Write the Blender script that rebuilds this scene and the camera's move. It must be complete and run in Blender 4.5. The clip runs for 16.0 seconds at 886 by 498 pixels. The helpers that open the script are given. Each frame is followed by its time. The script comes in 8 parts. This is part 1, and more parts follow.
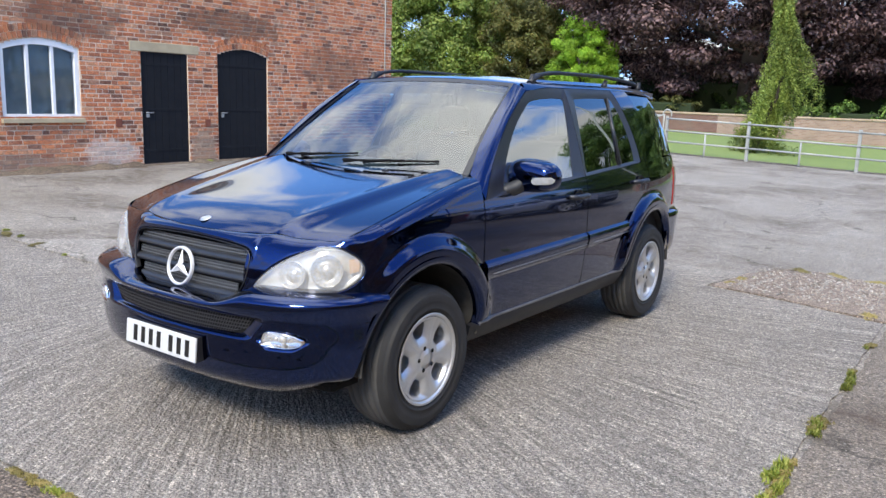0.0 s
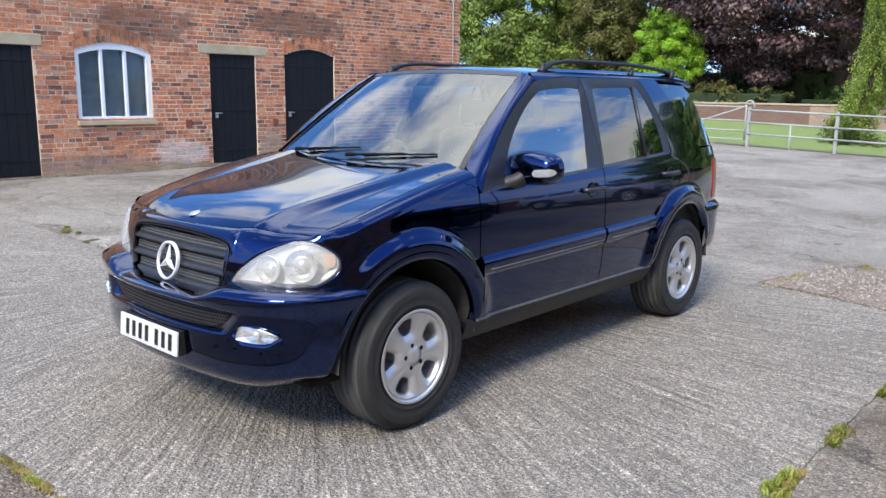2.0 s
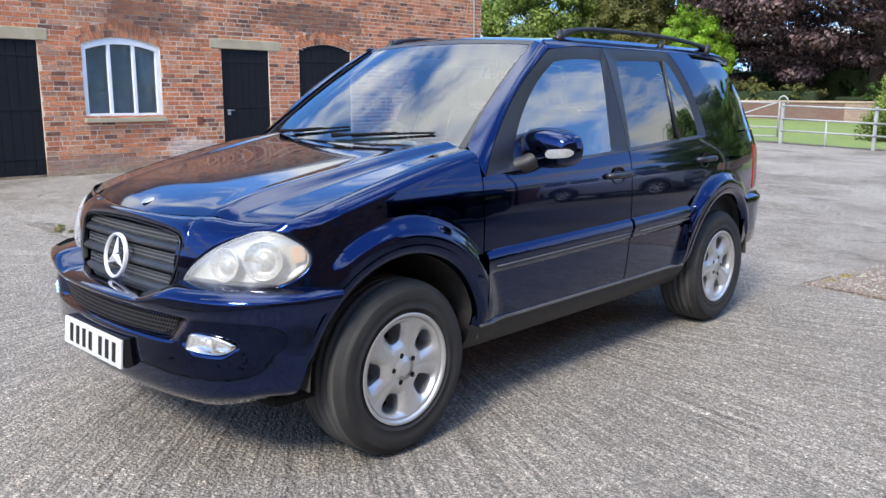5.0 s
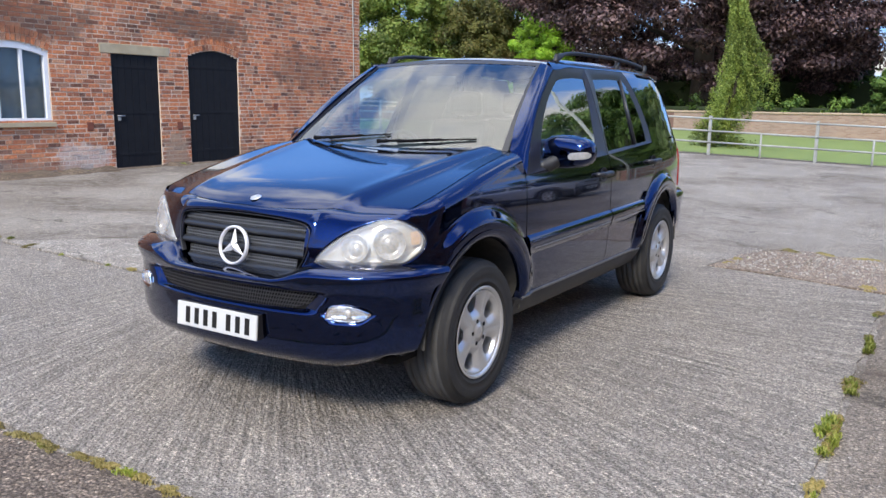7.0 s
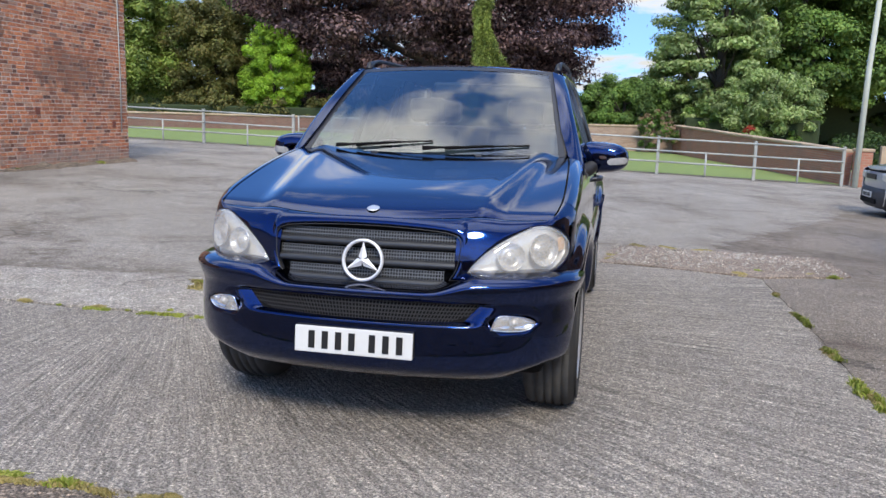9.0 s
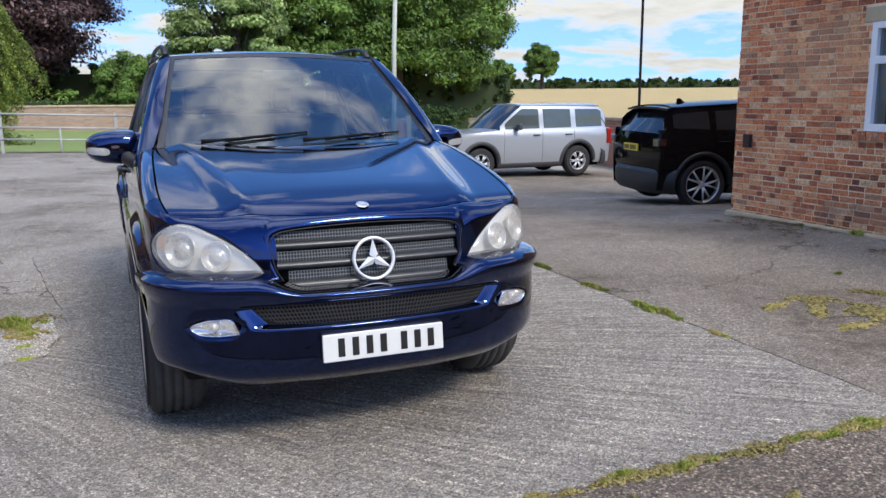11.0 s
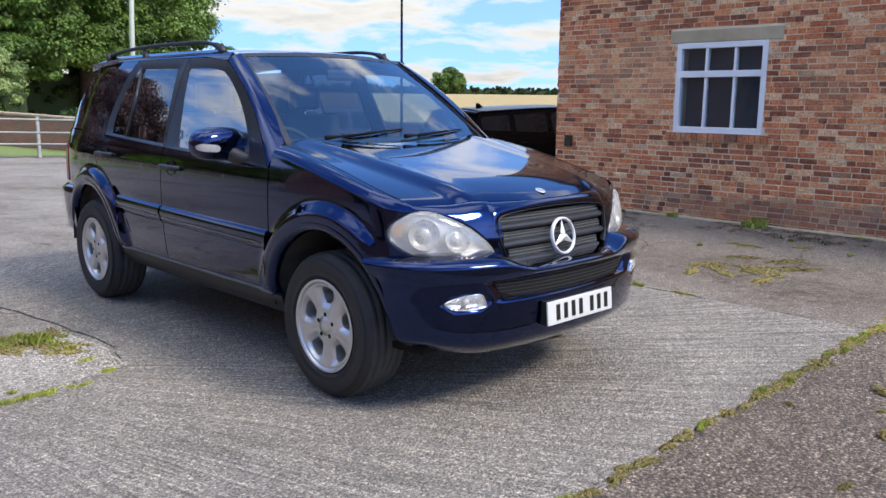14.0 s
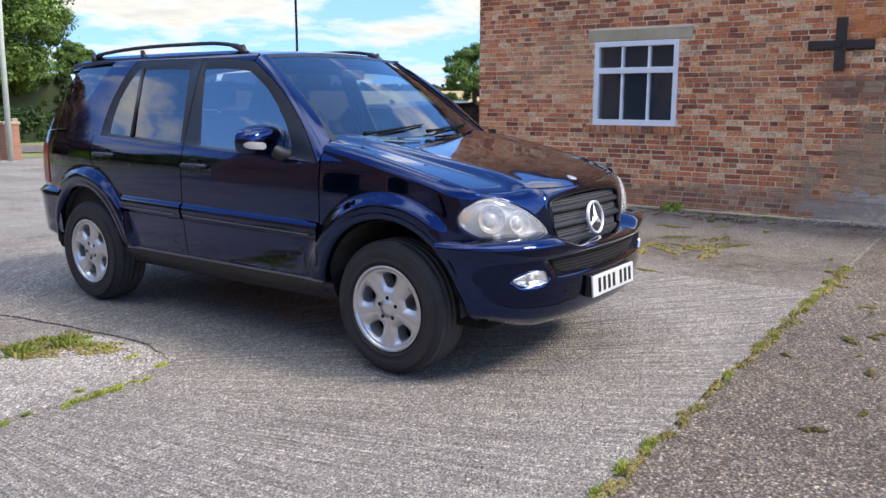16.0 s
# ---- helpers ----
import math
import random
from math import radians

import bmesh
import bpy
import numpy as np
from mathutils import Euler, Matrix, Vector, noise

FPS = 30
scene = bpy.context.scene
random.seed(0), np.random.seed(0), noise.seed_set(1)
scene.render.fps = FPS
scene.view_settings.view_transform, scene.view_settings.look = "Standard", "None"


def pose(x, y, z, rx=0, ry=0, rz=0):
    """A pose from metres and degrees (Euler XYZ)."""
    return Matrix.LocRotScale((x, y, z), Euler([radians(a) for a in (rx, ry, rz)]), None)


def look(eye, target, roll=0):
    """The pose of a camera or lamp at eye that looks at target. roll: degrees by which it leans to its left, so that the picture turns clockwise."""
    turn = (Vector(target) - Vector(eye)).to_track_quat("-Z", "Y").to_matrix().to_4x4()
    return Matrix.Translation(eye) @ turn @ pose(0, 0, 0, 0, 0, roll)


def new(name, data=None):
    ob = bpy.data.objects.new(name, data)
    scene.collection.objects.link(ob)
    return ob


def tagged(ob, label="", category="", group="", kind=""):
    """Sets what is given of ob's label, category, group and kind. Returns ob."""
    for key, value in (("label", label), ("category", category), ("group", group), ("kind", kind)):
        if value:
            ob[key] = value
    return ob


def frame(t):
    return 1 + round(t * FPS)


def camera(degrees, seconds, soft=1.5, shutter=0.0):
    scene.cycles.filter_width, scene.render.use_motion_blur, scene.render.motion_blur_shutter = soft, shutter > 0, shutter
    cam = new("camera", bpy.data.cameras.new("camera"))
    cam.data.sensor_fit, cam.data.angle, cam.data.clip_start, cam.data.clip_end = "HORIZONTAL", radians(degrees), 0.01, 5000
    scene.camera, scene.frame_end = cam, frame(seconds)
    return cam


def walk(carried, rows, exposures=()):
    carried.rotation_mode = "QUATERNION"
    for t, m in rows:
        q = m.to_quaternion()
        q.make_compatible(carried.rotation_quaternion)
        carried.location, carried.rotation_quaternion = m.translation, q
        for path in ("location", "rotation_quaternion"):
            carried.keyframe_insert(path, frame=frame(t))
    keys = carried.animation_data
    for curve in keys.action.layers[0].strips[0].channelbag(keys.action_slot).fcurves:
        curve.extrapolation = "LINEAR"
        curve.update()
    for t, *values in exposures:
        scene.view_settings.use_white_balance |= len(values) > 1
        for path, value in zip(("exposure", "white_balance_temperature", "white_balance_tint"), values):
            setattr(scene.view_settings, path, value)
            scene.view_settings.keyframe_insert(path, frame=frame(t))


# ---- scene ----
cam = camera(57.4, 16.0)
PATH = [
    (0, (3.111, -3.097, 1.667), (1.985, -1.487, 1.296), 1.9),
    (0.5, (3.291, -2.872, 1.636), (2.14, -1.279, 1.266), 1.6),
    (1, (3.411, -2.747, 1.642), (2.169, -1.226, 1.263), 0.8),
    (1.5, (3.433, -2.738, 1.644), (2.147, -1.255, 1.261), 0.6),
    (2, (3.423, -2.718, 1.644), (2.129, -1.242, 1.262), 0.7),
    (2.5, (3.4, -2.694, 1.639), (2.096, -1.227, 1.256), 0.8),
    (3, (3.33, -2.635, 1.628), (2.022, -1.172, 1.243), 0.9),
    (3.5, (3.193, -2.507, 1.602), (1.884, -1.046, 1.211), 0.8),
    (4, (3.144, -2.297, 1.581), (1.831, -0.848, 1.16), 0.6),
    (4.5, (3.131, -2.16, 1.517), (1.794, -0.724, 1.129), 0.3),
    (4.7, (3.131, -2.16, 1.488), (1.781, -0.733, 1.11), 0.1),
    (6.8, (2.855, -3.252, 1.5), (1.775, -1.607, 1.144), 1.2),
    (7, (2.762, -3.402, 1.515), (1.724, -1.729, 1.157), 0.8),
    (7.5, (2.532, -3.704, 1.504), (1.554, -1.994, 1.157), 0.6),
    (8, (2.073, -3.952, 1.494), (1.283, -2.141, 1.183), 1.3),
    (8.5, (1.549, -4.0, 1.48), (0.905, -2.133, 1.165), 0.7),
    (9, (0.992, -4.062, 1.468), (0.598, -2.128, 1.143), 1.5),
    (9.5, (0.458, -4.034, 1.462), (0.317, -2.066, 1.135), 2.4),
    (10, (-0.089, -4.015, 1.478), (0.1, -2.055, 1.126), 2.1),
    (10.2, (-0.298, -4.01, 1.508), (0.045, -2.071, 1.158), 1.4),
    (12.3, (-2.115, -3.646, 1.503), (-1.046, -2.005, 1.099), 0.7),
    (12.5, (-2.25, -3.565, 1.504), (-1.141, -1.95, 1.103), 1.0),
    (13, (-2.554, -3.335, 1.49), (-1.343, -1.797, 1.083), 0.9),
    (13.5, (-2.897, -3.189, 1.478), (-1.541, -1.771, 1.09), 0.9),
    (14, (-3.251, -3.124, 1.484), (-1.859, -1.733, 1.127), 0.6),
    (14.5, (-3.593, -2.945, 1.469), (-2.148, -1.609, 1.112), 0.1),
    (15, (-3.906, -2.911, 1.481), (-2.392, -1.65, 1.132), 0.4),
    (15.5, (-4.118, -2.826, 1.506), (-2.56, -1.621, 1.16), 0.4),
    (16, (-4.141, -2.65, 1.484), (-2.542, -1.506, 1.12), 0.0),
]
walk(cam, [(t, look(eye, target, roll)) for t, eye, target, roll in PATH],
     exposures=((0.0, 1.26, 6850, 7), (4.7, 1.38, 6800, 6), (7.5, 1.07, 6950, 9), (10.2, 0.95, 6850, 8), (12.5, 0.95, 6850, 8), (14.5, 1.13, 7000, 10), (16.0, 1.20, 7050, 10)))

# ---- world, sun, exposure ----
SUN_AZ, SUN_EL = 163.0, 42.0      # azimuth of the sun from +y towards +x, elevation
world = bpy.data.worlds.new("sky")
scene.world = world
world.use_nodes = True
wn, wl = world.node_tree.nodes, world.node_tree.links
wn.clear()
w_out = wn.new("ShaderNodeOutputWorld")
w_bg = wn.new("ShaderNodeBackground")
w_sky = wn.new("ShaderNodeTexSky")
w_sky.sky_type, w_sky.sun_disc = "NISHITA", False
w_sky.sun_elevation, w_sky.sun_rotation = radians(SUN_EL), radians(SUN_AZ)
w_sky.ozone_density, w_sky.dust_density, w_sky.air_density = 3.0, 0.3, 1.0
w_tc = wn.new("ShaderNodeTexCoord")
w_sep = wn.new("ShaderNodeSeparateXYZ")
wl.new(w_tc.outputs["Generated"], w_sep.inputs[0])


def wmath(op, a, b=None, clamp=False):
    n = wn.new("ShaderNodeMath")
    n.operation, n.use_clamp = op, clamp
    for i, v in enumerate((a, b)):
        if v is None:
            continue
        if isinstance(v, (int, float)):
            n.inputs[i].default_value = v
        else:
            wl.new(v, n.inputs[i])
    return n.outputs[0]


# cloud deck: the direction is projected on a flat layer overhead
w_h = wmath("ADD", wmath("MAXIMUM", w_sep.outputs[2], 0.0), 0.16)
w_vec = wn.new("ShaderNodeCombineXYZ")
wl.new(wmath("DIVIDE", w_sep.outputs[0], w_h), w_vec.inputs[0])
wl.new(wmath("DIVIDE", w_sep.outputs[1], w_h), w_vec.inputs[1])
w_n1 = wn.new("ShaderNodeTexNoise")
w_n1.inputs["Scale"].default_value, w_n1.inputs["Detail"].default_value, w_n1.inputs["Roughness"].default_value = 1.45, 8.0, 0.60
w_n1.inputs["Distortion"].default_value = 0.25
wl.new(w_vec.outputs[0], w_n1.inputs["Vector"])
w_ramp = wn.new("ShaderNodeValToRGB")
w_ramp.color_ramp.elements[0].position, w_ramp.color_ramp.elements[1].position = 0.46, 0.58
def wband(x, a, b):
    n = wn.new("ShaderNodeMapRange")
    n.interpolation_type = "SMOOTHSTEP"
    n.inputs["From Min"].default_value, n.inputs["From Max"].default_value = a, b
    wl.new(x, n.inputs["Value"])
    return n.outputs["Result"]


# thick cloud overhead, broken cloud low down, clearer in between
w_cover = wmath("ADD", w_n1.outputs["Fac"], wmath("MULTIPLY", wband(w_sep.outputs[2], 0.80, 0.95), 0.05))
w_cover = wmath("SUBTRACT", w_cover, wmath("MULTIPLY", wmath("MULTIPLY", wband(w_sep.outputs[2], 0.16, 0.34), wband(w_sep.outputs[2], 0.92, 0.76)), 0.060))
wl.new(w_cover, w_ramp.inputs[0])
w_shade = wn.new("ShaderNodeValToRGB")   # grey undersides, white tops
w_shade.color_ramp.elements[0].position, w_shade.color_ramp.elements[1].position = 0.46, 0.72
w_shade.color_ramp.elements[0].color, w_shade.color_ramp.elements[1].color = (6.0, 5.95, 5.85, 1), (3.6, 3.8, 4.05, 1)
wl.new(w_n1.outputs["Fac"], w_shade.inputs[0])
w_mix = wn.new("ShaderNodeMix")
w_mix.data_type = "RGBA"
wl.new(w_ramp.outputs[0], w_mix.inputs["Factor"])
# the sky is read a little above the true direction, which keeps the low sky blue
w_lift = wn.new("ShaderNodeVectorMath")
w_lift.operation = "ADD"
w_lift.inputs[1].default_value = (0, 0, 0.30)
wl.new(w_tc.outputs["Generated"], w_lift.inputs[0])
wl.new(w_lift.outputs[0], w_sky.inputs["Vector"])
w_deep = wn.new("ShaderNodeVectorMath")
w_deep.operation = "MULTIPLY"
w_tone = wn.new("ShaderNodeMix")        # paler blue low down, deeper blue higher up
w_tone.data_type = "RGBA"
w_tone.inputs["A"].default_value, w_tone.inputs["B"].default_value = (1.05, 1.22, 1.36, 1), (0.72, 1.15, 1.62, 1)
wl.new(wband(w_sep.outputs[2], 0.10, 0.42), w_tone.inputs["Factor"])
wl.new(w_tone.outputs["Result"], w_deep.inputs[1])
wl.new(w_sky.outputs[0], w_deep.inputs[0])
wl.new(w_deep.outputs[0], w_mix.inputs["A"])
# clouds are brightest overhead, where the hidden sun lights them through
w_up = wmath("MAXIMUM", w_sep.outputs[2], 0.0)
w_bright = wmath("ADD", wmath("MULTIPLY", wmath("POWER", w_up, 1.3), 1.60), 0.52)
w_cloud = wn.new("ShaderNodeVectorMath")
w_cloud.operation = "SCALE"
wl.new(w_shade.outputs[0], w_cloud.inputs[0])
wl.new(w_bright, w_cloud.inputs["Scale"])
wl.new(w_cloud.outputs[0], w_mix.inputs["B"])
wl.new(w_mix.outputs["Result"], w_bg.inputs["Color"])
w_bg.inputs["Strength"].default_value = 0.15
wl.new(w_bg.outputs[0], w_out.inputs["Surface"])

sun = new("sun", bpy.data.lights.new("sun", "SUN"))
sun.data.energy, sun.data.angle, sun.data.color = 1.9, radians(14), (1.0, 0.95, 0.89)
sun.matrix_world = look((0, 0, 30), (-math.sin(radians(SUN_AZ)) * 30, -math.cos(radians(SUN_AZ)) * 30,
                                     30 - 30 * math.tan(radians(SUN_EL))))

# ---- materials ----


def nodes_of(name):
    m = bpy.data.materials.new(name)
    m.use_nodes = True
    nt = m.node_tree
    return m, nt, nt.nodes["Principled BSDF"]


def put(nt, socket, v):
    if isinstance(v, bpy.types.NodeSocket):
        nt.links.new(v, socket)
    else:
        socket.default_value = v


def tex_noise(nt, scale, detail=4.0, rough=0.55, stretch=(1, 1, 1), dist=0.0, rot=0.0):
    tc = nt.nodes.new("ShaderNodeTexCoord")
    mp = nt.nodes.new("ShaderNodeMapping")
    mp.inputs["Scale"].default_value = stretch
    mp.inputs["Rotation"].default_value = (0, 0, radians(rot))
    n = nt.nodes.new("ShaderNodeTexNoise")
    n.inputs["Scale"].default_value, n.inputs["Detail"].default_value = scale, detail
    n.inputs["Roughness"].default_value, n.inputs["Distortion"].default_value = rough, dist
    nt.links.new(tc.outputs["Object"], mp.inputs[0])
    nt.links.new(mp.outputs[0], n.inputs["Vector"])
    return n.outputs["Fac"]


def ramp(nt, fac, stops):
    r = nt.nodes.new("ShaderNodeValToRGB")
    el = r.color_ramp.elements
    while len(el) < len(stops):
        el.new(0.5)
    for e, (p, c) in zip(el, stops):
        e.position, e.color = p, (*c, 1) if len(c) == 3 else c
    nt.links.new(fac, r.inputs[0])
    return r.outputs[0]


def mixc(nt, fac, a, b, mode="MIX"):
    n = nt.nodes.new("ShaderNodeMix")
    n.data_type, n.blend_type = "RGBA", mode
    put(nt, n.inputs["Factor"], fac)
    put(nt, n.inputs["A"], a if not isinstance(a, tuple) else (*a, 1))
    put(nt, n.inputs["B"], b if not isinstance(b, tuple) else (*b, 1))
    return n.outputs["Result"]


def mathn(nt, op, a, b):
    n = nt.nodes.new("ShaderNodeMath")
    n.operation = op
    put(nt, n.inputs[0], a)
    put(nt, n.inputs[1], b)
    return n.outputs[0]


def bump(nt, bsdf, height, strength=0.4, dist=0.01):
    b = nt.nodes.new("ShaderNodeBump")
    b.inputs["Strength"].default_value, b.inputs["Distance"].default_value = strength, dist
    nt.links.new(height, b.inputs["Height"])
    nt.links.new(b.outputs[0], bsdf.inputs["Normal"])


def plain(name, c1, c2=None, rough=0.5, metal=0.0, scale=8.0, spec=0.5, bumpy=0.0, fine=60.0, coat=0.0):
    """A surface of two near colours with grain at two scales."""
    m, nt, b = nodes_of(name)
    c2 = c2 or tuple(v * 0.75 for v in c1)
    big = ramp(nt, tex_noise(nt, scale), [(0.3, c1), (0.7, c2)])
    small = tex_noise(nt, fine, 3.0)
    col = mixc(nt, 0.25, big, ramp(nt, small, [(0.3, c1), (0.7, c2)]))
    put(nt, b.inputs["Base Color"], col)
    put(nt, b.inputs["Roughness"], mathn(nt, "ADD", mathn(nt, "MULTIPLY", small, 0.12), rough - 0.06))
    b.inputs["Metallic"].default_value, b.inputs["Specular IOR Level"].default_value = metal, spec
    b.inputs["Coat Weight"].default_value = coat
    b.inputs["Coat Roughness"].default_value = 0.03
    if bumpy:
        bump(nt, b, small, bumpy, 0.004)
    return m


def glass_mat(name, tint, rough=0.0, alpha=0.25):
    """Thin automotive glass: a tinted clear film under a glossy face."""
    m, nt, b = nodes_of(name)
    nt.nodes.remove(b)
    tr, gl, mx = (nt.nodes.new("ShaderNode" + k) for k in ("BsdfTransparent", "BsdfGlossy", "MixShader"))
    fr = nt.nodes.new("ShaderNodeLayerWeight")
    fr.inputs[0].default_value = 0.5
    tr.inputs[0].default_value = (*tint, 1)
    gl.inputs["Roughness"].default_value = rough
    gl.inputs["Color"].default_value = (0.95, 0.97, 1, 1)
    nt.links.new(mathn(nt, "ADD", mathn(nt, "MULTIPLY", mathn(nt, "POWER", fr.outputs["Facing"], 4.0), 0.9), 0.06 + alpha), mx.inputs[0])
    nt.links.new(tr.outputs[0], mx.inputs[1])
    nt.links.new(gl.outputs[0], mx.inputs[2])
    nt.links.new(mx.outputs[0], nt.nodes["Material Output"].inputs[0])
    return m


def hazy_lens(name, tint=(0.96, 0.96, 0.95), rough=0.05, alpha=0.02, film=(0.80, 0.79, 0.75), dust=0.24):
    """Weathered clear plastic: glass with a thin milky skin."""
    m = glass_mat(name, tint, rough, alpha)
    nt = m.node_tree
    out = nt.nodes["Material Output"]
    clear = out.inputs[0].links[0].from_socket
    df, mx = nt.nodes.new("ShaderNodeBsdfDiffuse"), nt.nodes.new("ShaderNodeMixShader")
    put(nt, df.inputs[0], ramp(nt, tex_noise(nt, 12.0), [(0.3, film), (0.7, tuple(v * 0.86 for v in film))]))
    put(nt, mx.inputs[0], mathn(nt, "ADD", mathn(nt, "MULTIPLY", tex_noise(nt, 5.0), dust), dust * 0.5))
    nt.links.new(clear, mx.inputs[1])
    nt.links.new(df.outputs[0], mx.inputs[2])
    nt.links.new(mx.outputs[0], out.inputs[0])
    return m


def random_of(nt, joined):
    if joined:
        return nt.nodes.new("ShaderNodeNewGeometry").outputs["Random Per Island"]
    return nt.nodes.new("ShaderNodeObjectInfo").outputs["Random"]


def brick_mat(name, stops, joined, smear, patches=(), sooty=0.62):
    """Fired brick: one tone a brick, soot, grain, and stains with places of their own."""
    m, nt, b = nodes_of(name)
    col = ramp(nt, random_of(nt, joined), stops)
    geo = nt.nodes.new("ShaderNodeNewGeometry")

    def world_noise(scale, detail=4.0):
        n = nt.nodes.new("ShaderNodeTexNoise")
        n.inputs["Scale"].default_value, n.inputs["Detail"].default_value = scale, detail
        nt.links.new(geo.outputs["Position"], n.inputs["Vector"])
        return n.outputs["Fac"]
    soot = world_noise(0.9, 5.0)
    grain = world_noise(52.0, 6.0)
    blotch = world_noise(16.0, 3.0)
    col = mixc(nt, ramp(nt, soot, [(0.50, (0, 0, 0)), (0.70, (sooty, sooty, sooty))]), col, (0.085, 0.052, 0.040))
    col = mixc(nt, ramp(nt, blotch, [(0.5, (0, 0, 0)), (0.76, (0.5, 0.5, 0.5))]), col, smear)
    col = mixc(nt, 0.8, col, mixc(nt, 1.0, col, ramp(nt, grain, [(0.30, (0.36, 0.36, 0.36)), (0.70, (1.62, 1.6, 1.56))]), "MULTIPLY"))
    for patch in patches:
        col = stained(nt, geo.outputs["Position"], col, patch, grain)
    put(nt, b.inputs["Base Color"], col)
    b.inputs["Roughness"].default_value = 0.92
    b.inputs["Specular IOR Level"].default_value = 0.2
    bump(nt, b, grain, 0.8, 0.007)
    return m


def stained(nt, position, col, patch, grain):
    """One stain: an oval of the wall (centre, half sizes, colour, weight) with a ragged edge."""
    centre, half, tint, weight = patch
    off, div, ln = (nt.nodes.new("ShaderNodeVectorMath") for _ in range(3))
    off.operation, div.operation, ln.operation = "SUBTRACT", "DIVIDE", "LENGTH"
    off.inputs[1].default_value, div.inputs[1].default_value = centre, half
    nt.links.new(position, off.inputs[0])
    nt.links.new(off.outputs[0], div.inputs[0])
    nt.links.new(div.outputs[0], ln.inputs[0])
    n = nt.nodes.new("ShaderNodeTexNoise")
    n.inputs["Scale"].default_value, n.inputs["Detail"].default_value, n.inputs["Roughness"].default_value = 3.2, 8.0, 0.7
    nt.links.new(position, n.inputs["Vector"])
    edge = mathn(nt, "ADD", ln.outputs["Value"], mathn(nt, "MULTIPLY", mathn(nt, "SUBTRACT", n.outputs["Fac"], 0.5), 2.4))
    mask = mathn(nt, "MULTIPLY", ramp(nt, edge, [(0.70, (1, 1, 1)), (1.0, (0, 0, 0))]), ramp(nt, grain, [(0.25, (0.5, 0.5, 0.5)), (0.55, (1, 1, 1))]))
    return mixc(nt, mathn(nt, "MULTIPLY", mask, weight), col, tint)


RED = [(0.0, (0.13, 0.068, 0.050)), (0.10, (0.24, 0.100, 0.062)), (0.24, (0.40, 0.145, 0.074)), (0.48, (0.50, 0.176, 0.082)),
       (0.70, (0.57, 0.215, 0.098)), (0.88, (0.52, 0.275, 0.165)), (1.0, (0.24, 0.125, 0.088))]
BROWN = [(0.0, (0.18, 0.066, 0.040)), (0.18, (0.34, 0.112, 0.058)), (0.40, (0.54, 0.175, 0.078)), (0.60, (0.62, 0.24, 0.106)),
         (0.80, (0.68, 0.34, 0.165)), (0.93, (0.72, 0.48, 0.28)), (1.0, (0.22, 0.092, 0.058))]
# lime, damp and old pointing on the two walls
LIME_A = [((-10.34, 5.52, 0.42), (0.4, 0.62, 0.36), (0.60, 0.55, 0.49), 0.62), ((-10.34, 7.6, 0.40), (0.4, 0.34, 0.55), (0.34, 0.25, 0.18), 0.8),
          ((-10.34, 3.6, 0.28), (0.4, 1.9, 0.22), (0.30, 0.22, 0.165), 0.75), ((-10.34, 1.2, 0.5), (0.4, 0.5, 0.7), (0.42, 0.35, 0.29), 0.6),
          ((-10.34, 8.4, 2.95), (0.4, 1.5, 0.32), (0.10, 0.062, 0.046), 0.7), ((-10.34, 4.9, 2.75), (0.4, 1.1, 0.4), (0.11, 0.066, 0.05), 0.6),
          ((-10.34, 11.6, 0.35), (0.4, 2.6, 0.25), (0.32, 0.235, 0.175), 0.7), ((-10.34, 11.5, 2.2), (0.4, 1.2, 0.6), (0.13, 0.075, 0.055), 0.55)]
LIME_B = [((6.515, -2.15, 0.55), (0.4, 1.9, 0.95), (0.34, 0.25, 0.155), 0.78), ((6.515, -1.9, 0.20), (0.4, 1.5, 0.28), (0.58, 0.53, 0.46), 0.7),
          ((6.515, -2.1, 2.75), (0.4, 1.75, 0.75), (0.62, 0.215, 0.062), 0.75), ((6.515, -1.1, 1.62), (0.4, 0.75, 0.20), (0.17, 0.11, 0.08), 0.7),
          ((6.515, 0.6, 0.20), (0.4, 2.8, 0.20), (0.19, 0.13, 0.10), 0.5), ((6.515, 3.0, 1.9), (0.4, 0.9, 0.55), (0.72, 0.48, 0.27), 0.28),
          ((6.515, 0.4, 1.75), (0.4, 0.5, 0.5), (0.70, 0.43, 0.23), 0.2)]
M_BRICK_A, M_BRICK_A1 = brick_mat("red_brick_joined", RED, True, (0.46, 0.24, 0.15), LIME_A, 0.4), brick_mat("red_brick", RED, False, (0.46, 0.24, 0.15), LIME_A, 0.4)
M_BRICK_B, M_BRICK_B1 = brick_mat("brown_brick_joined", BROWN, True, (0.52, 0.22, 0.11), LIME_B, 0.3), brick_mat("brown_brick", BROWN, False, (0.52, 0.22, 0.11), LIME_B, 0.3)


def mortar_mat(name, c1, c2, patches):
    m = plain(name, c1, c2, 0.95, scale=2.5, bumpy=0.5, spec=0.2)
    nt = m.node_tree
    b = nt.nodes["Principled BSDF"]
    geo = nt.nodes.new("ShaderNodeNewGeometry")
    col, grain = b.inputs["Base Color"].links[0].from_socket, tex_noise(nt, 40.0, 4.0)
    for patch in patches:
        col = stained(nt, geo.outputs["Position"], col, patch, grain)
    put(nt, b.inputs["Base Color"], col)
    return m


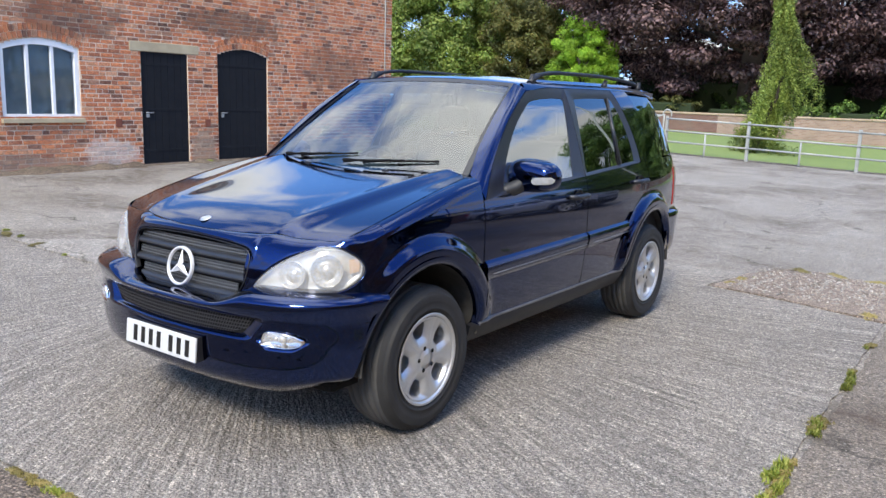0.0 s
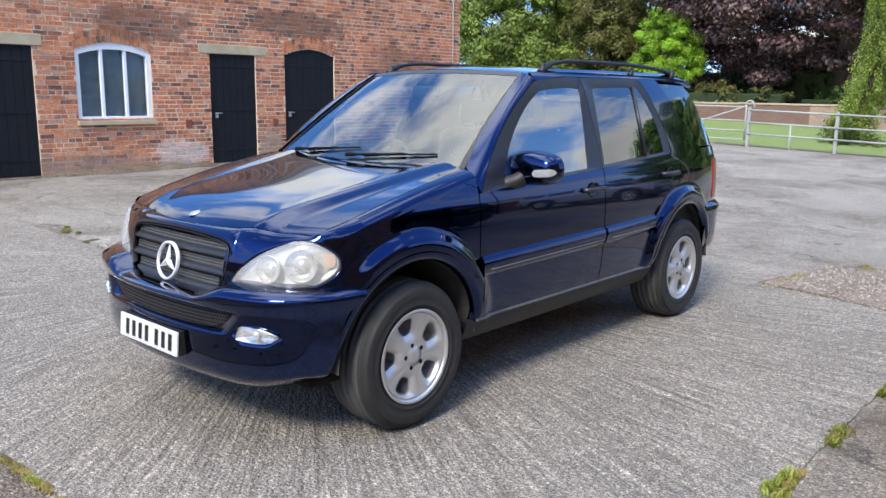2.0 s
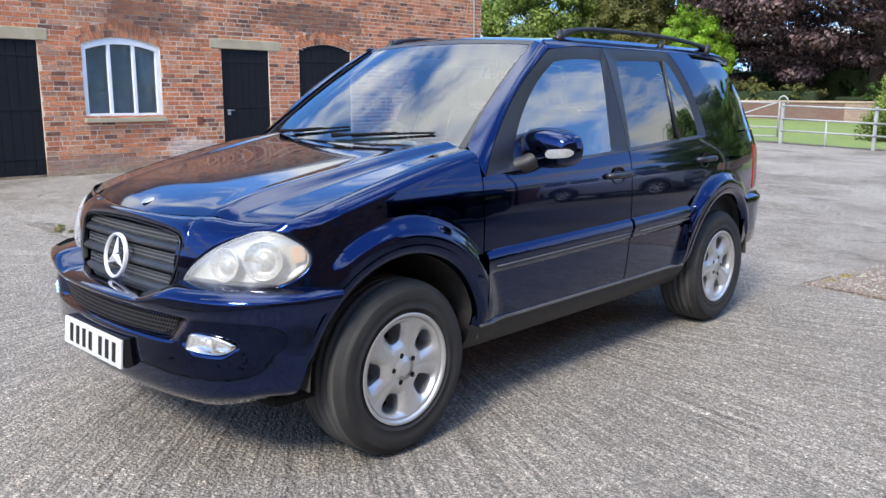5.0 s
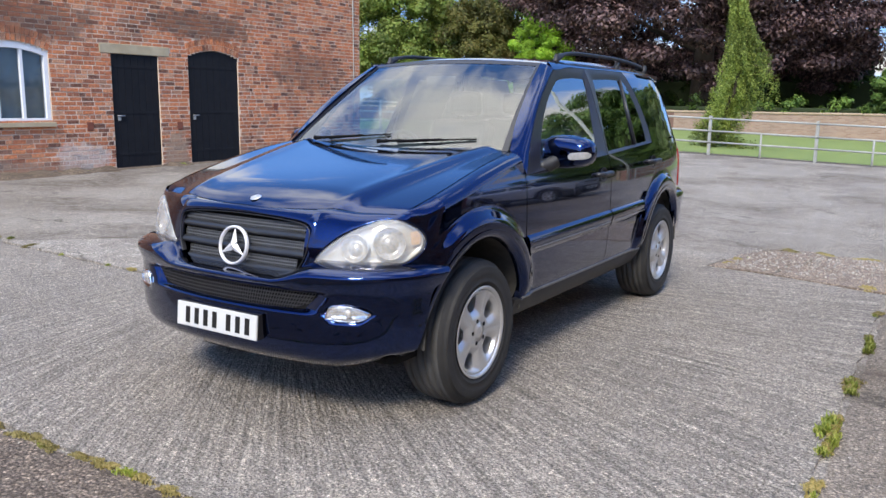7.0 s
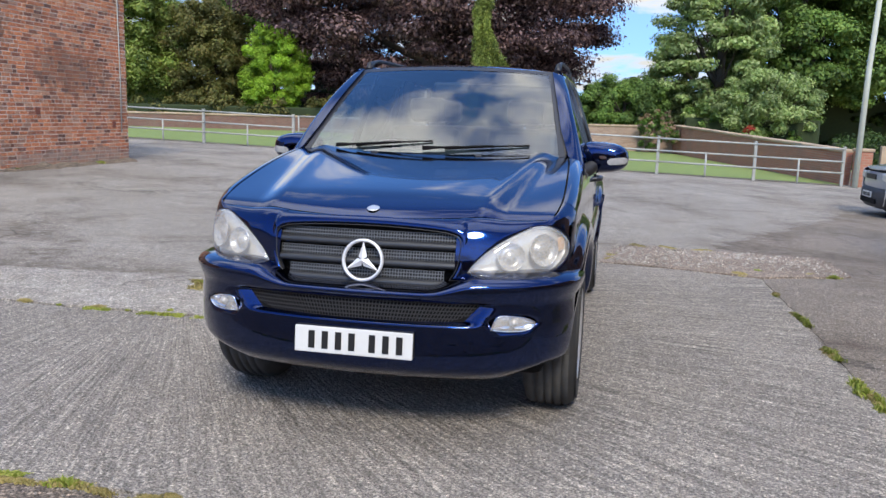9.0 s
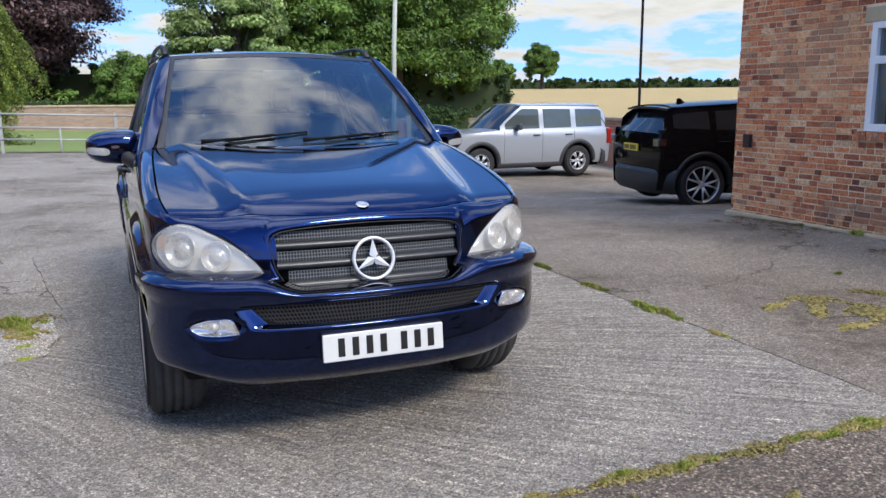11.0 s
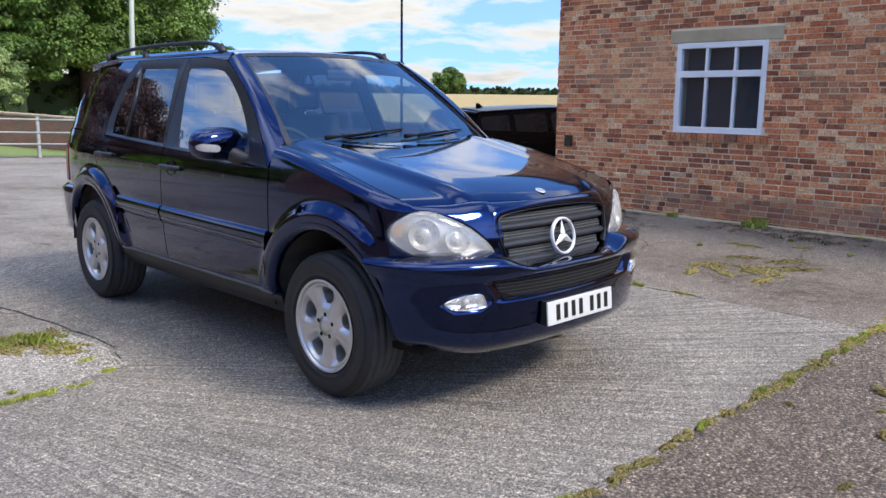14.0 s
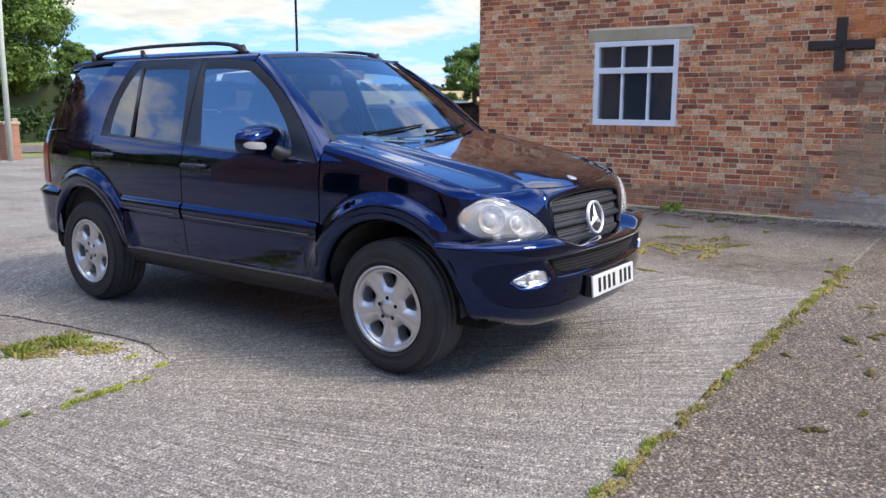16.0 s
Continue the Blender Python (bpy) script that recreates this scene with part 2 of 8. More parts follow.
M_MORTAR = mortar_mat("lime_mortar", (0.74, 0.60, 0.47), (0.52, 0.40, 0.30), LIME_A)
M_MORTAR_B = mortar_mat("pale_mortar", (0.82, 0.66, 0.47), (0.62, 0.47, 0.31), LIME_B)
M_STONE = plain("lintel_stone", (0.48, 0.40, 0.27), (0.33, 0.27, 0.175), 0.9, scale=3.0, bumpy=0.5, spec=0.3)
M_BLACKDOOR = plain("black_door_paint", (0.008, 0.009, 0.012), (0.013, 0.014, 0.017), 0.7, scale=5.0, bumpy=0.15, spec=0.15)
M_WHITE = plain("white_frame_paint", (0.78, 0.79, 0.80), (0.68, 0.69, 0.70), 0.4, scale=5.0)
M_RAILWHITE = plain("weathered_white_rail", (0.38, 0.38, 0.35), (0.26, 0.26, 0.23), 0.6, scale=4.0)
# dark blue-grey, coloured to pass for unlit rooms behind the panes
M_DARKIN = plain("dark_room_grey", (0.10, 0.135, 0.16), (0.07, 0.095, 0.115), 0.9)
M_TERRACOTTA = plain("dark_terracotta", (0.20, 0.062, 0.036), (0.13, 0.04, 0.025), 0.85)
M_IRON = plain("rusted_iron", (0.035, 0.028, 0.026), (0.06, 0.04, 0.03), 0.7, 0.3, bumpy=0.4)
M_GALV = plain("galvanised_steel", (0.45, 0.46, 0.47), (0.36, 0.37, 0.38), 0.45, 0.8)
M_POLE = plain("grey_green_pole", (0.50, 0.51, 0.42), (0.40, 0.41, 0.33), 0.7, spec=0.2)
M_BLACKPOLE = plain("black_pole_paint", (0.010, 0.010, 0.012), None, 0.85, spec=0.1)
M_PANE = hazy_lens("window_pane", (0.62, 0.68, 0.72), 0.01, -0.02, (0.20, 0.25, 0.29), 0.14)
M_SHEETING = plain("dusty_polythene", (0.20, 0.245, 0.255), (0.13, 0.165, 0.175), 0.35, scale=3.0, bumpy=0.6, fine=9.0)

from mathutils.geometry import tessellate_polygon

# ---- mesh helpers ----


def mesh_of(name, verts, faces, smooth=False):
    me = bpy.data.meshes.new(name)
    me.from_pydata([tuple(map(float, v)) for v in verts], [], [tuple(map(int, f)) for f in faces])
    if smooth:
        me.polygons.foreach_set("use_smooth", [True] * len(me.polygons))
    me.update()
    return me


def lay(name, me, material, parent=None, label=""):
    if isinstance(me, bmesh.types.BMesh):
        data = bpy.data.meshes.new(name)
        me.to_mesh(data)
        me.free()
        me = data
    me.materials.clear()
    me.materials.append(material)
    ob = new(name, me)
    if parent is not None:
        ob.parent = parent
    if label:
        tagged(ob, label)
    return ob


def empty(name, x=0.0, y=0.0, z=0.0, rz=0.0):
    ob = new(name)
    ob.matrix_basis = pose(x, y, z, 0, 0, rz)
    ob.empty_display_size = 0.2
    return ob


def box_bm(x0, x1, y0, y1, z0, z1, bevel=0.0, seg=2, bm=None):
    own = bm is None
    bm = bm or bmesh.new()
    vs = [bm.verts.new(p) for p in ((x0, y0, z0), (x1, y0, z0), (x1, y1, z0), (x0, y1, z0), (x0, y0, z1), (x1, y0, z1), (x1, y1, z1), (x0, y1, z1))]
    fs = [bm.faces.new([vs[i] for i in f]) for f in ((3, 2, 1, 0), (4, 5, 6, 7), (0, 1, 5, 4), (1, 2, 6, 5), (2, 3, 7, 6), (3, 0, 4, 7))]
    if bevel:
        es = list({e for f in fs for e in f.edges})
        bmesh.ops.bevel(bm, geom=es, offset=bevel, segments=seg, affect="EDGES", profile=0.5)
        if own:
            for f in bm.faces:
                f.smooth = False
    return bm


def tube_bm(points, radius, sides=10, bm=None, caps=True):
    """A round bar along points; radius may be one number or one for each point."""
    bm = bm or bmesh.new()
    pts = [Vector(p) for p in points]
    radii = radius if isinstance(radius, (list, tuple)) else [radius] * len(pts)
    rings, side = [], None
    for i, p in enumerate(pts):
        d = (pts[min(i + 1, len(pts) - 1)] - pts[max(i - 1, 0)]).normalized()
        if side is None:
            side = d.cross(Vector((0, 0, 1)) if abs(d.z) < 0.9 else Vector((1, 0, 0))).normalized()
        side = (side - d * side.dot(d)).normalized()
        up = d.cross(side)
        rings.append([bm.verts.new(p + (side * math.cos(a) + up * math.sin(a)) * radii[i])
                      for a in (2 * math.pi * k / sides for k in range(sides))])
    for a, b in zip(rings, rings[1:]):
        for k in range(sides):
            f = bm.faces.new((a[k], a[(k + 1) % sides], b[(k + 1) % sides], b[k]))
            f.smooth = True
    if caps:
        bm.faces.new(rings[0][::-1])
        bm.faces.new(rings[-1])
    return bm


def lathe_bm(profile, sides=48, axis="x", bm=None, smooth=True):
    """profile: (axial, radius) pairs, turned round the axis."""
    bm = bm or bmesh.new()
    rings = []
    for a, r in profile:
        ring = []
        for k in range(sides):
            t = 2 * math.pi * k / sides
            c, s = r * math.cos(t), r * math.sin(t)
            ring.append(bm.verts.new((a, c, s) if axis == "x" else (c, s, a) if axis == "z" else (c, a, s)))
        rings.append(ring)
    for a, b in zip(rings, rings[1:]):
        for k in range(sides):
            bm.faces.new((a[k], a[(k + 1) % sides], b[(k + 1) % sides], b[k])).smooth = smooth
    return bm


def spl(xs, ys):
    """A smooth curve through knots (cubic Hermite with limited slopes)."""
    xs, ys = np.array(xs, float), np.array(ys, float)
    d = np.diff(ys) / np.diff(xs)
    m = np.concatenate([[d[0]], np.where(d[1:] * d[:-1] > 0, (d[1:] + d[:-1]) / 2, (d[1:] + d[:-1]) / 4), [d[-1]]])

    def f(x):
        x = np.clip(np.asarray(x, float), xs[0], xs[-1])
        i = np.clip(np.searchsorted(xs, x) - 1, 0, len(xs) - 2)
        h = xs[i + 1] - xs[i]
        t = (x - xs[i]) / h
        return ((2 * t**3 - 3 * t**2 + 1) * ys[i] + (t**3 - 2 * t**2 + t) * h * m[i]
                + (-2 * t**3 + 3 * t**2) * ys[i + 1] + (t**3 - t**2) * h * m[i + 1])
    return f


def sstep(x, a, b):
    t = np.clip((np.asarray(x, float) - a) / (b - a), 0, 1)
    return t * t * (3 - 2 * t)


# ---- ground ----


def ground_z(x, y):
    near = 0.022 * np.maximum(0, -np.asarray(x, float) - 3)
    near = np.minimum(near, 0.30) + 0.016
    far = -0.10 - 0.03 * np.clip(x, -16, 12)
    s = sstep(y, 2.8, 8.8)
    return near * (1 - s) + far * s


def gz(x, y):
    return float(ground_z(x, y))


def ground_sheet(name, xs, ys, lift, keep=None):
    X, Y = np.meshgrid(xs, ys, indexing="ij")
    Z = ground_z(X, Y) + lift
    V = np.stack([X, Y, Z], -1).reshape(-1, 3)
    n = len(ys)
    F = [(i * n + j, (i + 1) * n + j, (i + 1) * n + j + 1, i * n + j + 1) for i in range(len(xs) - 1) for j in range(n - 1)]
    return mesh_of(name, V, F, True)


def concrete(name, light, dark, brushed, pebbly, dirt=0.0):
    m, nt, b = nodes_of(name)
    big = tex_noise(nt, 0.55, 6.0, 0.6)
    mid = tex_noise(nt, 5.0, 6.0, 0.65)
    fine = tex_noise(nt, 110.0, 3.0, 0.7)
    col = ramp(nt, big, [(0.3, dark), (0.62, light)])
    col = mixc(nt, 0.45, col, ramp(nt, mid, [(0.3, dark), (0.7, light)]))
    height = fine
    if brushed:
        # tamping ridges fan out from the corner of the old patch
        tc = nt.nodes.new("ShaderNodeTexCoord")
        sep = nt.nodes.new("ShaderNodeSeparateXYZ")
        nt.links.new(tc.outputs["Object"], sep.inputs[0])
        dx, dy = mathn(nt, "ADD", sep.outputs[0], 2.6), mathn(nt, "SUBTRACT", sep.outputs[1], 2.3)
        ang = mathn(nt, "ARCTAN2", dy, dx)
        rad = mathn(nt, "SQRT", mathn(nt, "ADD", mathn(nt, "MULTIPLY", dx, dx), mathn(nt, "MULTIPLY", dy, dy)), 0.0)

        def fan(k, stretch, detail):
            com = nt.nodes.new("ShaderNodeCombineXYZ")
            nt.links.new(mathn(nt, "MULTIPLY", ang, k), com.inputs[0])
            nt.links.new(mathn(nt, "MULTIPLY", rad, stretch), com.inputs[1])
            n = nt.nodes.new("ShaderNodeTexNoise")
            n.inputs["Scale"].default_value, n.inputs["Detail"].default_value = 1.0, detail
            n.inputs["Roughness"].default_value = 0.6
            nt.links.new(com.outputs[0], n.inputs["Vector"])
            return n.outputs["Fac"]
        ridge = fan(140.0, 1.3, 1.5)
        lines = mathn(nt, "ADD", mathn(nt, "MULTIPLY", mathn(nt, "ADD", mathn(nt, "MULTIPLY", ridge, 0.7), mathn(nt, "MULTIPLY", fan(300.0, 7.0, 2.0), 0.3)), 0.68), mathn(nt, "MULTIPLY", tex_noise(nt, 70.0, 2.0, 0.6), 0.32))
        worn = mathn(nt, "MULTIPLY", ramp(nt, tex_noise(nt, 1.3, 5.0, 0.6), [(0.38, (0.30, 0.30, 0.30)), (0.58, (1, 1, 1))]), brushed)
        col = mixc(nt, worn, col, mixc(nt, 1.0, col, ramp(nt, lines, [(0.39, (0.58, 0.58, 0.58)), (0.50, (0.98, 0.98, 0.98)), (0.61, (1.60, 1.58, 1.54))]), "MULTIPLY"))
        height = mathn(nt, "ADD", fine, mathn(nt, "MULTIPLY", lines, 3.5))
    if pebbly:
        vo = nt.nodes.new("ShaderNodeTexVoronoi")
        vo.inputs["Scale"].default_value = 62.0
        tc2 = nt.nodes.new("ShaderNodeTexCoord")
        nt.links.new(tc2.outputs["Object"], vo.inputs["Vector"])
        sep = ramp(nt, vo.outputs["Distance"], [(0.1, (1.35, 1.3, 1.25)), (0.6, (0.55, 0.55, 0.55))])
        col = mixc(nt, pebbly, col, mixc(nt, 1.0, col, sep, "MULTIPLY"))
        tone = nt.nodes.new("ShaderNodeSeparateColor")
        nt.links.new(vo.outputs["Color"], tone.inputs[0])
        col = mixc(nt, pebbly * 0.8, col, mixc(nt, 1.0, col, ramp(nt, tone.outputs[0], [(0.0, (0.50, 0.47, 0.45)), (0.55, (0.95, 0.93, 0.90)), (0.85, (1.35, 1.26, 1.18)), (1.0, (2.1, 2.05, 1.95))]), "MULTIPLY"))
        height = mathn(nt, "SUBTRACT", height, vo.outputs["Distance"])
    grit = tex_noise(nt, 55.0, 4.0, 0.75)
    col = mixc(nt, 0.65 if brushed else 0.85, col, mixc(nt, 1.0, col, ramp(nt, grit, [(0.30, (0.42, 0.42, 0.42)), (0.5, (0.95, 0.95, 0.95)), (0.70, (1.8, 1.78, 1.72))]), "MULTIPLY"))
    col = mixc(nt, 0.85 if brushed else 0.6, col, mixc(nt, 1.0, col, ramp(nt, fine, [(0.30, (0.36, 0.36, 0.36)), (0.70, (1.70, 1.69, 1.66))]), "MULTIPLY"))
    stain = tex_noise(nt, 1.7, 8.0, 0.7)
    col = mixc(nt, ramp(nt, stain, [(0.58, (0, 0, 0)), (0.8, (0.45, 0.45, 0.45))]), col, tuple(v * 0.5 for v in dark))
    if dirt:
        soil = mathn(nt, "MULTIPLY", ramp(nt, tex_noise(nt, 0.45, 7.0, 0.62, dist=0.6), [(0.47, (0, 0, 0)), (0.62, (1, 1, 1))]), ramp(nt, tex_noise(nt, 7.0, 6.0, 0.7), [(0.35, (0.1, 0.1, 0.1)), (0.65, (1, 1, 1))]))
        col = mixc(nt, mathn(nt, "MULTIPLY", soil, dirt), col, (0.085, 0.062, 0.045))
        # hair cracks along a coarse net, broken here and there
        vc, tc3, mp3 = nt.nodes.new("ShaderNodeTexVoronoi"), nt.nodes.new("ShaderNodeTexCoord"), nt.nodes.new("ShaderNodeVectorMath")
        vc.feature = "DISTANCE_TO_EDGE"
        vc.inputs["Scale"].default_value = 0.42
        wob = nt.nodes.new("ShaderNodeTexNoise")
        wob.inputs["Scale"].default_value, wob.inputs["Detail"].default_value = 2.2, 6.0
        nt.links.new(tc3.outputs["Object"], wob.inputs["Vector"])
        mp3.operation = "MULTIPLY_ADD"
        mp3.inputs[1].default_value = (0.7, 0.7, 0.7)
        nt.links.new(wob.outputs["Color"], mp3.inputs[0])
        nt.links.new(tc3.outputs["Object"], mp3.inputs[2])
        nt.links.new(mp3.outputs[0], vc.inputs["Vector"])
        crack = mathn(nt, "MULTIPLY", ramp(nt, vc.outputs["Distance"], [(0.002, (1, 1, 1)), (0.0075, (0, 0, 0))]), ramp(nt, tex_noise(nt, 0.8, 3.0), [(0.44, (0, 0, 0)), (0.54, (0.75, 0.75, 0.75))]))
        col = mixc(nt, crack, col, (0.035, 0.032, 0.024))
    put(nt, b.inputs["Base Color"], col)
    b.inputs["Roughness"].default_value = 0.9
    b.inputs["Specular IOR Level"].default_value = 0.25
    bump(nt, b, height, 0.9, 0.012)
    return m


M_YARD = concrete("weathered_yard_concrete", (0.370, 0.340, 0.304), (0.240, 0.219, 0.192), 0, 0.45, 0.85)
M_SLAB = concrete("brushed_slab_concrete", (0.335, 0.307, 0.277), (0.247, 0.226, 0.203), 0.9, 0.5)
M_ROUGHPATCH = concrete("pale_rough_concrete", (0.52, 0.49, 0.45), (0.34, 0.315, 0.285), 0, 0.6, 0.5)
M_RUBBLE = concrete("pinkish_rubble", (0.40, 0.335, 0.285), (0.24, 0.195, 0.16), 0, 0.8, 0.4)
M_SIDEYARD = concrete("brown_worn_concrete", (0.295, 0.260, 0.225), (0.180, 0.153, 0.128), 0, 0.5, 0.85)
M_ASPH = concrete("old_tarmac", (0.290, 0.245, 0.210), (0.150, 0.125, 0.106), 0, 1.0, 0.35)


def grass_mat(name, a, b_, c):
    m, nt, b = nodes_of(name)
    col = mixc(nt, 0.5, ramp(nt, tex_noise(nt, 0.25, 5), [(0.3, a), (0.7, b_)]), ramp(nt, tex_noise(nt, 18, 4), [(0.3, b_), (0.7, c)]))
    put(nt, b.inputs["Base Color"], col)
    b.inputs["Roughness"].default_value = 0.9
    bump(nt, b, tex_noise(nt, 60, 3), 0.8, 0.03)
    return m


M_LAWN = grass_mat("mown_lawn", (0.18, 0.245, 0.062), (0.145, 0.205, 0.050), (0.24, 0.275, 0.095))
M_FIELD = grass_mat("ripe_corn_field", (0.42, 0.30, 0.12), (0.36, 0.26, 0.105), (0.46, 0.34, 0.15))
M_VERGE = grass_mat("verge_grass", (0.12, 0.17, 0.045), (0.19, 0.20, 0.07), (0.26, 0.24, 0.10))

gx = np.concatenate([[-900, -300, -120, -60, -40], np.arange(-30, 30.1, 1.0), [40, 60, 120, 300, 900]])
gy = np.concatenate([[-900, -300, -100, -50, -30], np.arange(-20, 42.1, 1.0), [50, 70, 120, 300, 1500]])
ground = lay("ground", ground_sheet("ground", gx, gy, 0), M_YARD)
tagged(ground, "old weathered grey concrete farmyard surface", "ground", kind="structure")


def area_sheet(name, x0, x1, y0, y1, lift, material, label, step=1.0, cat="ground"):
    xs = np.linspace(x0, x1, max(2, int((x1 - x0) / step) + 1))
    ys = np.linspace(y0, y1, max(2, int((y1 - y0) / step) + 1))
    ob = lay(name, ground_sheet(name, xs, ys, lift), material)
    return tagged(ob, label, cat, kind="structure")


area_sheet("lawn", -60, 8.0, 22.9, 44, 0.02, M_LAWN, "mown green lawn behind the white rail fence")
area_sheet("lawn_edge", -60, 8.0, 22.55, 22.9, 0.016, M_SIDEYARD, "worn earthy edge between the yard and the lawn")
area_sheet("verge", 8.9, 60, 23.2, 26.2, 0.015, M_VERGE, "rough grass verge beside the road", 2.0)
area_sheet("road", 8.9, 300, 26.2, 31.6, 0.02, M_ASPH, "grey tarmac country road beyond the yard", 6.0, "road")
area_sheet("verge_far", 8.9, 300, 31.6, 42, 0.012, M_VERGE, "rough grass verge across the road", 6.0)


def field_rise(x, y):
    """The land climbs gently away from the road."""
    return 4.6 * sstep(np.hypot(np.asarray(x, float) - 5, np.asarray(y, float) - 5), 55, 270)


fx, fy = np.meshgrid(np.linspace(16, 900, 90), np.linspace(42, 700, 70), indexing="ij")
fz = ground_z(fx, fy) + 0.03 + field_rise(fx, fy)
FF = [(i * 70 + j, (i + 1) * 70 + j, (i + 1) * 70 + j + 1, i * 70 + j + 1) for i in range(89) for j in range(69)]
tagged(lay("field", mesh_of("field", np.stack([fx, fy, fz], -1).reshape(-1, 3), FF, True), M_FIELD), "ripe golden corn field rising to the horizon", "field", kind="structure")


def slab(name, outline, z_lift, material, label, parent=None):
    """A cast slab with an uneven rim, standing a little proud of the yard."""
    rng = random.Random(name)
    pts = []
    for (x0, y0), (x1, y1) in zip(outline, outline[1:] + outline[:1]):
        n = max(1, int(math.hypot(x1 - x0, y1 - y0) / 0.12))
        for k in range(n):
            j = 0.14 if y0 > 5 and y1 > 5 and x0 > 2 else 0.012
            pts.append((x0 + (x1 - x0) * k / n + rng.uniform(-j, j), y0 + (y1 - y0) * k / n + rng.uniform(-j, j)))
    bm = bmesh.new()
    flat = [bm.verts.new((x, y, 0)) for x, y in pts]
    for tri in tessellate_polygon([[Vector((x, y, 0)) for x, y in pts]]):
        bm.faces.new([flat[k] for k in tri])
    for axis in (0, 1):      # cut along a half-metre net, so that the slab follows the ground
        vals = [p[axis] for p in pts]
        for k in range(int(min(vals) * 2), int(max(vals) * 2) + 1):
            co, no = [0, 0, 0], [0, 0, 0]
            co[axis], no[axis] = k / 2, 1
            bmesh.ops.bisect_plane(bm, geom=bm.verts[:] + bm.edges[:] + bm.faces[:], plane_co=co, plane_no=no)
    rim = [e for e in bm.edges if e.is_boundary]
    down = bmesh.ops.extrude_edge_only(bm, edges=rim)
    low = {v for v in down["geom"] if isinstance(v, bmesh.types.BMVert)}
    for v in bm.verts:
        v.co.z = gz(v.co.x, v.co.y) + (-0.05 if v in low else z_lift)
    bmesh.ops.recalc_face_normals(bm, faces=bm.faces[:])
    for f in bm.faces:
        if abs(f.normal.z) > 0.8 and f.normal.z < 0:
            f.normal_flip()
    ob = lay(name, bm, material, parent)
    return tagged(ob, label, "concrete slab", kind="structure")


slab("pavement_slab", [(-1.42, -1.47), (2.43, -1.47), (2.43, 4.0), (1.6, 4.28), (0.9, 4.4), (0.95, 5.0), (-1.75, 4.7), (-1.55, 3.2), (-1.40, 2.3), (-1.34, 1.55), (-1.46, 1.16),
                       (-1.9, 1.0), (-7.0, 1.02), (-7.0, -1.47)], 0.012, M_SLAB, "brushed grey concrete slab with tamped ridges under the car")
slab("pavement_apron", [(-7.0, -1.50), (-7.0, -9.0), (9, -9.0), (9, -1.50)], 0.004, M_ASPH, "older dark pebbly tarmac apron before the slab")
slab("pavement_side", [(2.47, -1.46), (6.42, -1.46), (6.42, 4.3), (12.9, 4.3), (12.4, 13.5), (9.0, 15.2), (5.6, 13.2), (3.4, 9.0), (2.1, 6.2), (2.47, 3.98)], 0.005, M_SIDEYARD, "darker worn concrete beside the slab with mossy hollows")
slab("pale_patch", [(-1.50, 1.14), (-1.40, 1.55), (-1.45, 2.1), (-2.6, 2.3), (-4.4, 2.0), (-5.2, 1.06), (-1.9, 1.04)], 0.018, M_ROUGHPATCH, "pale broken concrete patch with a crumbling edge")
slab("rubble_patch", [(0.93, 4.42), (1.6, 4.32), (2.5, 4.05), (3.4, 4.5), (3.5, 6.2), (2.2, 6.1), (1.25, 6.15), (1.02, 5.4)], 0.02, M_RUBBLE, "pale rubble and gravel patch with mossy edges")

# ---- brick buildings ----


class Opening:
    """A hole in a wall; rise > 0 gives a segmental arch at its head."""

    def __init__(self, u0, u1, z0, z1, rise=0.0):
        self.u0, self.u1, self.z0, self.z1, self.rise = u0, u1, z0, z1, rise
        w = (u1 - u0) / 2
        self.r = (w * w + rise * rise) / (2 * rise) if rise else 0.0

    def span(self, z):
        if not self.z0 <= z <= self.z1 + self.rise:
            return None
        if z <= self.z1 or not self.rise:
            return (self.u0, self.u1)
        c = self.z1 + self.rise - self.r
        h = self.r * self.r - (z - c) ** 2
        if h <= 0:
            return None
        m = (self.u0 + self.u1) / 2
        return (m - math.sqrt(h), m + math.sqrt(h))


def brick_course_list(u0, u1, z0, z1, holes, seed, mix, BL=0.221, BH=0.063, JOINT=0.014):
    """Every brick of a wall face as (start, end, low, high, whole)."""
    rng = random.Random(seed)
    out, z, row = [], z0, 0
    while z < z1:
        u = u0 - rng.uniform(0, 0.22)
        rowmix = 0.9 if row % 5 == 4 else mix
        spans = [s for s in (h.span(z + BH / 2) for h in holes) if s]
        while u < u1:
            header = rng.random() < rowmix
            step = ((BL - JOINT) / 2 if header else BL) + JOINT
            pieces = [(max(u, u0), min(u + step - JOINT, u1))]
            for a, b in spans:
                cut = []
                for p, q in pieces:
                    if q <= a or p >= b:
                        cut.append((p, q))
                    else:
                        if p < a - 0.03:
                            cut.append((p, a - 0.004))
                        if q > b + 0.03:
                            cut.append((b + 0.004, q))
                pieces = cut
            for p, q in pieces:
                if q - p > 0.03:
                    out.append((p, q, z, z + BH, abs(q - p - (step - JOINT)) < 1e-6, header))
            u += step
        z += BH + JOINT
        row += 1
    return out


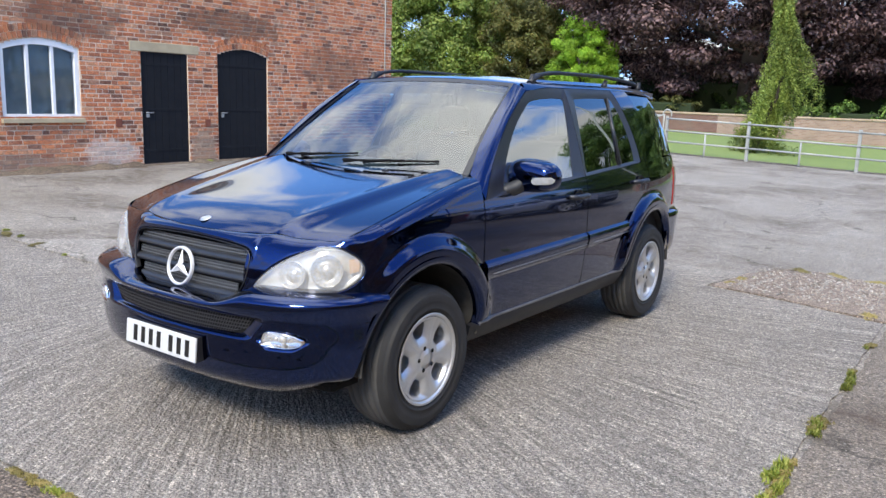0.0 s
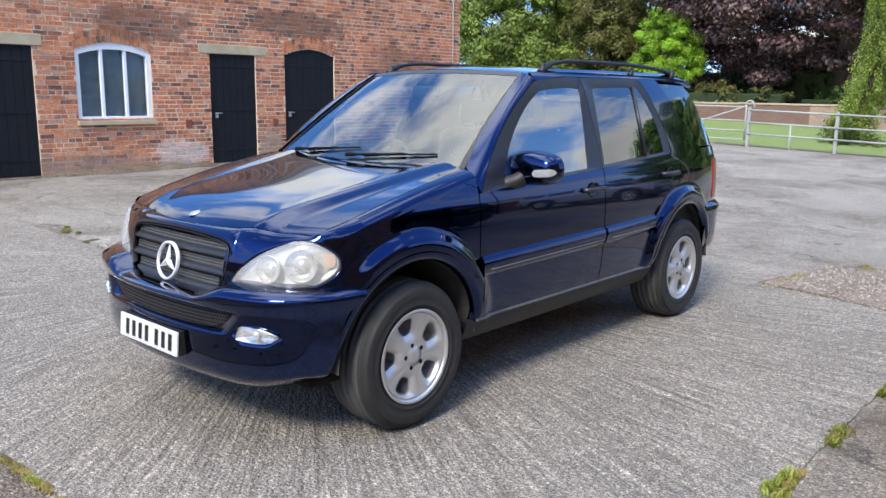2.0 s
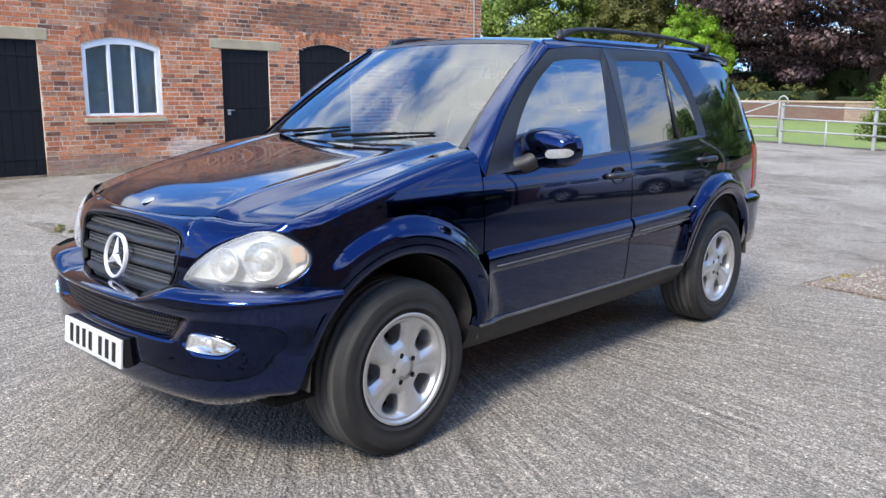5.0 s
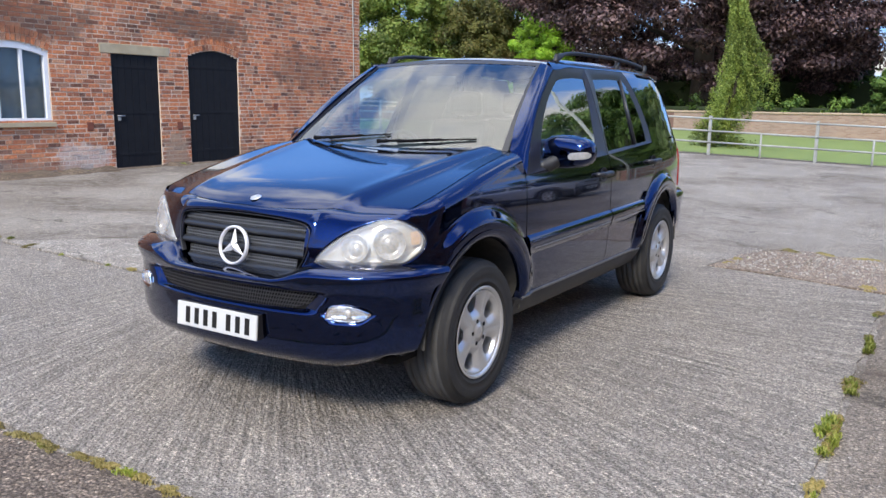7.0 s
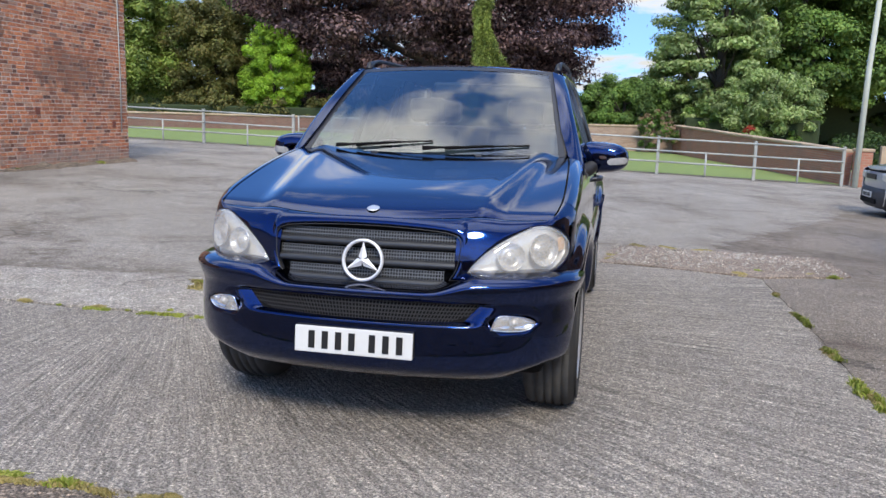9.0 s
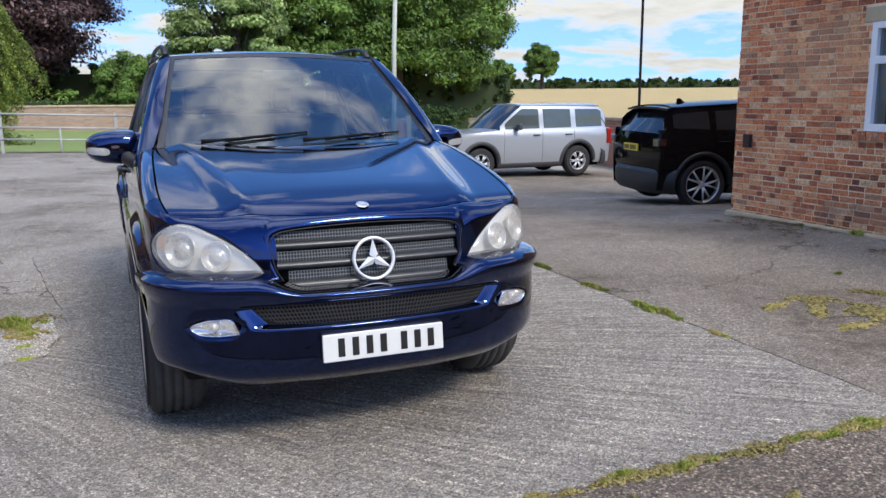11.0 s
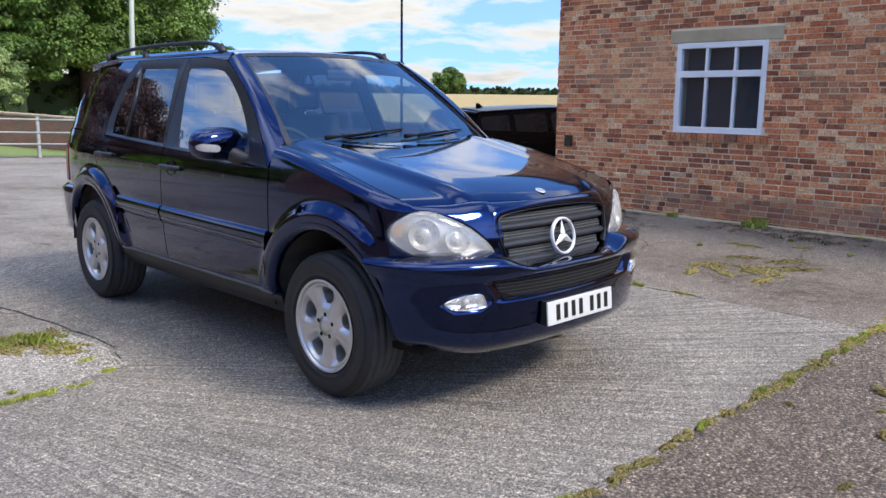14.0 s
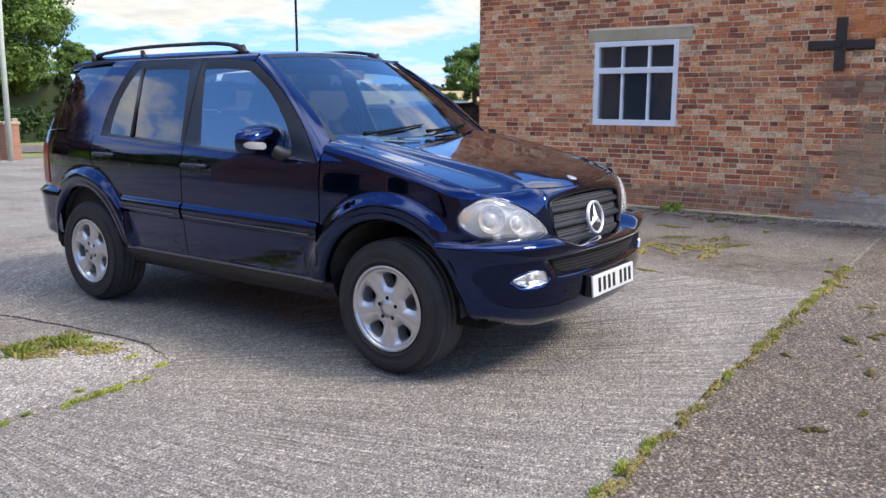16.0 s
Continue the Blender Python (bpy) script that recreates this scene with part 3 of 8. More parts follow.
def joined_bricks(name, bricks, place, seed, parent, material, label):
    """Bricks joined into one mesh, each a box of its own."""
    rng = np.random.default_rng(seed)
    verts, faces = [], []
    for p, q, lo, hi, *_ in bricks:
        n = 0.005 + rng.uniform(-0.003, 0.004)
        j = rng.uniform(-0.004, 0.004, 4)
        b = len(verts)
        for d in (-0.02, n):
            verts += [place(p + j[0], lo + j[1], d), place(q + j[2], lo + j[3], d), place(q + j[0], hi + j[2], d), place(p + j[3], hi + j[1], d)]
        faces += [(b + 4, b + 5, b + 6, b + 7), (b, b + 1, b + 5, b + 4), (b + 1, b + 2, b + 6, b + 5), (b + 2, b + 3, b + 7, b + 6), (b + 3, b, b + 4, b + 7)]
    ob = lay(name, mesh_of(name, verts, faces), material, parent, label)
    return tagged(ob, kind="stuff")


def arch_bricks(op, place, seed, rings=2):
    """Voussoirs: headers on edge fanned over an arched opening, as quads."""
    rng = random.Random(seed)
    m, c = (op.u0 + op.u1) / 2, op.z1 + op.rise - op.r
    half = math.asin((op.u1 - op.u0) / 2 / op.r)
    verts, faces = [], []
    for k in range(rings):
        r0 = op.r + 0.006 + k * 0.118
        r1 = r0 + 0.108
        n = int(2 * half * r0 / 0.078)
        for i in range(n):
            a0, a1 = -half + 2 * half * (i + 0.09) / n, -half + 2 * half * (i + 0.91) / n
            d = 0.012 + rng.uniform(-0.004, 0.005)
            b = len(verts)
            for dd in (-0.02, d):
                for a, r in ((a0, r0), (a1, r0), (a1, r1), (a0, r1)):
                    verts.append(place(m + r * math.sin(a), c + r * math.cos(a), dd))
            faces += [(b + 4, b + 5, b + 6, b + 7), (b, b + 1, b + 5, b + 4), (b + 1, b + 2, b + 6, b + 5), (b + 2, b + 3, b + 7, b + 6), (b + 3, b, b + 4, b + 7)]
    return verts, faces


def arch_hole(op, rings=2):
    """The span that the arch ring takes out of the coursing."""
    grow = 0.118 * rings + 0.004

    class Ring:
        def span(self, z):
            c = op.z1 + op.rise - op.r
            r = op.r + grow
            half = math.asin((op.u1 - op.u0) / 2 / op.r)
            low = c + op.r * math.cos(half)
            h = r * r - (z - c) ** 2
            if z < low or h <= 0:
                return None
            w = min(math.sqrt(h), (op.u1 - op.u0) / 2 + grow * math.sin(half) * (z - low) / (grow * math.cos(half)) if z < c + r * math.cos(half) else 9)
            m = (op.u0 + op.u1) / 2
            return (m - w, m + w)
    return Ring()


def wall_slab(name, x0, x1, u0, u1, z0, z1, holes, material, parent):
    """A thick wall along y between x0 and x1, pierced right through, built from blocks round the holes."""
    cuts_u = sorted({u0, u1, *(h.u0 for h in holes), *(h.u1 for h in holes)})
    bm = bmesh.new()
    for a, b in zip(cuts_u, cuts_u[1:]):
        m = (a + b) / 2
        inside = sorted([h for h in holes if h.u0 <= m <= h.u1], key=lambda h: h.z0)
        z = z0
        for h in inside:
            if h.z0 > z + 1e-4:
                box_bm(x0, x1, a, b, z, h.z0, bm=bm)
            z = h.z1
            if h.rise:
                n = 14
                for k in range(n):
                    p, q = a + (b - a) * k / n, a + (b - a) * (k + 1) / n
                    c = h.z1 + h.rise - h.r
                    zz = c + math.sqrt(max(0, h.r**2 - (max(abs(p - m), abs(q - m))) ** 2))
                    box_bm(x0, x1, p, q, zz, h.z1 + h.rise + 0.001, bm=bm)
                z = h.z1 + h.rise + 0.001
        box_bm(x0, x1, a, b, z, z1, bm=bm)
    return lay(name, bm, material, parent)


def plank_door(name, x, u0, u1, z0, z1, rise, face, label, planks=7):
    """A ledged plank door set back in its opening; face is +1 or -1 along x."""
    d = empty(name, x, (u0 + u1) / 2, z0)
    w = (u1 - u0) / planks
    r = ((u1 - u0) ** 2 / 4 + rise * rise) / (2 * rise) if rise else 0
    for k in range(planks):
        a, b = u0 + k * w - (u0 + u1) / 2, u0 + (k + 1) * w - (u0 + u1) / 2
        top = z1 - z0
        if rise:
            top += rise - r + math.sqrt(max(0, r * r - min(abs(a), abs(b)) ** 2))
        bm = box_bm(-0.02, 0.02, a + 0.002, b - 0.002, 0.015, top, 0.004)
        lay("plank", bm, M_BLACKDOOR, d)
    for z in (0.28, 1.05, (z1 - z0) - 0.25):
        lay("ledge", box_bm(0.021 * face - 0.006, 0.021 * face + 0.006, -(u1 - u0) / 2 + 0.05, (u1 - u0) / 2 - 0.05, z, z + 0.05, 0.003), M_BLACKDOOR, d)
    lay("latch", tube_bm([(face * 0.05, -(u1 - u0) / 2 + 0.08, 1.02), (face * 0.05, -(u1 - u0) / 2 + 0.24, 1.02)], 0.012), M_GALV, d, "steel bolt")
    lay("hasp", box_bm(face * 0.03 - 0.01, face * 0.03 + 0.012, -(u1 - u0) / 2 + 0.10, -(u1 - u0) / 2 + 0.16, 0.93, 1.0, 0.004), M_GALV, d)
    return tagged(d, label, "door", kind="structure")


XA = -10.34
holeA0 = Opening(1.85, 2.93, 0.10, 2.29)
holeAw = Opening(3.61, 4.97, 1.08, 2.27, 0.13)
holeA1 = Opening(6.18, 7.23, 0.10, 2.30)
holeA2 = Opening(7.95, 9.30, 0.10, 2.36, 0.12)
holeAr = Opening(10.12, 10.72, 3.80, 4.40)
lintA0, lintA1 = Opening(1.65, 3.09, 2.29, 2.48), Opening(5.95, 7.49, 2.30, 2.48)
holesA = [holeA0, holeAw, holeA1, holeA2, holeAr]
Y0A, Y1A, TOPA = -12.0, 13.52, 5.0

barn = empty("brick_barn", XA, 0, 0)
tagged(barn, "long old red brick barn with black plank doors", "building", kind="structure")
barn_in = Matrix.Translation((-XA, 0, 0))


def under_barn(ob):
    ob.matrix_parent_inverse = barn_in
    return ob


under_barn(wall_slab("wall", XA - 0.36, XA, Y0A, Y1A, -0.3, TOPA, holesA, M_MORTAR, barn))
placeA = lambda u, z, d: (XA + d, u, z)
coursesA = brick_course_list(Y0A + 9, Y1A, 0.02, TOPA, [*holesA, lintA0, lintA1, arch_hole(holeAw), arch_hole(holeA2)], 3, 0.22, JOINT=0.016)
ownA = [b for b in coursesA if b[4] and 5.0 < b[0] < 10.0 and 0.3 < b[2] < 3.2 and not b[5]][:290]
chosenA = set(ownA)
under_barn(joined_bricks("brickwork", [b for b in coursesA if b not in chosenA], placeA, 5, barn, M_BRICK_A, "weathered red brickwork"))
for o in (holeAw, holeA2):
    v, f = arch_bricks(o, placeA, 7)
    under_barn(lay("arch", mesh_of("arch", v, f), M_BRICK_A, barn, "fanned brick arch"))
for o in (lintA0, lintA1):
    under_barn(lay("lintel", box_bm(XA - 0.1, XA + 0.014, o.u0, o.u1, o.z0, o.z1, 0.012), M_STONE, barn, "worn stone lintel"))
# end wall, back wall and roof close the barn
end = brick_course_list(XA - 6.5, XA - 0.0, 0.02, TOPA, [], 9, 0.22)
under_barn(lay("end_wall", box_bm(XA - 6.5, XA - 0.36, Y1A - 0.36, Y1A - 0.004, -0.3, TOPA), M_MORTAR, barn))
under_barn(joined_bricks("end_brickwork", end, lambda u, z, d: (u, Y1A + d, z), 6, barn, M_BRICK_A, "weathered red brickwork"))
# added out of view, to stop sun leaking in at the open end
under_barn(lay("unseen_south_wall", box_bm(XA - 6.5, XA - 0.36, Y0A, Y0A + 0.36, -0.3, TOPA), M_MORTAR, barn))
under_barn(lay("back_wall", box_bm(XA - 6.86, XA - 6.5, Y0A, Y1A, -0.3, TOPA), M_MORTAR, barn))
M_SLATE = plain("roof_slate", (0.07, 0.075, 0.085), (0.045, 0.048, 0.055), 0.6, scale=3)
bm = bmesh.new()
rv = [bm.verts.new(p) for p in ((XA + 0.2, Y0A, TOPA), (XA + 0.2, Y1A + 0.1, TOPA), (XA - 3.4, Y1A + 0.1, TOPA + 1.5), (XA - 3.4, Y0A, TOPA + 1.5),
                                (XA - 7.0, Y0A, TOPA), (XA - 7.0, Y1A + 0.1, TOPA))]
for f in ((0, 1, 2, 3), (3, 2, 5, 4), (1, 5, 2), (0, 3, 4), (0, 4, 5, 1)):
    bm.faces.new([rv[i] for i in f])
under_barn(lay("roof", bm, M_SLATE, barn, "plain slate roof"))
under_barn(lay("cable", tube_bm([(XA + 0.03, 13.22, 0.9), (XA + 0.03, 13.24, 2.2), (XA + 0.03, 13.2, 5.3)], 0.014, 6), M_RAILWHITE, barn, "thin pale pipe"))
for u, z in ((5.62, 0.92), (7.62, 0.9), (10.35, 1.28), (12.9, 1.0)):
    under_barn(lay("air_brick", box_bm(XA - 0.01, XA + 0.016, u, u + 0.13, z, z + 0.15, 0.006), M_TERRACOTTA, barn, "dark red air brick"))

bm = bmesh.new()
strip = []
for k in range(161):
    u = -3.0 + k * 0.103
    n1, n2 = noise.noise((u * 0.8, 0.0, 2.0)), noise.noise((u * 3.1, 1.0, 5.0))
    top, out = 0.075 + 0.05 * n1 + 0.05 * n2, 0.30 + 0.14 * n1 + 0.08 * n2
    if any(o.u0 - 0.1 < u < o.u1 + 0.1 for o in (holeA0, holeA1, holeA2)):      # kept clear of the doors
        top, out = 0.012, 0.16
    g = gz(XA + 0.3, u)
    strip.append([bm.verts.new(p) for p in ((XA + 0.002, u, g + max(0.03, top)), (XA + out * 0.3, u, g + max(0.02, top * 0.75)), (XA + out * 0.7, u, g + max(0.012, 0.03 + 0.04 * n2)), (XA + out, u, g - 0.02))])
for a, b in zip(strip, strip[1:]):
    for k in range(3):
        bm.faces.new((a[k], a[k + 1], b[k + 1], b[k]))
M_EARTH = concrete("earth_and_rubble", (0.30, 0.245, 0.19), (0.13, 0.10, 0.075), 0, 0.8, 0.5)
under_barn(lay("footing", bm, M_EARTH, barn, "low bank of earth and rubble along the foot of the wall"))
plank_door("door_1", XA - 0.045, 1.85, 2.93, 0.16, 2.29, 0, 1, "black painted plank door, shut, in the barn wall")
plank_door("door_2", XA - 0.045, 6.18, 7.23, 0.16, 2.30, 0, 1, "black painted plank door with a steel bolt, shut")
plank_door("door_3", XA - 0.045, 7.95, 9.30, 0.16, 2.36, 0.12, 1, "black arched plank door, shut, under a brick arch", 8)


def bar(x0, x1, u0, u1, z0, z1, parent, material=None, name="glazing_bar", label=""):
    return lay(name, box_bm(x0, x1, u0, u1, z0, z1, 0.006), material or M_WHITE, parent, label)


def sheet_x(x, a, b, z0, z1):
    """One pane of old, slightly wavy glass."""
    n = 6
    V = [(x + 0.0012 * math.sin(i * 2.1 + j * 1.3), a + (b - a) * i / n, z0 + (z1 - z0) * j / n) for i in range(n + 1) for j in range(n + 1)]
    F = [(i * (n + 1) + j, (i + 1) * (n + 1) + j, (i + 1) * (n + 1) + j + 1, i * (n + 1) + j + 1) for i in range(n) for j in range(n)]
    return mesh_of("pane", V, F, True)


def arched_window():
    w = empty("window_1", XA - 0.06, 4.29, 1.08)
    hw, h, rise = 0.68, 1.19, 0.13
    r = (hw * hw + rise * rise) / (2 * rise)
    arc = lambda u: h + rise - r + math.sqrt(r * r - u * u)
    bar(-0.04, 0.04, -hw, -hw + 0.075, 0, arc(hw - 0.03), w, name="window_frame")
    bar(-0.04, 0.04, hw - 0.075, hw, 0, arc(hw - 0.03), w, name="window_frame")
    bar(-0.05, 0.13, -hw - 0.03, hw + 0.03, -0.075, 0.0, w, M_STONE, "window_sill", "pale stone sill")
    bar(-0.04, 0.045, -hw, hw, 0.0, 0.07, w, name="window_frame")
    n = 16
    bm = bmesh.new()
    us = [-hw + 2 * hw * k / n for k in range(n + 1)]
    for x in (-0.04, 0.042):
        for u in us:
            bm.verts.new((x, u, arc(u) - 0.11)), bm.verts.new((x, u, arc(u)))
    bm.verts.ensure_lookup_table()
    q = 2 * (n + 1)
    for k in range(n):
        a = 2 * k
        for f in ((q + a, q + a + 2, q + a + 3, q + a + 1), (a, a + 2, q + a + 2, q + a), (a + 1, q + a + 1, q + a + 3, a + 3)):
            bm.faces.new([bm.verts[i] for i in f])
    lay("window_frame", bm, M_WHITE, w)
    for u in (-0.215, 0.215):
        bar(-0.03, 0.03, u - 0.028, u + 0.028, 0.06, arc(u) - 0.08, w)
    for a, b in ((-hw + 0.07, -0.24), (-0.19, 0.19), (0.24, hw - 0.07)):
        lay("pane", sheet_x(-0.01, a, b, 0.06, h + 0.06), M_PANE, w)
    return tagged(w, "white arched window with three tall lights", "window", kind="structure")


arched_window()
sheet = bmesh.new()
rows = [[sheet.verts.new((XA - 0.15 + 0.03 * noise.noise((i * 0.35, j * 0.3, 1.7)) + 0.012 * noise.noise((i * 0.9, j * 1.1, 4.0)), 3.66 + i * 1.26 / 30, 1.10 + j * 1.28 / 30)) for j in range(31)] for i in range(31)]
for i in range(30):
    for j in range(30):
        sheet.faces.new((rows[i][j], rows[i + 1][j], rows[i + 1][j + 1], rows[i][j + 1])).smooth = True
tagged(lay("plastic_sheet", sheet, M_SHEETING), "crumpled dusty grey plastic sheeting hung behind the window", "sheeting")
rw = empty("window_2", XA - 0.05, 10.42, 4.10)
lay("window_frame", lathe_bm([(-0.04, 0.24), (0.06, 0.24), (0.07, 0.27), (0.06, 0.315), (-0.04, 0.315)], 40), M_WHITE, rw)
lay("pane", lathe_bm([(0.0, 0.001), (0.0, 0.245)], 40), M_PANE, rw)
tagged(rw, "round white framed window high in the brick wall", "window", kind="structure")
tagged(lay("dark_room_sheet", box_bm(XA - 1.6, XA - 1.5, 0, 12, 0, 5), M_DARKIN), "dark sheet added to stand in for the unlit room behind the barn windows", "wall", kind="structure")

# ---- the second brick building ----
XB = 6.515
Y1B, Y0B, TOPB = 4.28, -14.0, 4.4
holeBw = Opening(1.17, 2.37, 1.13, 2.26)
lintB = Opening(1.00, 2.47, 2.26, 2.42)
sillB = Opening(1.09, 2.46, 1.03, 1.13)
store = empty("brick_store", XB, 0, 0)
tagged(store, "brown brick outbuilding with a white casement window", "building", kind="structure")
store_in = Matrix.Translation((-XB, 0, 0))


def under_store(ob):
    ob.matrix_parent_inverse = store_in
    return ob


placeB = lambda u, z, d: (XB - d, u, z)
under_store(wall_slab("wall", XB, XB + 0.3, Y0B, Y1B, -0.3, TOPB, [holeBw], M_MORTAR_B, store))
coursesB = brick_course_list(-5.0, Y1B, 0.0, TOPB, [holeBw, lintB, sillB], 13, 0.42, 0.200, 0.056, 0.012)
ownB = [b for b in coursesB if b[4] and -0.4 < b[0] < 4.2 and 0.1 < b[2] < 1.0 and not b[5]][:290]
chosenB = set(ownB)
under_store(joined_bricks("brickwork", [b for b in coursesB if b not in chosenB], placeB, 15, store, M_BRICK_B, "mottled brown and red brickwork"))
sills = [(1.09 + k * 0.0765, 1.09 + k * 0.0765 + 0.068, 1.03, 1.125, True, True) for k in range(18)]
under_store(joined_bricks("brick_sill", sills, lambda u, z, d: (XB - d - 0.035, u, z), 16, store, M_BRICK_A, "red brick-on-edge sill"))
under_store(lay("lintel", box_bm(XB - 0.012, XB + 0.1, lintB.u0, lintB.u1, lintB.z0, lintB.z1, 0.012), M_STONE, store, "grey concrete lintel"))
under_store(lay("plinth", box_bm(XB - 0.10, XB + 0.0, -4.0, Y1B + 0.02, -0.25, 0.045, 0.02), M_STONE, store, "low concrete plinth"))
endB = brick_course_list(XB, XB + 7, 0.0, TOPB, [], 19, 0.42, 0.200, 0.056, 0.013)
under_store(lay("end_wall", box_bm(XB + 0.3, XB + 7, Y1B - 0.3, Y1B - 0.004, -0.5, TOPB), M_MORTAR_B, store))
under_store(joined_bricks("end_brickwork", endB, lambda u, z, d: (u, Y1B + d, z), 18, store, M_BRICK_B, "mottled brown and red brickwork"))
under_store(lay("roof", box_bm(XB - 0.15, XB + 7.2, Y0B, Y1B + 0.15, TOPB, TOPB + 0.16, 0.02), M_SLATE, store, "plain dark roof"))
# unseen end, added to keep sunlight out of the room
under_store(lay("unseen_south_wall", box_bm(XB + 0.3, XB + 6.7, Y0B, Y0B + 0.3, -0.5, TOPB), M_MORTAR_B, store))
under_store(lay("back_wall", box_bm(XB + 6.7, XB + 7, Y0B, Y1B - 0.3, -0.5, TOPB), M_MORTAR_B, store))
under_store(lay("vent_box", box_bm(XB - 0.06, XB + 0.01, 3.98, 4.09, 0.87, 1.03, 0.008), M_IRON, store, "small black iron box"))
tagged(lay("dark_room_sheet", box_bm(XB + 1.4, XB + 1.5, -3, 4, 0, 3.6), M_DARKIN), "dark sheet added to stand in for the unlit room behind the window", "wall", kind="structure")

tie = empty("wall_tie", XB - 0.02, -0.77, 2.11)
lay("tie_bar", box_bm(-0.03, 0.0, -0.36, 0.36, -0.055, 0.055, 0.012), M_IRON, tie)
lay("tie_bar", box_bm(-0.045, -0.031, -0.06, 0.06, -0.30, 0.31, 0.006), M_IRON, tie)
lay("bolt", lathe_bm([(-0.075, 0.001), (-0.075, 0.028), (-0.045, 0.03)], 6, smooth=False), M_IRON, tie)
tagged(tie, "rusty cross-shaped iron wall tie on the brickwork", "wall tie")


def casement():
    w = empty("window_3", XB + 0.05, 1.77, 1.13)
    hw, h = 0.60, 1.13
    for a, b in ((-hw, -hw + 0.07), (hw - 0.07, hw)):
        bar(-0.06, 0.04, a, b, 0.0, h, w, name="window_frame")
    for z0, z1 in ((0.0, 0.075), (h - 0.07, h), (0.70, 0.78)):
        bar(-0.062, 0.04, -hw + 0.068, hw - 0.068, z0, z1, w, name="window_frame")
    bar(-0.066, 0.0, -hw, hw, -0.004, 0.014, w, name="window_sill")
    for u in (-0.19, 0.19):
        bar(-0.045, 0.03, u - 0.018, u + 0.018, 0.07, 0.71, w)
        bar(-0.05, 0.03, u - 0.018, u + 0.018, 0.77, h - 0.06, w)
    for a, b in ((-hw + 0.06, -0.2), (-0.18, 0.18), (0.2, hw - 0.06)):
        for z0, z1 in ((0.07, 0.71), (0.77, h - 0.06)):
            lay("pane", sheet_x(-0.004, a, b, z0, z1), M_PANE, w)
    return tagged(w, "white painted casement window with six panes", "window", kind="structure")


casement()

# ---- garden walls, fence, posts ----
def far_brick(name, c1, c2, mortar):
    m, nt, b = nodes_of(name)
    tc = nt.nodes.new("ShaderNodeTexCoord")
    sep, com = nt.nodes.new("ShaderNodeSeparateXYZ"), nt.nodes.new("ShaderNodeCombineXYZ")
    nt.links.new(tc.outputs["Object"], sep.inputs[0])
    nt.links.new(mathn(nt, "ADD", sep.outputs[0], sep.outputs[1]), com.inputs[0])
    nt.links.new(sep.outputs[2], com.inputs[1])
    br = nt.nodes.new("ShaderNodeTexBrick")
    for k, v in (("Color1", c1), ("Color2", c2), ("Mortar", mortar)):
        br.inputs[k].default_value = (*v, 1)
    br.inputs["Scale"].default_value, br.inputs["Brick Width"].default_value, br.inputs["Row Height"].default_value = 1.0, 0.235, 0.077
    br.inputs["Mortar Size"].default_value = 0.008
    nt.links.new(com.outputs[0], br.inputs["Vector"])
    n = tex_noise(nt, 1.2, 5)
    put(nt, b.inputs["Base Color"], mixc(nt, ramp(nt, n, [(0.45, (0, 0, 0)), (0.75, (0.4, 0.4, 0.4))]), br.outputs["Color"], (0.20, 0.15, 0.11)))
    b.inputs["Roughness"].default_value = 0.92
    bump(nt, b, br.outputs["Fac"], 0.4, -0.006)
    return m


M_GARDENWALL = far_brick("garden_wall_brick", (0.42, 0.165, 0.10), (0.31, 0.125, 0.078), (0.34, 0.25, 0.18))
# garden wall brick again, its colours darkened for the trees' shade
M_SHADEDWALL = far_brick("shaded_wall_brick", (0.20, 0.095, 0.068), (0.14, 0.07, 0.052), (0.17, 0.13, 0.10))
M_OLDWALL = far_brick("old_pale_wall_brick", (0.36, 0.24, 0.17), (0.26, 0.16, 0.11), (0.34, 0.28, 0.22))
M_COPING = plain("mossy_stone_coping", (0.46, 0.34, 0.23), (0.30, 0.22, 0.145), 0.9, scale=1.5, bumpy=0.4)


def garden_wall(name, p, q, height, thick, material, label, base=None, climb=0.0):
    """A straight garden wall from p to q with a rounded coping, following the ground."""
    (x0, y0), (x1, y1) = p, q
    L = math.hypot(x1 - x0, y1 - y0)
    z0 = (gz(x0, y0) + gz(x1, y1)) / 2 if base is None else base
    ob = new(name)
    ob.matrix_basis = pose(x0, y0, z0, 0, -math.degrees(math.atan2(climb, L)), math.degrees(math.atan2(y1 - y0, x1 - x0)))
    lay("wall_body", box_bm(0, L, -thick / 2, thick / 2, -0.5, height), material, ob)
    n = max(1, int(L / 0.9))
    rng = random.Random(name)
    for k in range(n):
        d = rng.uniform(-0.008, 0.008)
        lay("coping_stone", box_bm(L * k / n + 0.004, L * (k + 1) / n - 0.004, -thick / 2 - 0.05, thick / 2 + 0.05, height + d, height + 0.11 + d, 0.035, 2), M_COPING, ob)
    return tagged(ob, label, "wall", kind="structure")


garden_wall("wall_garden_side", (8.15, 23.2), (4.3, 41.2), 1.22, 0.3, M_GARDENWALL, "low red brick garden wall with stone coping", -0.56, 0.55)
garden_wall("wall_garden_back", (4.4, 41.4), (-10.0, 40.6), 1.25, 0.34, M_OLDWALL, "old pale brick garden wall across the lawn", -0.12)
garden_wall("wall_garden_far", (-10.0, 40.6), (-34.0, 39.2), 1.05, 0.34, M_SHADEDWALL, "old brick garden wall behind the lawn, darkened for tree shade", 0.10)
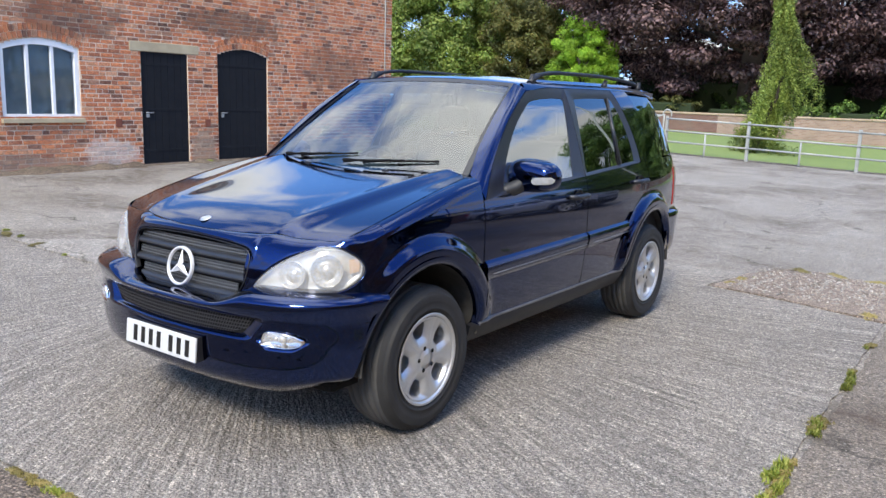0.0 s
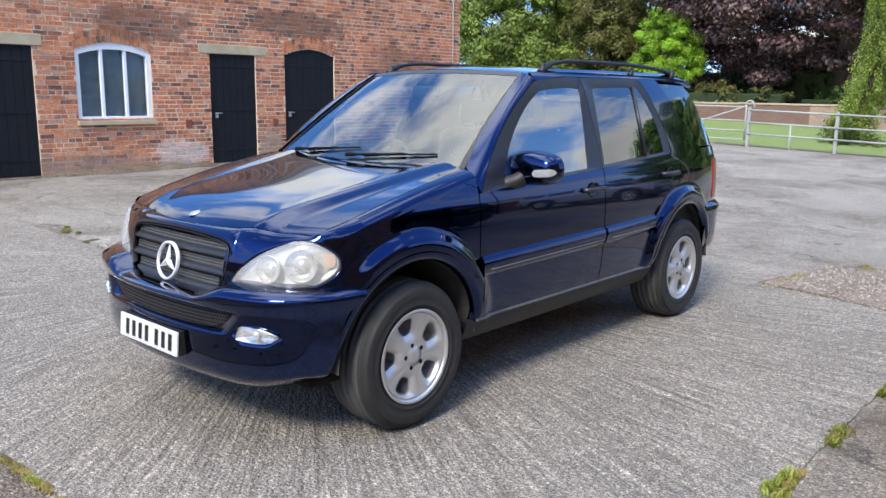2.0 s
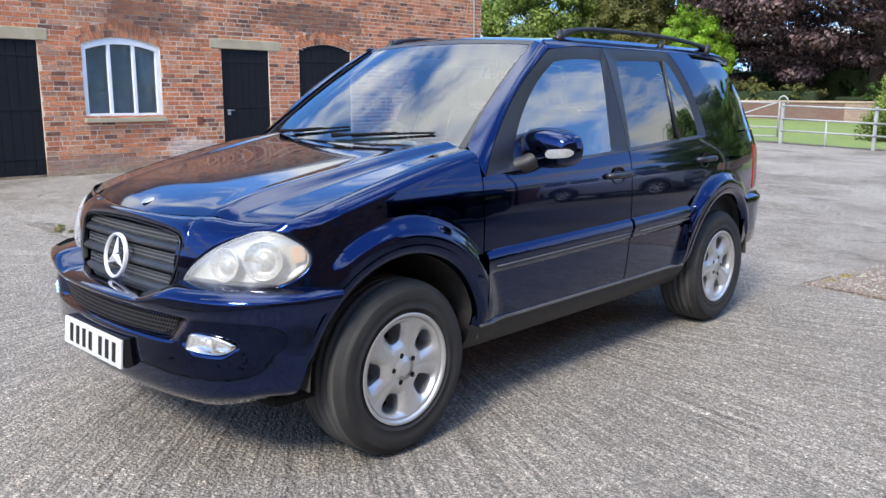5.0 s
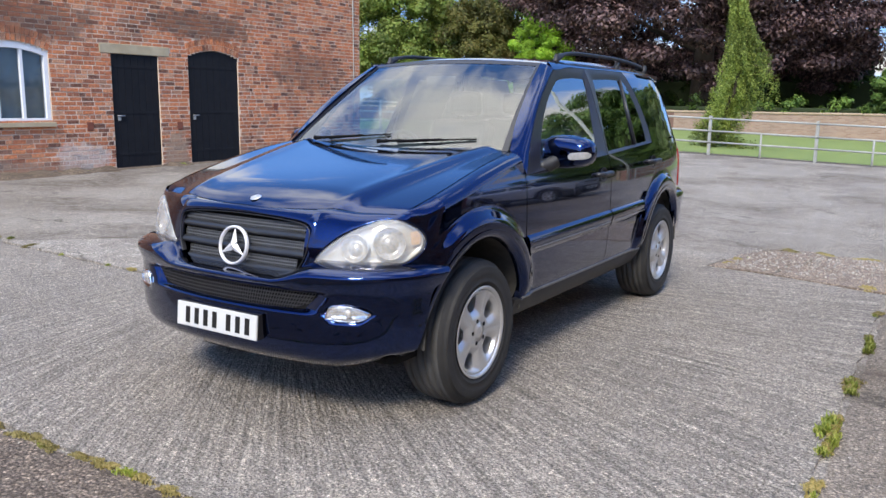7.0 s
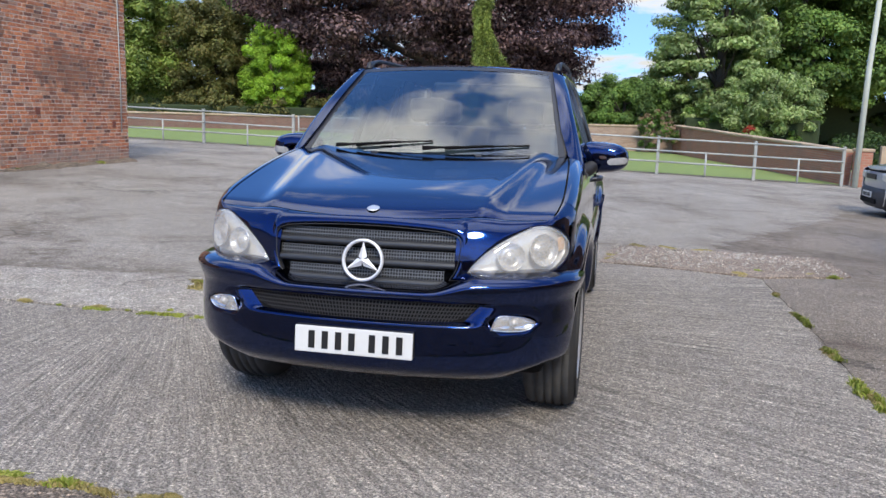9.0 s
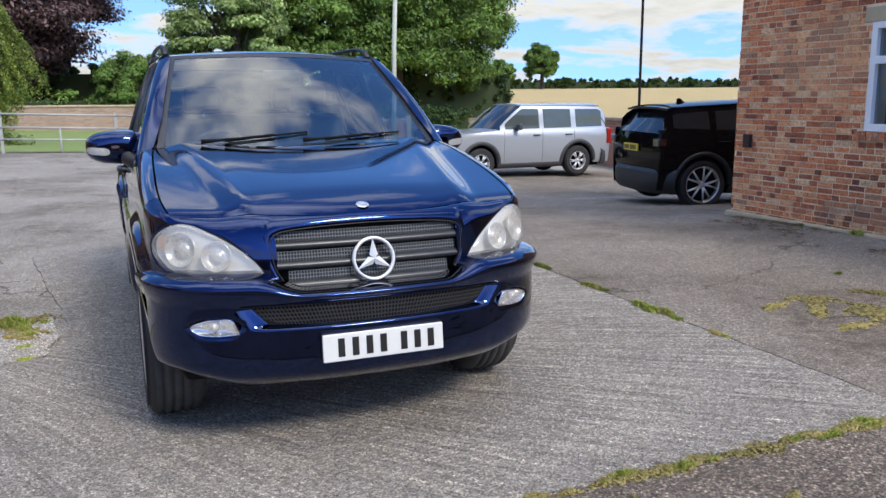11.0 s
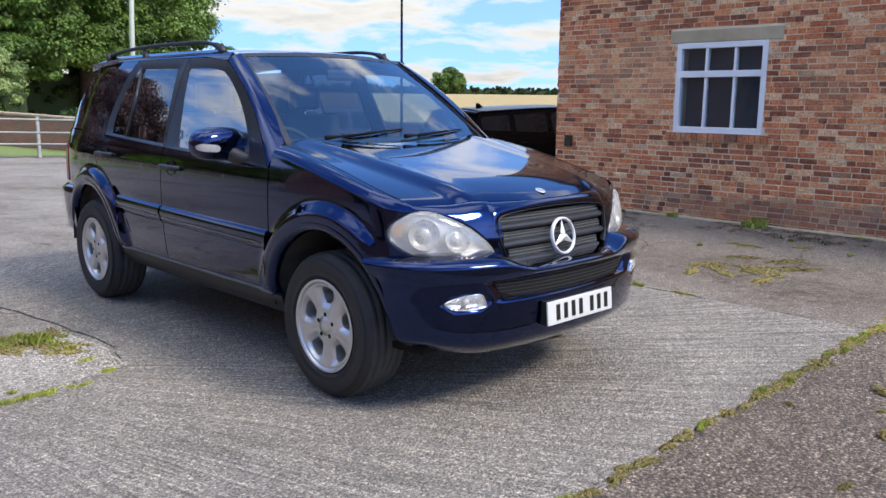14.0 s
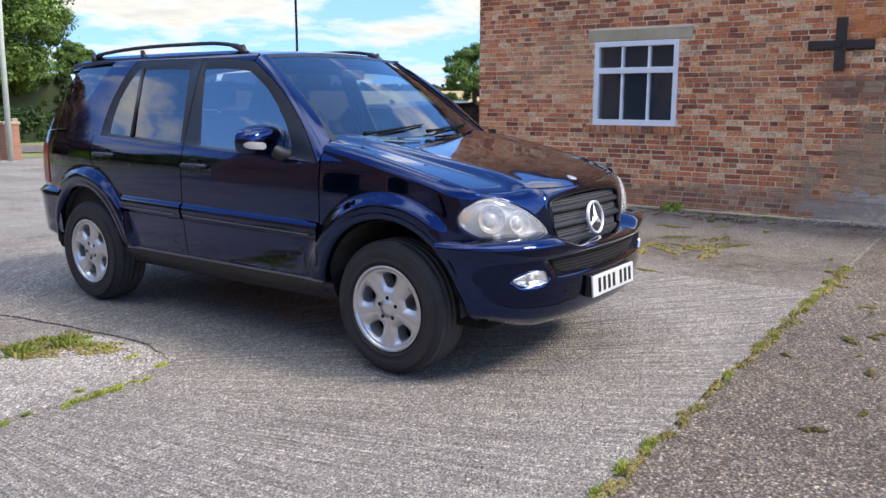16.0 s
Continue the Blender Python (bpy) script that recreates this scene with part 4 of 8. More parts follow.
garden_wall("wall_roadside", (11.9, 9.0), (12.9, 18.5), 1.28, 0.3, M_GARDENWALL, "low red brick wall behind the parked cars", -0.45)
pier = empty("brick_pier", 8.48, 22.75, gz(8.25, 22.75))
lay("shaft", box_bm(-0.22, 0.22, -0.22, 0.22, -0.3, 1.06, 0.01), M_GARDENWALL, pier)
lay("cap", box_bm(-0.26, 0.26, -0.26, 0.26, 1.06, 1.16, 0.03), M_COPING, pier)
tagged(pier, "square red brick gate pier with a cap", "pier", kind="structure")

FENCE_Y = 22.4
posts = [-34.5, -31.4, -28.4, -25.4, -22.3, -19.2, -16.2, -13.1, -9.75]
right = [-6.15, -3.6, -0.55, 2.42, 5.32, 7.85]


def fence_run(xs, label):
    f = empty("rail_fence", xs[0], FENCE_Y, gz(xs[0], FENCE_Y))
    z0 = gz(xs[0], FENCE_Y)
    for x in xs:
        z = gz(x, FENCE_Y) - z0
        lay("post", box_bm(x - xs[0] - 0.045, x - xs[0] + 0.045, -0.045, 0.045, z - 0.3, z + 1.2, 0.012), M_RAILWHITE, f)
    for a, b in zip(xs, xs[1:]):
        za, zb = gz(a, FENCE_Y) - z0, gz(b, FENCE_Y) - z0
        for h in (1.12, 0.74, 0.40):
            lay("rail", tube_bm([(a - xs[0], -0.05, za + h), (b - xs[0], -0.05, zb + h)], 0.028, 8), M_RAILWHITE, f)
        m = (a + b) / 2
        lay("stay", tube_bm([(m - xs[0], -0.05, (za + zb) / 2 - 0.2), (m - xs[0], -0.05, (za + zb) / 2 + 0.76)], 0.03, 8), M_RAILWHITE, f)
    return tagged(f, label, "fence")


fence_run(posts, "white painted metal rail fence before the lawn")
fence_run(right, "white painted metal rail fence along the yard")


def field_gate():
    x0, x1 = -9.6, -6.3
    z = gz(-8, FENCE_Y)
    g = empty("field_gate", x0, FENCE_Y + 0.1, z)
    L = x1 - x0
    for h in (0.18, 0.45, 0.76, 1.18):
        lay("gate_rail", tube_bm([(0, 0, h), (L, 0, h - 0.03)], 0.025, 8), M_RAILWHITE, g)
    for x in (0.0, L * 0.36, L):
        lay("stile", tube_bm([(x, 0, 0.15), (x, 0, 1.2)], 0.028, 8), M_RAILWHITE, g)
    lay("brace", tube_bm([(0.4, -0.02, 0.2), (L - 0.05, -0.02, 1.16)], 0.022, 8), M_RAILWHITE, g)
    loop = [(L + 0.10 + 0.14 * math.cos(a), 0, 1.18 + 0.16 * math.sin(a)) for a in np.linspace(math.pi, -0.4, 12)]
    lay("latch_loop", tube_bm(loop, 0.024, 8), M_RAILWHITE, g)
    return tagged(g, "white tubular steel field gate, shut", "gate")


field_gate()
pole = empty("telegraph_pole", 8.16, 22.15, gz(8.5, 22.3))
lay("shaft", tube_bm([(0, 0, -0.4), (0.06, 0, 3.5), (0.30, 0, 9.5)], [0.085, 0.078, 0.060], 14), M_POLE, pole)
lay("cap", lathe_bm([(9.49, 0.070), (9.53, 0.070), (9.56, 0.01)], 14, "z"), M_POLE, pole)
tagged(pole, "tall grey-green utility pole beside the brick pier", "pole")
lamp = empty("street_lamp", 11.96, 13.75, gz(12, 13.4))
lay("shaft", tube_bm([(0, 0, -0.4), (0, 0, 1.3), (0, 0, 1.31), (0, 0, 7.5)], [0.055, 0.055, 0.036, 0.030], 12), M_BLACKPOLE, lamp)
lay("base_collar", lathe_bm([(-0.2, 0.068), (0.55, 0.068), (0.6, 0.058)], 12, "z"), M_BLACKPOLE, lamp)
tagged(lamp, "slim black street lamp column", "street lamp")
gp = empty("gate_post", 9.6, 24.6, gz(9.6, 24.6))
lay("shaft", box_bm(-0.09, 0.09, -0.09, 0.09, -0.2, 1.25, 0.02), M_COPING, gp)
tagged(gp, "weathered wooden post at the roadside", "post")

# ---- the dark blue car ----
def car_paint(name, base, flake, metal=0.55, rough=0.30):
    m, nt, b = nodes_of(name)
    n = tex_noise(nt, 900.0, 2.0)
    put(nt, b.inputs["Base Color"], ramp(nt, n, [(0.35, base), (0.7, flake)]))
    b.inputs["Metallic"].default_value, b.inputs["Roughness"].default_value = metal, rough
    b.inputs["Coat Weight"].default_value, b.inputs["Coat Roughness"].default_value, b.inputs["Coat IOR"].default_value = 1.0, 0.010, 1.40
    return m


M_BLUE = car_paint("dark_blue_metallic_paint", (0.0008, 0.0075, 0.042), (0.0018, 0.0235, 0.125), 1.0, 0.10)
M_TRIM = plain("dark_grey_plastic_trim", (0.010, 0.010, 0.012), (0.016, 0.016, 0.018), 0.5, scale=20)
M_GLOSSBLACK = plain("black_pillar_trim", (0.020, 0.021, 0.027), None, 0.35, scale=20)
M_LINER = plain("dusty_arch_liner", (0.022, 0.021, 0.020), (0.075, 0.07, 0.064), 0.9, scale=7, bumpy=0.6, fine=30)
M_SLAT = plain("grey_grille_slats", (0.030, 0.031, 0.034), (0.022, 0.023, 0.026), 0.32, scale=20)
M_DARKMESH = plain("black_bumper_mesh", (0.022, 0.022, 0.024), (0.03, 0.03, 0.032), 0.45, scale=20)
M_MESH = plain("grey_grille_mesh", (0.10, 0.103, 0.108), (0.075, 0.078, 0.082), 0.4, scale=20)
M_TYRE = plain("tyre_rubber", (0.012, 0.012, 0.013), (0.026, 0.025, 0.024), 0.72, scale=9, bumpy=0.2)
M_TREAD = plain("dusty_tyre_tread", (0.040, 0.039, 0.038), (0.075, 0.073, 0.070), 0.9, scale=9, bumpy=0.3)
M_ALLOY = plain("silver_alloy", (0.62, 0.62, 0.62), (0.54, 0.54, 0.54), 0.36, 0.75, scale=12)
M_STRIP = plain("satin_grey_strip", (0.22, 0.22, 0.23), (0.16, 0.16, 0.17), 0.4, 0.5)
M_CHROME = plain("chrome", (0.86, 0.86, 0.87), (0.80, 0.80, 0.82), 0.10, 1.0)
M_BADGE = plain("satin_chrome", (0.74, 0.74, 0.74), (0.68, 0.68, 0.68), 0.38, 0.35)
# steel darkened to carry the shade inside the wheels
M_STEEL = plain("shaded_wheel_steel", (0.035, 0.030, 0.027), (0.020, 0.017, 0.015), 0.7, 0.3)
M_UNDER = plain("underbody_black", (0.004, 0.004, 0.0045), (0.008, 0.0075, 0.007), 0.85, spec=0.2)
M_SCREEN = glass_mat("windscreen_glass", (0.60, 0.75, 0.78), 0.0, 0.06)
M_SIDEGLASS = glass_mat("side_glass", (0.62, 0.70, 0.70), 0.0, 0.22)
M_PRIVACY = glass_mat("privacy_glass", (0.10, 0.10, 0.12), 0.0, 0.10)
M_LENS = hazy_lens("lamp_lens", film=(0.74, 0.73, 0.70), dust=0.25)
M_REFLECTOR = plain("lamp_reflector", (0.60, 0.59, 0.56), (0.50, 0.49, 0.46), 0.30, 0.2, scale=30)
M_RING = plain("lamp_ring", (0.47, 0.46, 0.44), (0.38, 0.37, 0.35), 0.28, 0.35, scale=30)
M_REPEATER = plain("repeater_plastic", (0.36, 0.36, 0.35), (0.50, 0.50, 0.49), 0.2, 0.3, scale=60)
M_AMBER = plain("amber_lens", (0.66, 0.47, 0.33), (0.60, 0.40, 0.26), 0.3)
M_REDLENS = plain("red_lens", (0.30, 0.015, 0.012), None, 0.2)
M_LEATHER = plain("grey_leather", (0.040, 0.041, 0.045), (0.03, 0.03, 0.034), 0.5, scale=10, bumpy=0.2)
M_DASH = plain("dashboard_plastic", (0.012, 0.012, 0.013), None, 0.65)
M_LINING = plain("pale_headlining", (0.13, 0.13, 0.13), None, 0.9)
M_PLATE = plain("white_plate", (0.64, 0.64, 0.62), (0.58, 0.58, 0.56), 0.35)
M_PLATEY = plain("yellow_plate", (0.75, 0.55, 0.05), (0.70, 0.50, 0.05), 0.35)
M_INK = plain("black_plate_ink", (0.012, 0.012, 0.012), None, 0.4)


def shell(P, rim=0.015, closed=False, flip=False, back=False):
    """A panel from a grid of points: a smooth face with a turned-in edge of its own."""
    P = np.asarray(P, float)
    nu, nv = P.shape[:2]
    du = (np.roll(P, -1, 0) - np.roll(P, 1, 0)) if closed else np.gradient(P, axis=0)
    N = np.cross(du, np.gradient(P, axis=1))
    N /= np.linalg.norm(N, axis=2, keepdims=True) + 1e-12
    if flip:
        N = -N
    verts = [tuple(p) for p in P.reshape(-1, 3)]
    faces, flat = [], []
    last = nu if closed else nu - 1
    for i in range(last):
        for j in range(nv - 1):
            k = (i + 1) % nu
            f = (i * nv + j, k * nv + j, k * nv + j + 1, i * nv + j + 1)
            faces.append(f[::-1] if flip else f)
    loops = []
    if closed:
        loops = [[(i, 0) for i in range(nu)] + [(0, 0)], [(i, nv - 1) for i in range(nu)][::-1] + [(nu - 1, nv - 1)]]
    else:
        loops = [[(i, 0) for i in range(nu)] + [(nu - 1, j) for j in range(1, nv)] + [(i, nv - 1) for i in range(nu - 2, -1, -1)] + [(0, j) for j in range(nv - 2, -1, -1)]]
    if rim:
        for loop in loops:
            b = len(verts)
            for i, j in loop:
                verts.append(tuple(P[i, j]))
                verts.append(tuple(P[i, j] - N[i, j] * rim))
            for k in range(len(loop) - 1):
                f = (b + 2 * k, b + 2 * k + 1, b + 2 * k + 3, b + 2 * k + 2)
                flat.append(f[::-1] if flip else f)
    me = bpy.data.meshes.new("panel")
    me.from_pydata(verts, [], faces + flat)
    me.polygons.foreach_set("use_smooth", [True] * len(faces) + [False] * len(flat))
    me.update()
    return me


def mirror(P, s):
    P = np.array(P, float)
    P[..., 0] *= s
    return P


def smooth_path(pts, n):
    p = np.array(pts, float)
    d = np.concatenate([[0], np.cumsum(np.linalg.norm(np.diff(p, axis=0), axis=1))])
    t = np.linspace(0, d[-1], n)
    return np.stack([spl(d, p[:, k])(t) for k in range(p.shape[1])], -1)


# -- the body's surfaces: y runs back from the front axle, z up from the ground
WB, HUB = 2.82, 0.372
prof = spl([0.28, 0.36, 0.45, 0.60, 0.80, 0.98, 1.08, 1.15, 1.22, 1.30, 1.50, 1.66, 1.73, 1.80],
           [0.80, 0.845, 0.880, 0.902, 0.912, 0.910, 0.902, 0.886, 0.862, 0.836, 0.768, 0.706, 0.662, 0.55])
plan = spl([-0.80, -0.55, -0.40, -0.2, 0.1, 0.5, 1.2, 2.4, 2.9, 3.2, 3.45, 3.65, 3.8],
           [-0.22, -0.065, -0.035, -0.018, -0.008, 0.0, 0.004, 0.0, -0.014, -0.035, -0.075, -0.14, -0.22])


def side_x(y, z):
    x = prof(z) + plan(y)
    for c in (0.0, WB):
        r = np.hypot(np.asarray(y) - c, (np.asarray(z) - HUB - 0.01) * 1.0)
        x = x + 0.042 * (1 - sstep(r, 0.535, 0.610)) * sstep(r, 0.36, 0.44) * sstep(z, 0.34, 0.55)
    return x


ARCH = 0.485


def arch_low(y, c, floor):
    """The lower edge of a side panel over a wheel."""
    d = np.clip(ARCH**2 - (np.asarray(y) - c) ** 2, 0, None)
    return np.maximum(floor, np.where(d > 0, HUB + 0.015 + np.sqrt(d), floor))


def side_panel(left, right, low, high, nu=28, nv=18):
    """left and right: y as a function of v; low and high: z as a function of y."""
    u, v = np.meshgrid(np.linspace(0, 1, nu), np.linspace(0, 1, nv), indexing="ij")
    y = left(v) * (1 - u) + right(v) * u
    z = low(y) * (1 - v) + high(y) * v
    return np.stack([side_x(y, z), y, z], -1)


def fair(xs, ys, deg):
    """One fair polynomial through the knots, for surfaces that mirror the sky."""
    k = np.polyfit(xs, ys, deg)
    return lambda y: np.polyval(k, np.clip(np.asarray(y, float), xs[0], xs[-1]))


belt = spl([0.40, 0.60, 1.69, 2.45, 3.0, 3.6], [1.105, 1.120, 1.165, 1.200, 1.220, 1.228])
hind = spl([0.44, 0.62, 0.75, 0.82, 0.90, 1.00, 1.10, 1.24], [2.300, 2.315, 2.380, 2.480, 2.610, 2.705, 2.750, 2.725])
wing_top = spl([-0.56, -0.40, -0.05, 0.25, 0.47, 0.60], [0.985, 1.035, 1.125, 1.195, 1.238, 1.26])
hx = fair([-0.70, -0.50, -0.2, 0.1, 0.3, 0.52], [0.70, 0.785, 0.812, 0.808, 0.796, 0.775], 4)
ze = fair([-0.70, -0.50, -0.2, 0.1, 0.3, 0.52], [0.955, 1.005, 1.092, 1.160, 1.200, 1.234], 3)
const = lambda c: (lambda v: c + 0.0 * np.asarray(v))

CAR = empty("estate_car", -0.03, 0.0, 0.026, -0.5)
tagged(CAR, "dark blue four-wheel-drive estate car parked on the slab", "car")


def cp(name, me, material, label="", parent=None):
    return lay(name, me, material, parent or CAR, label)


zc = fair([-0.70, -0.64, -0.55, -0.35, 0.0, 0.3, 0.52], [0.982, 1.006, 1.034, 1.080, 1.142, 1.190, 1.218], 4)


def bonnet(x, y):
    """The bonnet's height, with its two soft ridges."""
    w = np.clip(np.abs(x) / hx(y), 0, 1)
    z = ze(y) + (zc(y) - ze(y)) * (1 - w**2.2)
    xr = 0.50 + 0.15 * (y + 0.65)
    return z + 0.024 * (1 - sstep(np.abs(x), xr - 0.05, xr + 0.075)) * sstep(y, -0.72, -0.40) + 0.005 * np.exp(-((np.abs(x) - xr + 0.02) / 0.06) ** 2)


def bonnet_front(x):
    return -0.650 + 0.161 * (np.asarray(x) / 0.787) ** 2


def lip(x):
    """The bonnet's front edge."""
    y = bonnet_front(x)
    return np.stack([np.asarray(x) + 0 * y, y, bonnet(x, y) - 0.012], -1)


# the nose round the headlamp: a low plan curve rolling up to the bonnet's edge
NB = np.array([(0.40, -0.718), (0.48, -0.702), (0.62, -0.658), (0.74, -0.596), (0.815, -0.525), (0.862, -0.445), (0.888, -0.370), (0.902, -0.300)])
NU = np.concatenate([[0], np.cumsum(np.linalg.norm(np.diff(NB, axis=0), axis=1))])
NU /= NU[-1]
rimy = np.array([-0.47, -0.39, -0.300])
NT = np.concatenate([lip(np.array([0.40, 0.475, 0.60, 0.70, 0.765])), np.stack([hx(rimy) + 0.009, rimy, ze(rimy) + 0.001], -1)])
nbx, nby = spl(NU, NB[:, 0]), spl(NU, NB[:, 1])
ntx, nty, ntz = spl(NU, NT[:, 0]), spl(NU, NT[:, 1]), spl(NU, NT[:, 2])
NZ0 = 0.745


def nose(u, v, off=0.0):
    """u round the corner from the grille to the wing, v up from the bumper to the bonnet."""
    u, v = np.asarray(u, float), np.asarray(v, float)
    a = v * math.pi / 2
    z = NZ0 + (ntz(u) - NZ0) * np.sin(a)
    h = 1 - np.cos(a)
    x, y = nbx(u) + (ntx(u) - nbx(u)) * h, nby(u) + (nty(u) - nby(u)) * h
    b = sstep(u, 0.74, 1.0)
    ys = y * (1 - b) + nby(u) * b
    z1 = wing_top(ys) - 0.060
    q = np.clip((z - z1) / (ntz(u) - z1), 0, 1)
    sx = side_x(ys, np.minimum(z, z1))
    sx = sx + (ntx(u) - sx) * (1 - np.sqrt(np.clip(1 - q * q, 0, 1)))
    P = np.stack([x * (1 - b) + sx * b, ys, z], -1)
    if np.any(off):
        e = 1e-3
        n = np.cross(nose(u + e, v) - nose(u - e, v), nose(u, v + e) - nose(u, v - e))
        n /= np.linalg.norm(n, axis=-1, keepdims=True) + 1e-12
        P = P + n * np.asarray(off)[..., None] * np.ones(P.shape)
    return P


def lamp_uv(pts):
    """Outline points given as x and z on the nose, as u and v."""
    p = np.array(pts, float)
    u = np.interp(p[:, 0], nbx(np.linspace(0, 1, 400)), np.linspace(0, 1, 400))
    v = np.arcsin(np.clip((p[:, 1] - NZ0) / (ntz(u) - NZ0), 0, 1)) * 2 / math.pi
    return np.stack([u, v], -1)


def closed_curve(pts, n):
    p = np.array(list(pts[-3:]) + list(pts) + list(pts[:3]), float)
    d = np.concatenate([[0], np.cumsum(np.linalg.norm(np.diff(p, axis=0), axis=1))])
    t = np.linspace(d[3], d[3 + len(pts)], n, endpoint=False)
    return np.stack([spl(d, p[:, 0])(t), spl(d, p[:, 1])(t)], -1)


LAMP = [(0.452, 0.776), (0.53, 0.770), (0.64, 0.768), (0.75, 0.773), (0.822, 0.790), (0.862, 0.835), (0.872, 0.890), (0.857, 0.940), (0.820, 0.972), (0.76, 0.978), (0.68, 0.955), (0.60, 0.917), (0.52, 0.860), (0.467, 0.805)]

for s in (1, -1):
    fl = s < 0
    # front wing: over the arch, then the strip behind the wheel
    P = side_panel(const(-0.300), const(0.470), lambda y: arch_low(y, 0.0, 0.37), lambda y: wing_top(y) - 0.060, 56, 24)
    # the wing's shoulder rolls in to the bonnet's edge
    yy = P[:, -1, 1]
    for w in np.linspace(0.1, 1, 10):
        a = w * math.pi / 2
        xs, zs_ = P[:, 23, 0], P[:, 23, 2]
        P = np.concatenate([P, np.stack([xs + (hx(yy) + 0.009 - xs) * (1 - math.cos(a)), yy, zs_ + (ze(yy) + 0.001 - zs_) * math.sin(a)], -1)[:, None]], 1)
    cp("front_wing", shell(mirror(P, s), 0.02, flip=fl), M_BLUE)
    # front door
    low_door = lambda y: 0.452 - 0.012 * np.asarray(y) * 0
    P = side_panel(const(0.478), const(1.684), low_door, belt, 36, 24)
    door = cp("front_door", shell(mirror(P, s), 0.02, flip=fl), M_BLUE)
    # rear door, its hind edge follows the arch
    v = np.linspace(0, 1, 30)
    zd = 0.452 + (belt(2.7) - 0.452) * v
    u = np.linspace(0, 1, 32)[:, None]
    y = 1.692 * (1 - u) + hind(zd)[None, :] * u
    z = 0.452 + (belt(y) - 0.452) * v[None, :]
    rdoor = cp("rear_door", shell(mirror(np.stack([side_x(y, z), y, z], -1), s), 0.02, flip=fl), M_BLUE)
    # rear quarter, from the door's edge over the arch to the tail
    u = np.linspace(0, 1, 60)[:, None]
    y0 = hind(zd) + 0.008
    lowq = lambda y: arch_low(y, WB, np.where(np.asarray(y) < WB, 0.46, 0.80))
    w0 = np.clip((zd - lowq(y0)) / (belt(y0) - lowq(y0)), 0, 1)
    y = y0[None, :] * (1 - u) + 3.53 * u
    w = w0[None, :] * (1 - sstep(u, 0, 0.35)) + v[None, :] * sstep(u, 0, 0.35)
    z = lowq(y) + (belt(y) - lowq(y)) * w
    cp("rear_wing", shell(mirror(np.stack([side_x(y, z), y, z], -1), s), 0.02, flip=fl), M_BLUE)
    # sill
    P = side_panel(const(0.40), const(2.36), const(0.335), const(0.446), 24, 8)
    P[..., 0] += 0.012 * np.sin(np.linspace(0, math.pi, 8))[None, :]
    cp("sill", shell(mirror(P, s), 0.03, flip=fl), M_TRIM)
    P = side_panel(const(0.46), const(2.33), const(0.446), const(0.456), 24, 3)
    P[..., 0] += 0.010
    cp("sill_strip", shell(mirror(P, s), 0.02, flip=fl), M_STRIP, "thin satin sill strip")
    # rubbing strips
    for y0, y1, owner in ((0.485, 1.676, door), (1.700, 2.345, rdoor)):
        u, v = np.meshgrid(np.linspace(0, 1, 20), np.linspace(0, 1, 9), indexing="ij")
        y = y0 + (y1 - y0) * u
        z = 0.672 + 0.022 * y * 0.6 + 0.110 * v
        x = side_x(y, z) + 0.024 * np.sin(np.pi * np.clip(v * 1.0, 0, 1)) ** 0.45 * (1 - 0.25 * (v < 0.45))
        cp("rubbing_strip", shell(mirror(np.stack([x, y, z], -1), s), 0.03, flip=fl), M_BLUE, parent=owner)
        y = np.linspace(y0 + 0.06, y1 - 0.01, 12)
        z = 0.672 + 0.0132 * y + 0.036
        pts = np.stack([s * (side_x(y, z) + 0.023), y, z], -1)
        cp("strip_line", tube_bm(pts, 0.0028, 6), M_STRIP, "thin satin strip line", parent=owner)
    # wheel-arch lips
    for c in (0.0, WB):
        a = np.linspace(0.0, math.pi - (0.0 if c else 0.06), 40)
        rows = []
        for rr, dx in ((ARCH + 0.012, 0.003), (ARCH - 0.004, 0.005), (ARCH - 0.026, -0.003), (ARCH - 0.034, -0.05)):
            y, z = c + rr * np.cos(a), HUB + 0.015 + rr * np.sin(a)
            rows.append(np.stack([side_x(y, np.maximum(z, 0.36)) + dx, y, z], -1))
        cp("arch_lip", shell(mirror(np.stack(rows, 1), s), 0.0, flip=fl), M_BLUE)
        # liner
        a = np.linspace(0.0, math.pi, 40)
        P = np.stack([np.stack([0 * a + xx, c + (ARCH - 0.02) * np.cos(a), HUB + 0.015 + (ARCH - 0.02) * np.sin(a)], -1) for xx in (0.89, 0.5)], 1)
        cp("arch_liner", shell(mirror(P, s), 0.0, flip=fl), M_LINER)

    # greenhouse: frames round the openings
    def on_side(pts, inset=0.0):
        p = np.array(pts, float)
        return np.stack([side_x(p[:, 0], p[:, 1]) - inset, p[:, 0], p[:, 1]], -1)

    def loop(corners, counts, bend=()):
        """A closed outline through corners; counts give the points on each edge."""
        out = []
        for k, (a, n) in enumerate(zip(corners, counts)):
            b = corners[(k + 1) % len(corners)]
            for i in range(n):
                t = i / n
                q = [a[0] + (b[0] - a[0]) * t, a[1] + (b[1] - a[1]) * t]
                for kk, dy, dz in bend:
                    if kk == k:
                        q[0] += dy * 4 * t * (1 - t)
                        q[1] += dz * 4 * t * (1 - t)
                out.append(q)
        return out

    counts = (14, 12, 14, 16)
    outer = loop([(0.500, 1.113), (1.20, 1.685), (1.690, 1.712), (1.684, 1.167)], counts, [(0, -0.055, 0.035), (1, 0, 0.010)])
